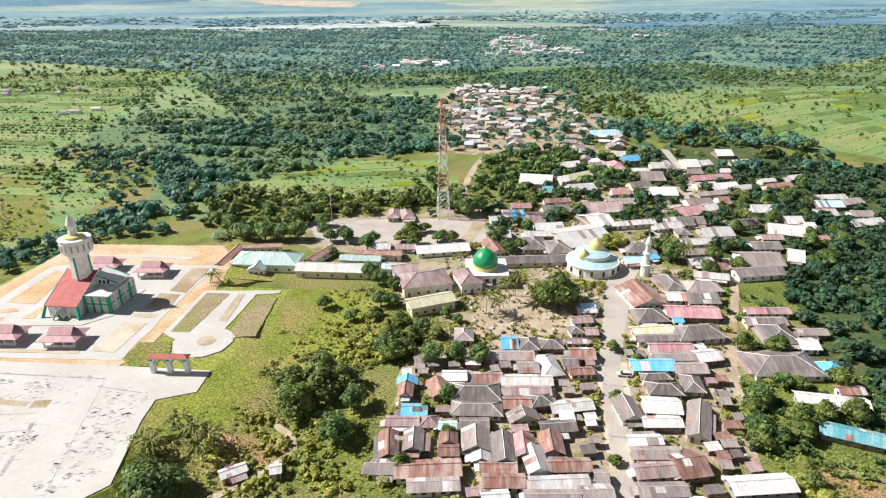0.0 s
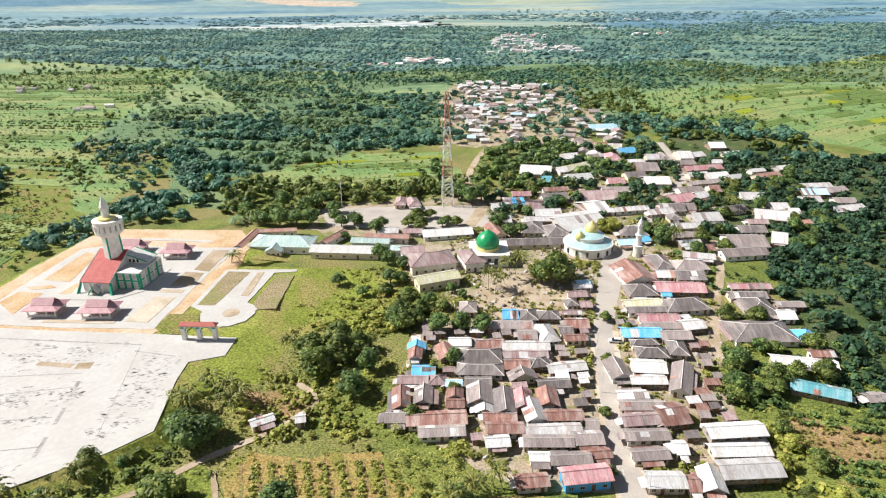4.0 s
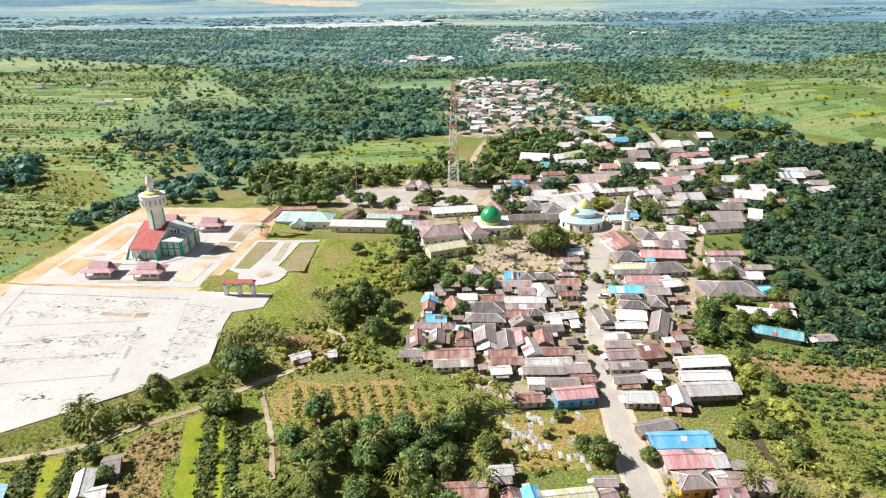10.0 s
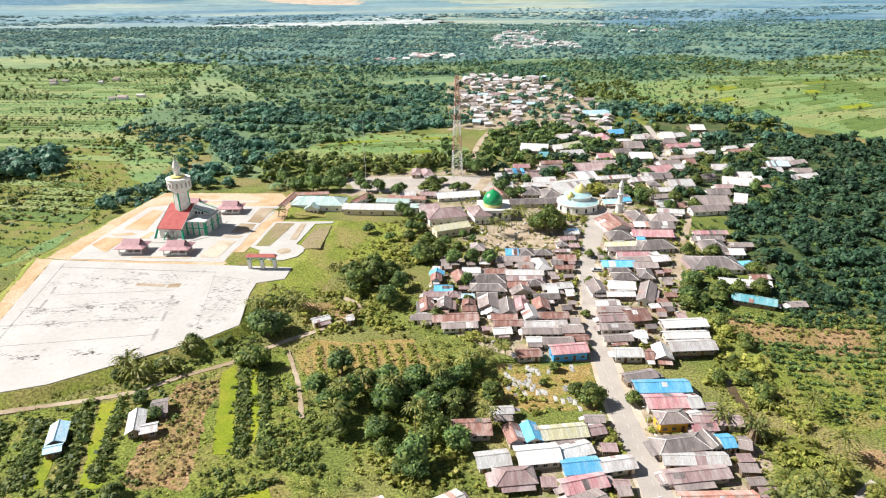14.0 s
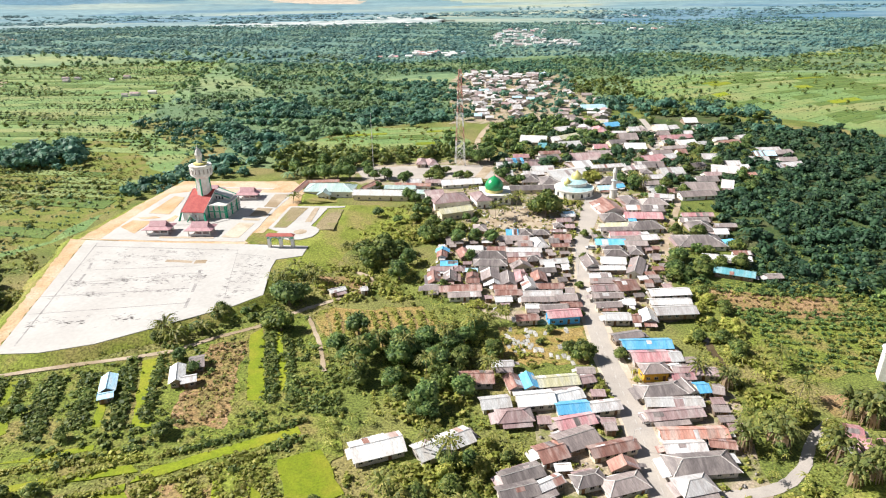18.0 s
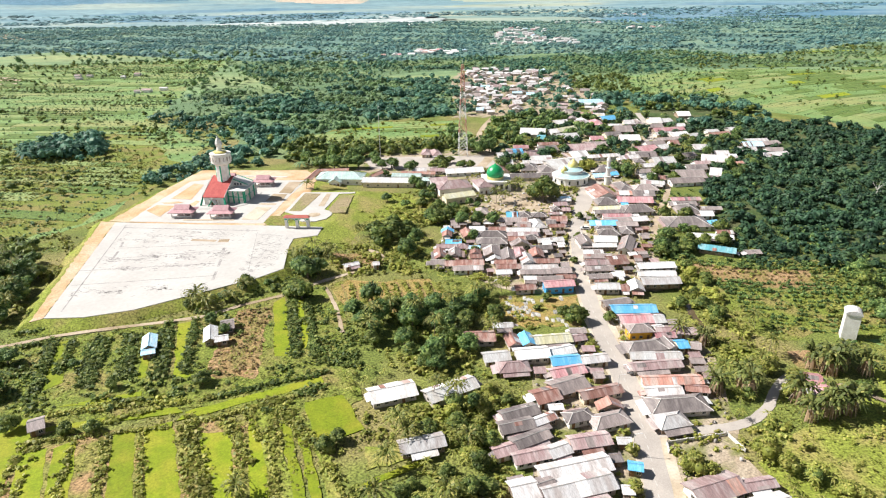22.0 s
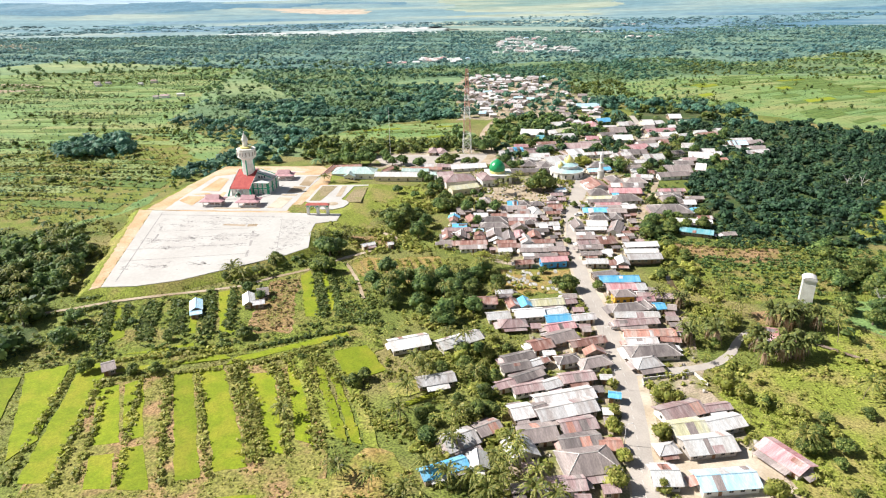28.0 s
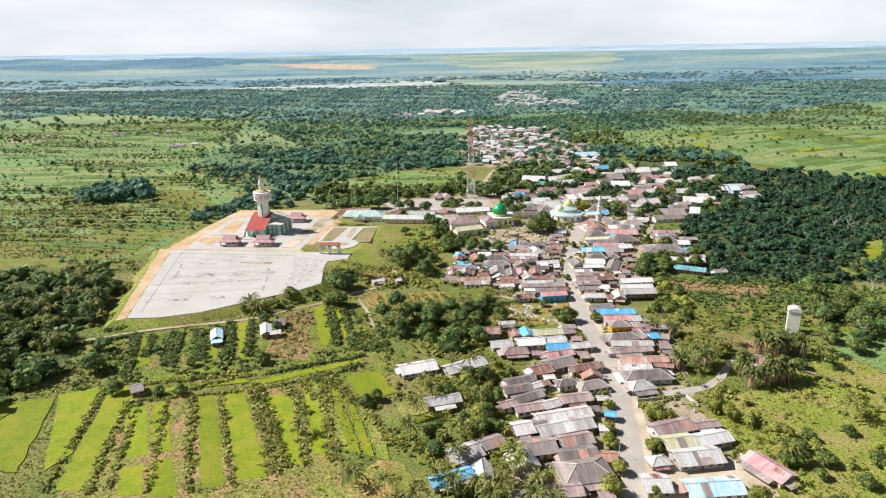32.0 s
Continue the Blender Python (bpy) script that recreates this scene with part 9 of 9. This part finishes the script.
# sago palms with skirts of withered fronds
def skirt(seed, n, length):
    rs = random.Random(seed)
    V, F = [], []
    for k in range(n):
        a = 6.2832 * k / n + rs.uniform(-0.2, 0.2)
        c, s = math.cos(a), math.sin(a)
        w, out, drop = rs.uniform(0.14, 0.3), rs.uniform(0.9, 1.9), length * rs.uniform(0.7, 1.0)
        for (o0, z0, w0), (o1, z1, w1) in (((0.15, 0.3, w * 0.4), (out * 0.7, -drop * 0.2, w)), ((out * 0.7, -drop * 0.2, w), (out, -drop, w * 0.3))):
            b = len(V)
            V += [(c * o0 - s * w0, s * o0 + c * w0, z0), (c * o0 + s * w0, s * o0 - c * w0, z0), (c * o1 + s * w1, s * o1 - c * w1, z1), (c * o1 - s * w1, s * o1 + c * w1, z1)]
            F += [(b, b + 1, b + 2), (b, b + 2, b + 3)]
    return tri_mesh("dead_fronds", np.array(V), np.array(F), L_DEADFROND)


SAGO = [frond_crown(240 + k, 30, 4.8, L_SAGO, 0.7, 2.6) for k in range(3)]
SKIRT = [skirt(250 + k, 26, 4.2) for k in range(2)]
for x, y, h in ((64.2, 30.7, 4.2), (72.8, 28.6, 4.6), (70.5, 31.5, 4.0), (80.5, 26.8, 4.6), (98.3, 41.2, 5.2), (96, 43, 4.6), (101, 42, 4.4), (109.4, 37.1, 4.6), (82.8, 19.6, 4.2), (91.3, 20.6, 5.0), (94.5, 21.5, 4.6), (88.5, 21.0, 4.4), (97.5, 23.5, 4.4), (67.9, 53.2, 3.8), (104, 45, 4.4), (108, 46, 3.4), (100, 39, 3.6)):
    p = thing("sago_palm", x, y, tree_rs.uniform(0, 360), "stout palm with arching fronds and brown withered skirt", "palm", "palms")
    t = part("trunk", PALM_TRUNK, None, p)
    h *= 1.2
    t.scale = (h * 1.2, h * 1.2, h * 0.9)
    for nm, me in (("fronds", tree_rs.choice(SAGO)), ("dead_fronds", tree_rs.choice(SKIRT))):
        f = part(nm, me, None, p, "brown withered hanging fronds" if nm == "dead_fronds" else "")
        s = h / 4.3
        f.location, f.scale = (0.4 * h, 0, h * 0.88), (s, s, s)


# bleached dead trees on the eastern meadow
for x, y, h in ((136, 52, 9), (169, 97, 8), (205, 190, 12), (212, 188, 11)):
    t = thing("dead_tree", x, y, x * 7, "bleached bare dead tree with forked branches", "tree", "dead trees")
    bm = bmesh.new()
    bm_bar(bm, (0, 0, 0), (0.3, 0, h * 0.55), 0.28, 7, 0.18)
    part("trunk", bm, M["dead"], t)
    rs = random.Random(int(x))
    for k in range(7):
        a = k * 0.9 + rs.uniform(-0.3, 0.3)
        z = h * rs.uniform(0.35, 0.55)
        bm = bmesh.new()
        bm_bar(bm, (0.2, 0, z), (0.2 + h * 0.26 * math.cos(a), h * 0.26 * math.sin(a), z + h * rs.uniform(0.2, 0.42)), 0.12, 5, 0.04)
        part("branch", bm, M["dead"], t)
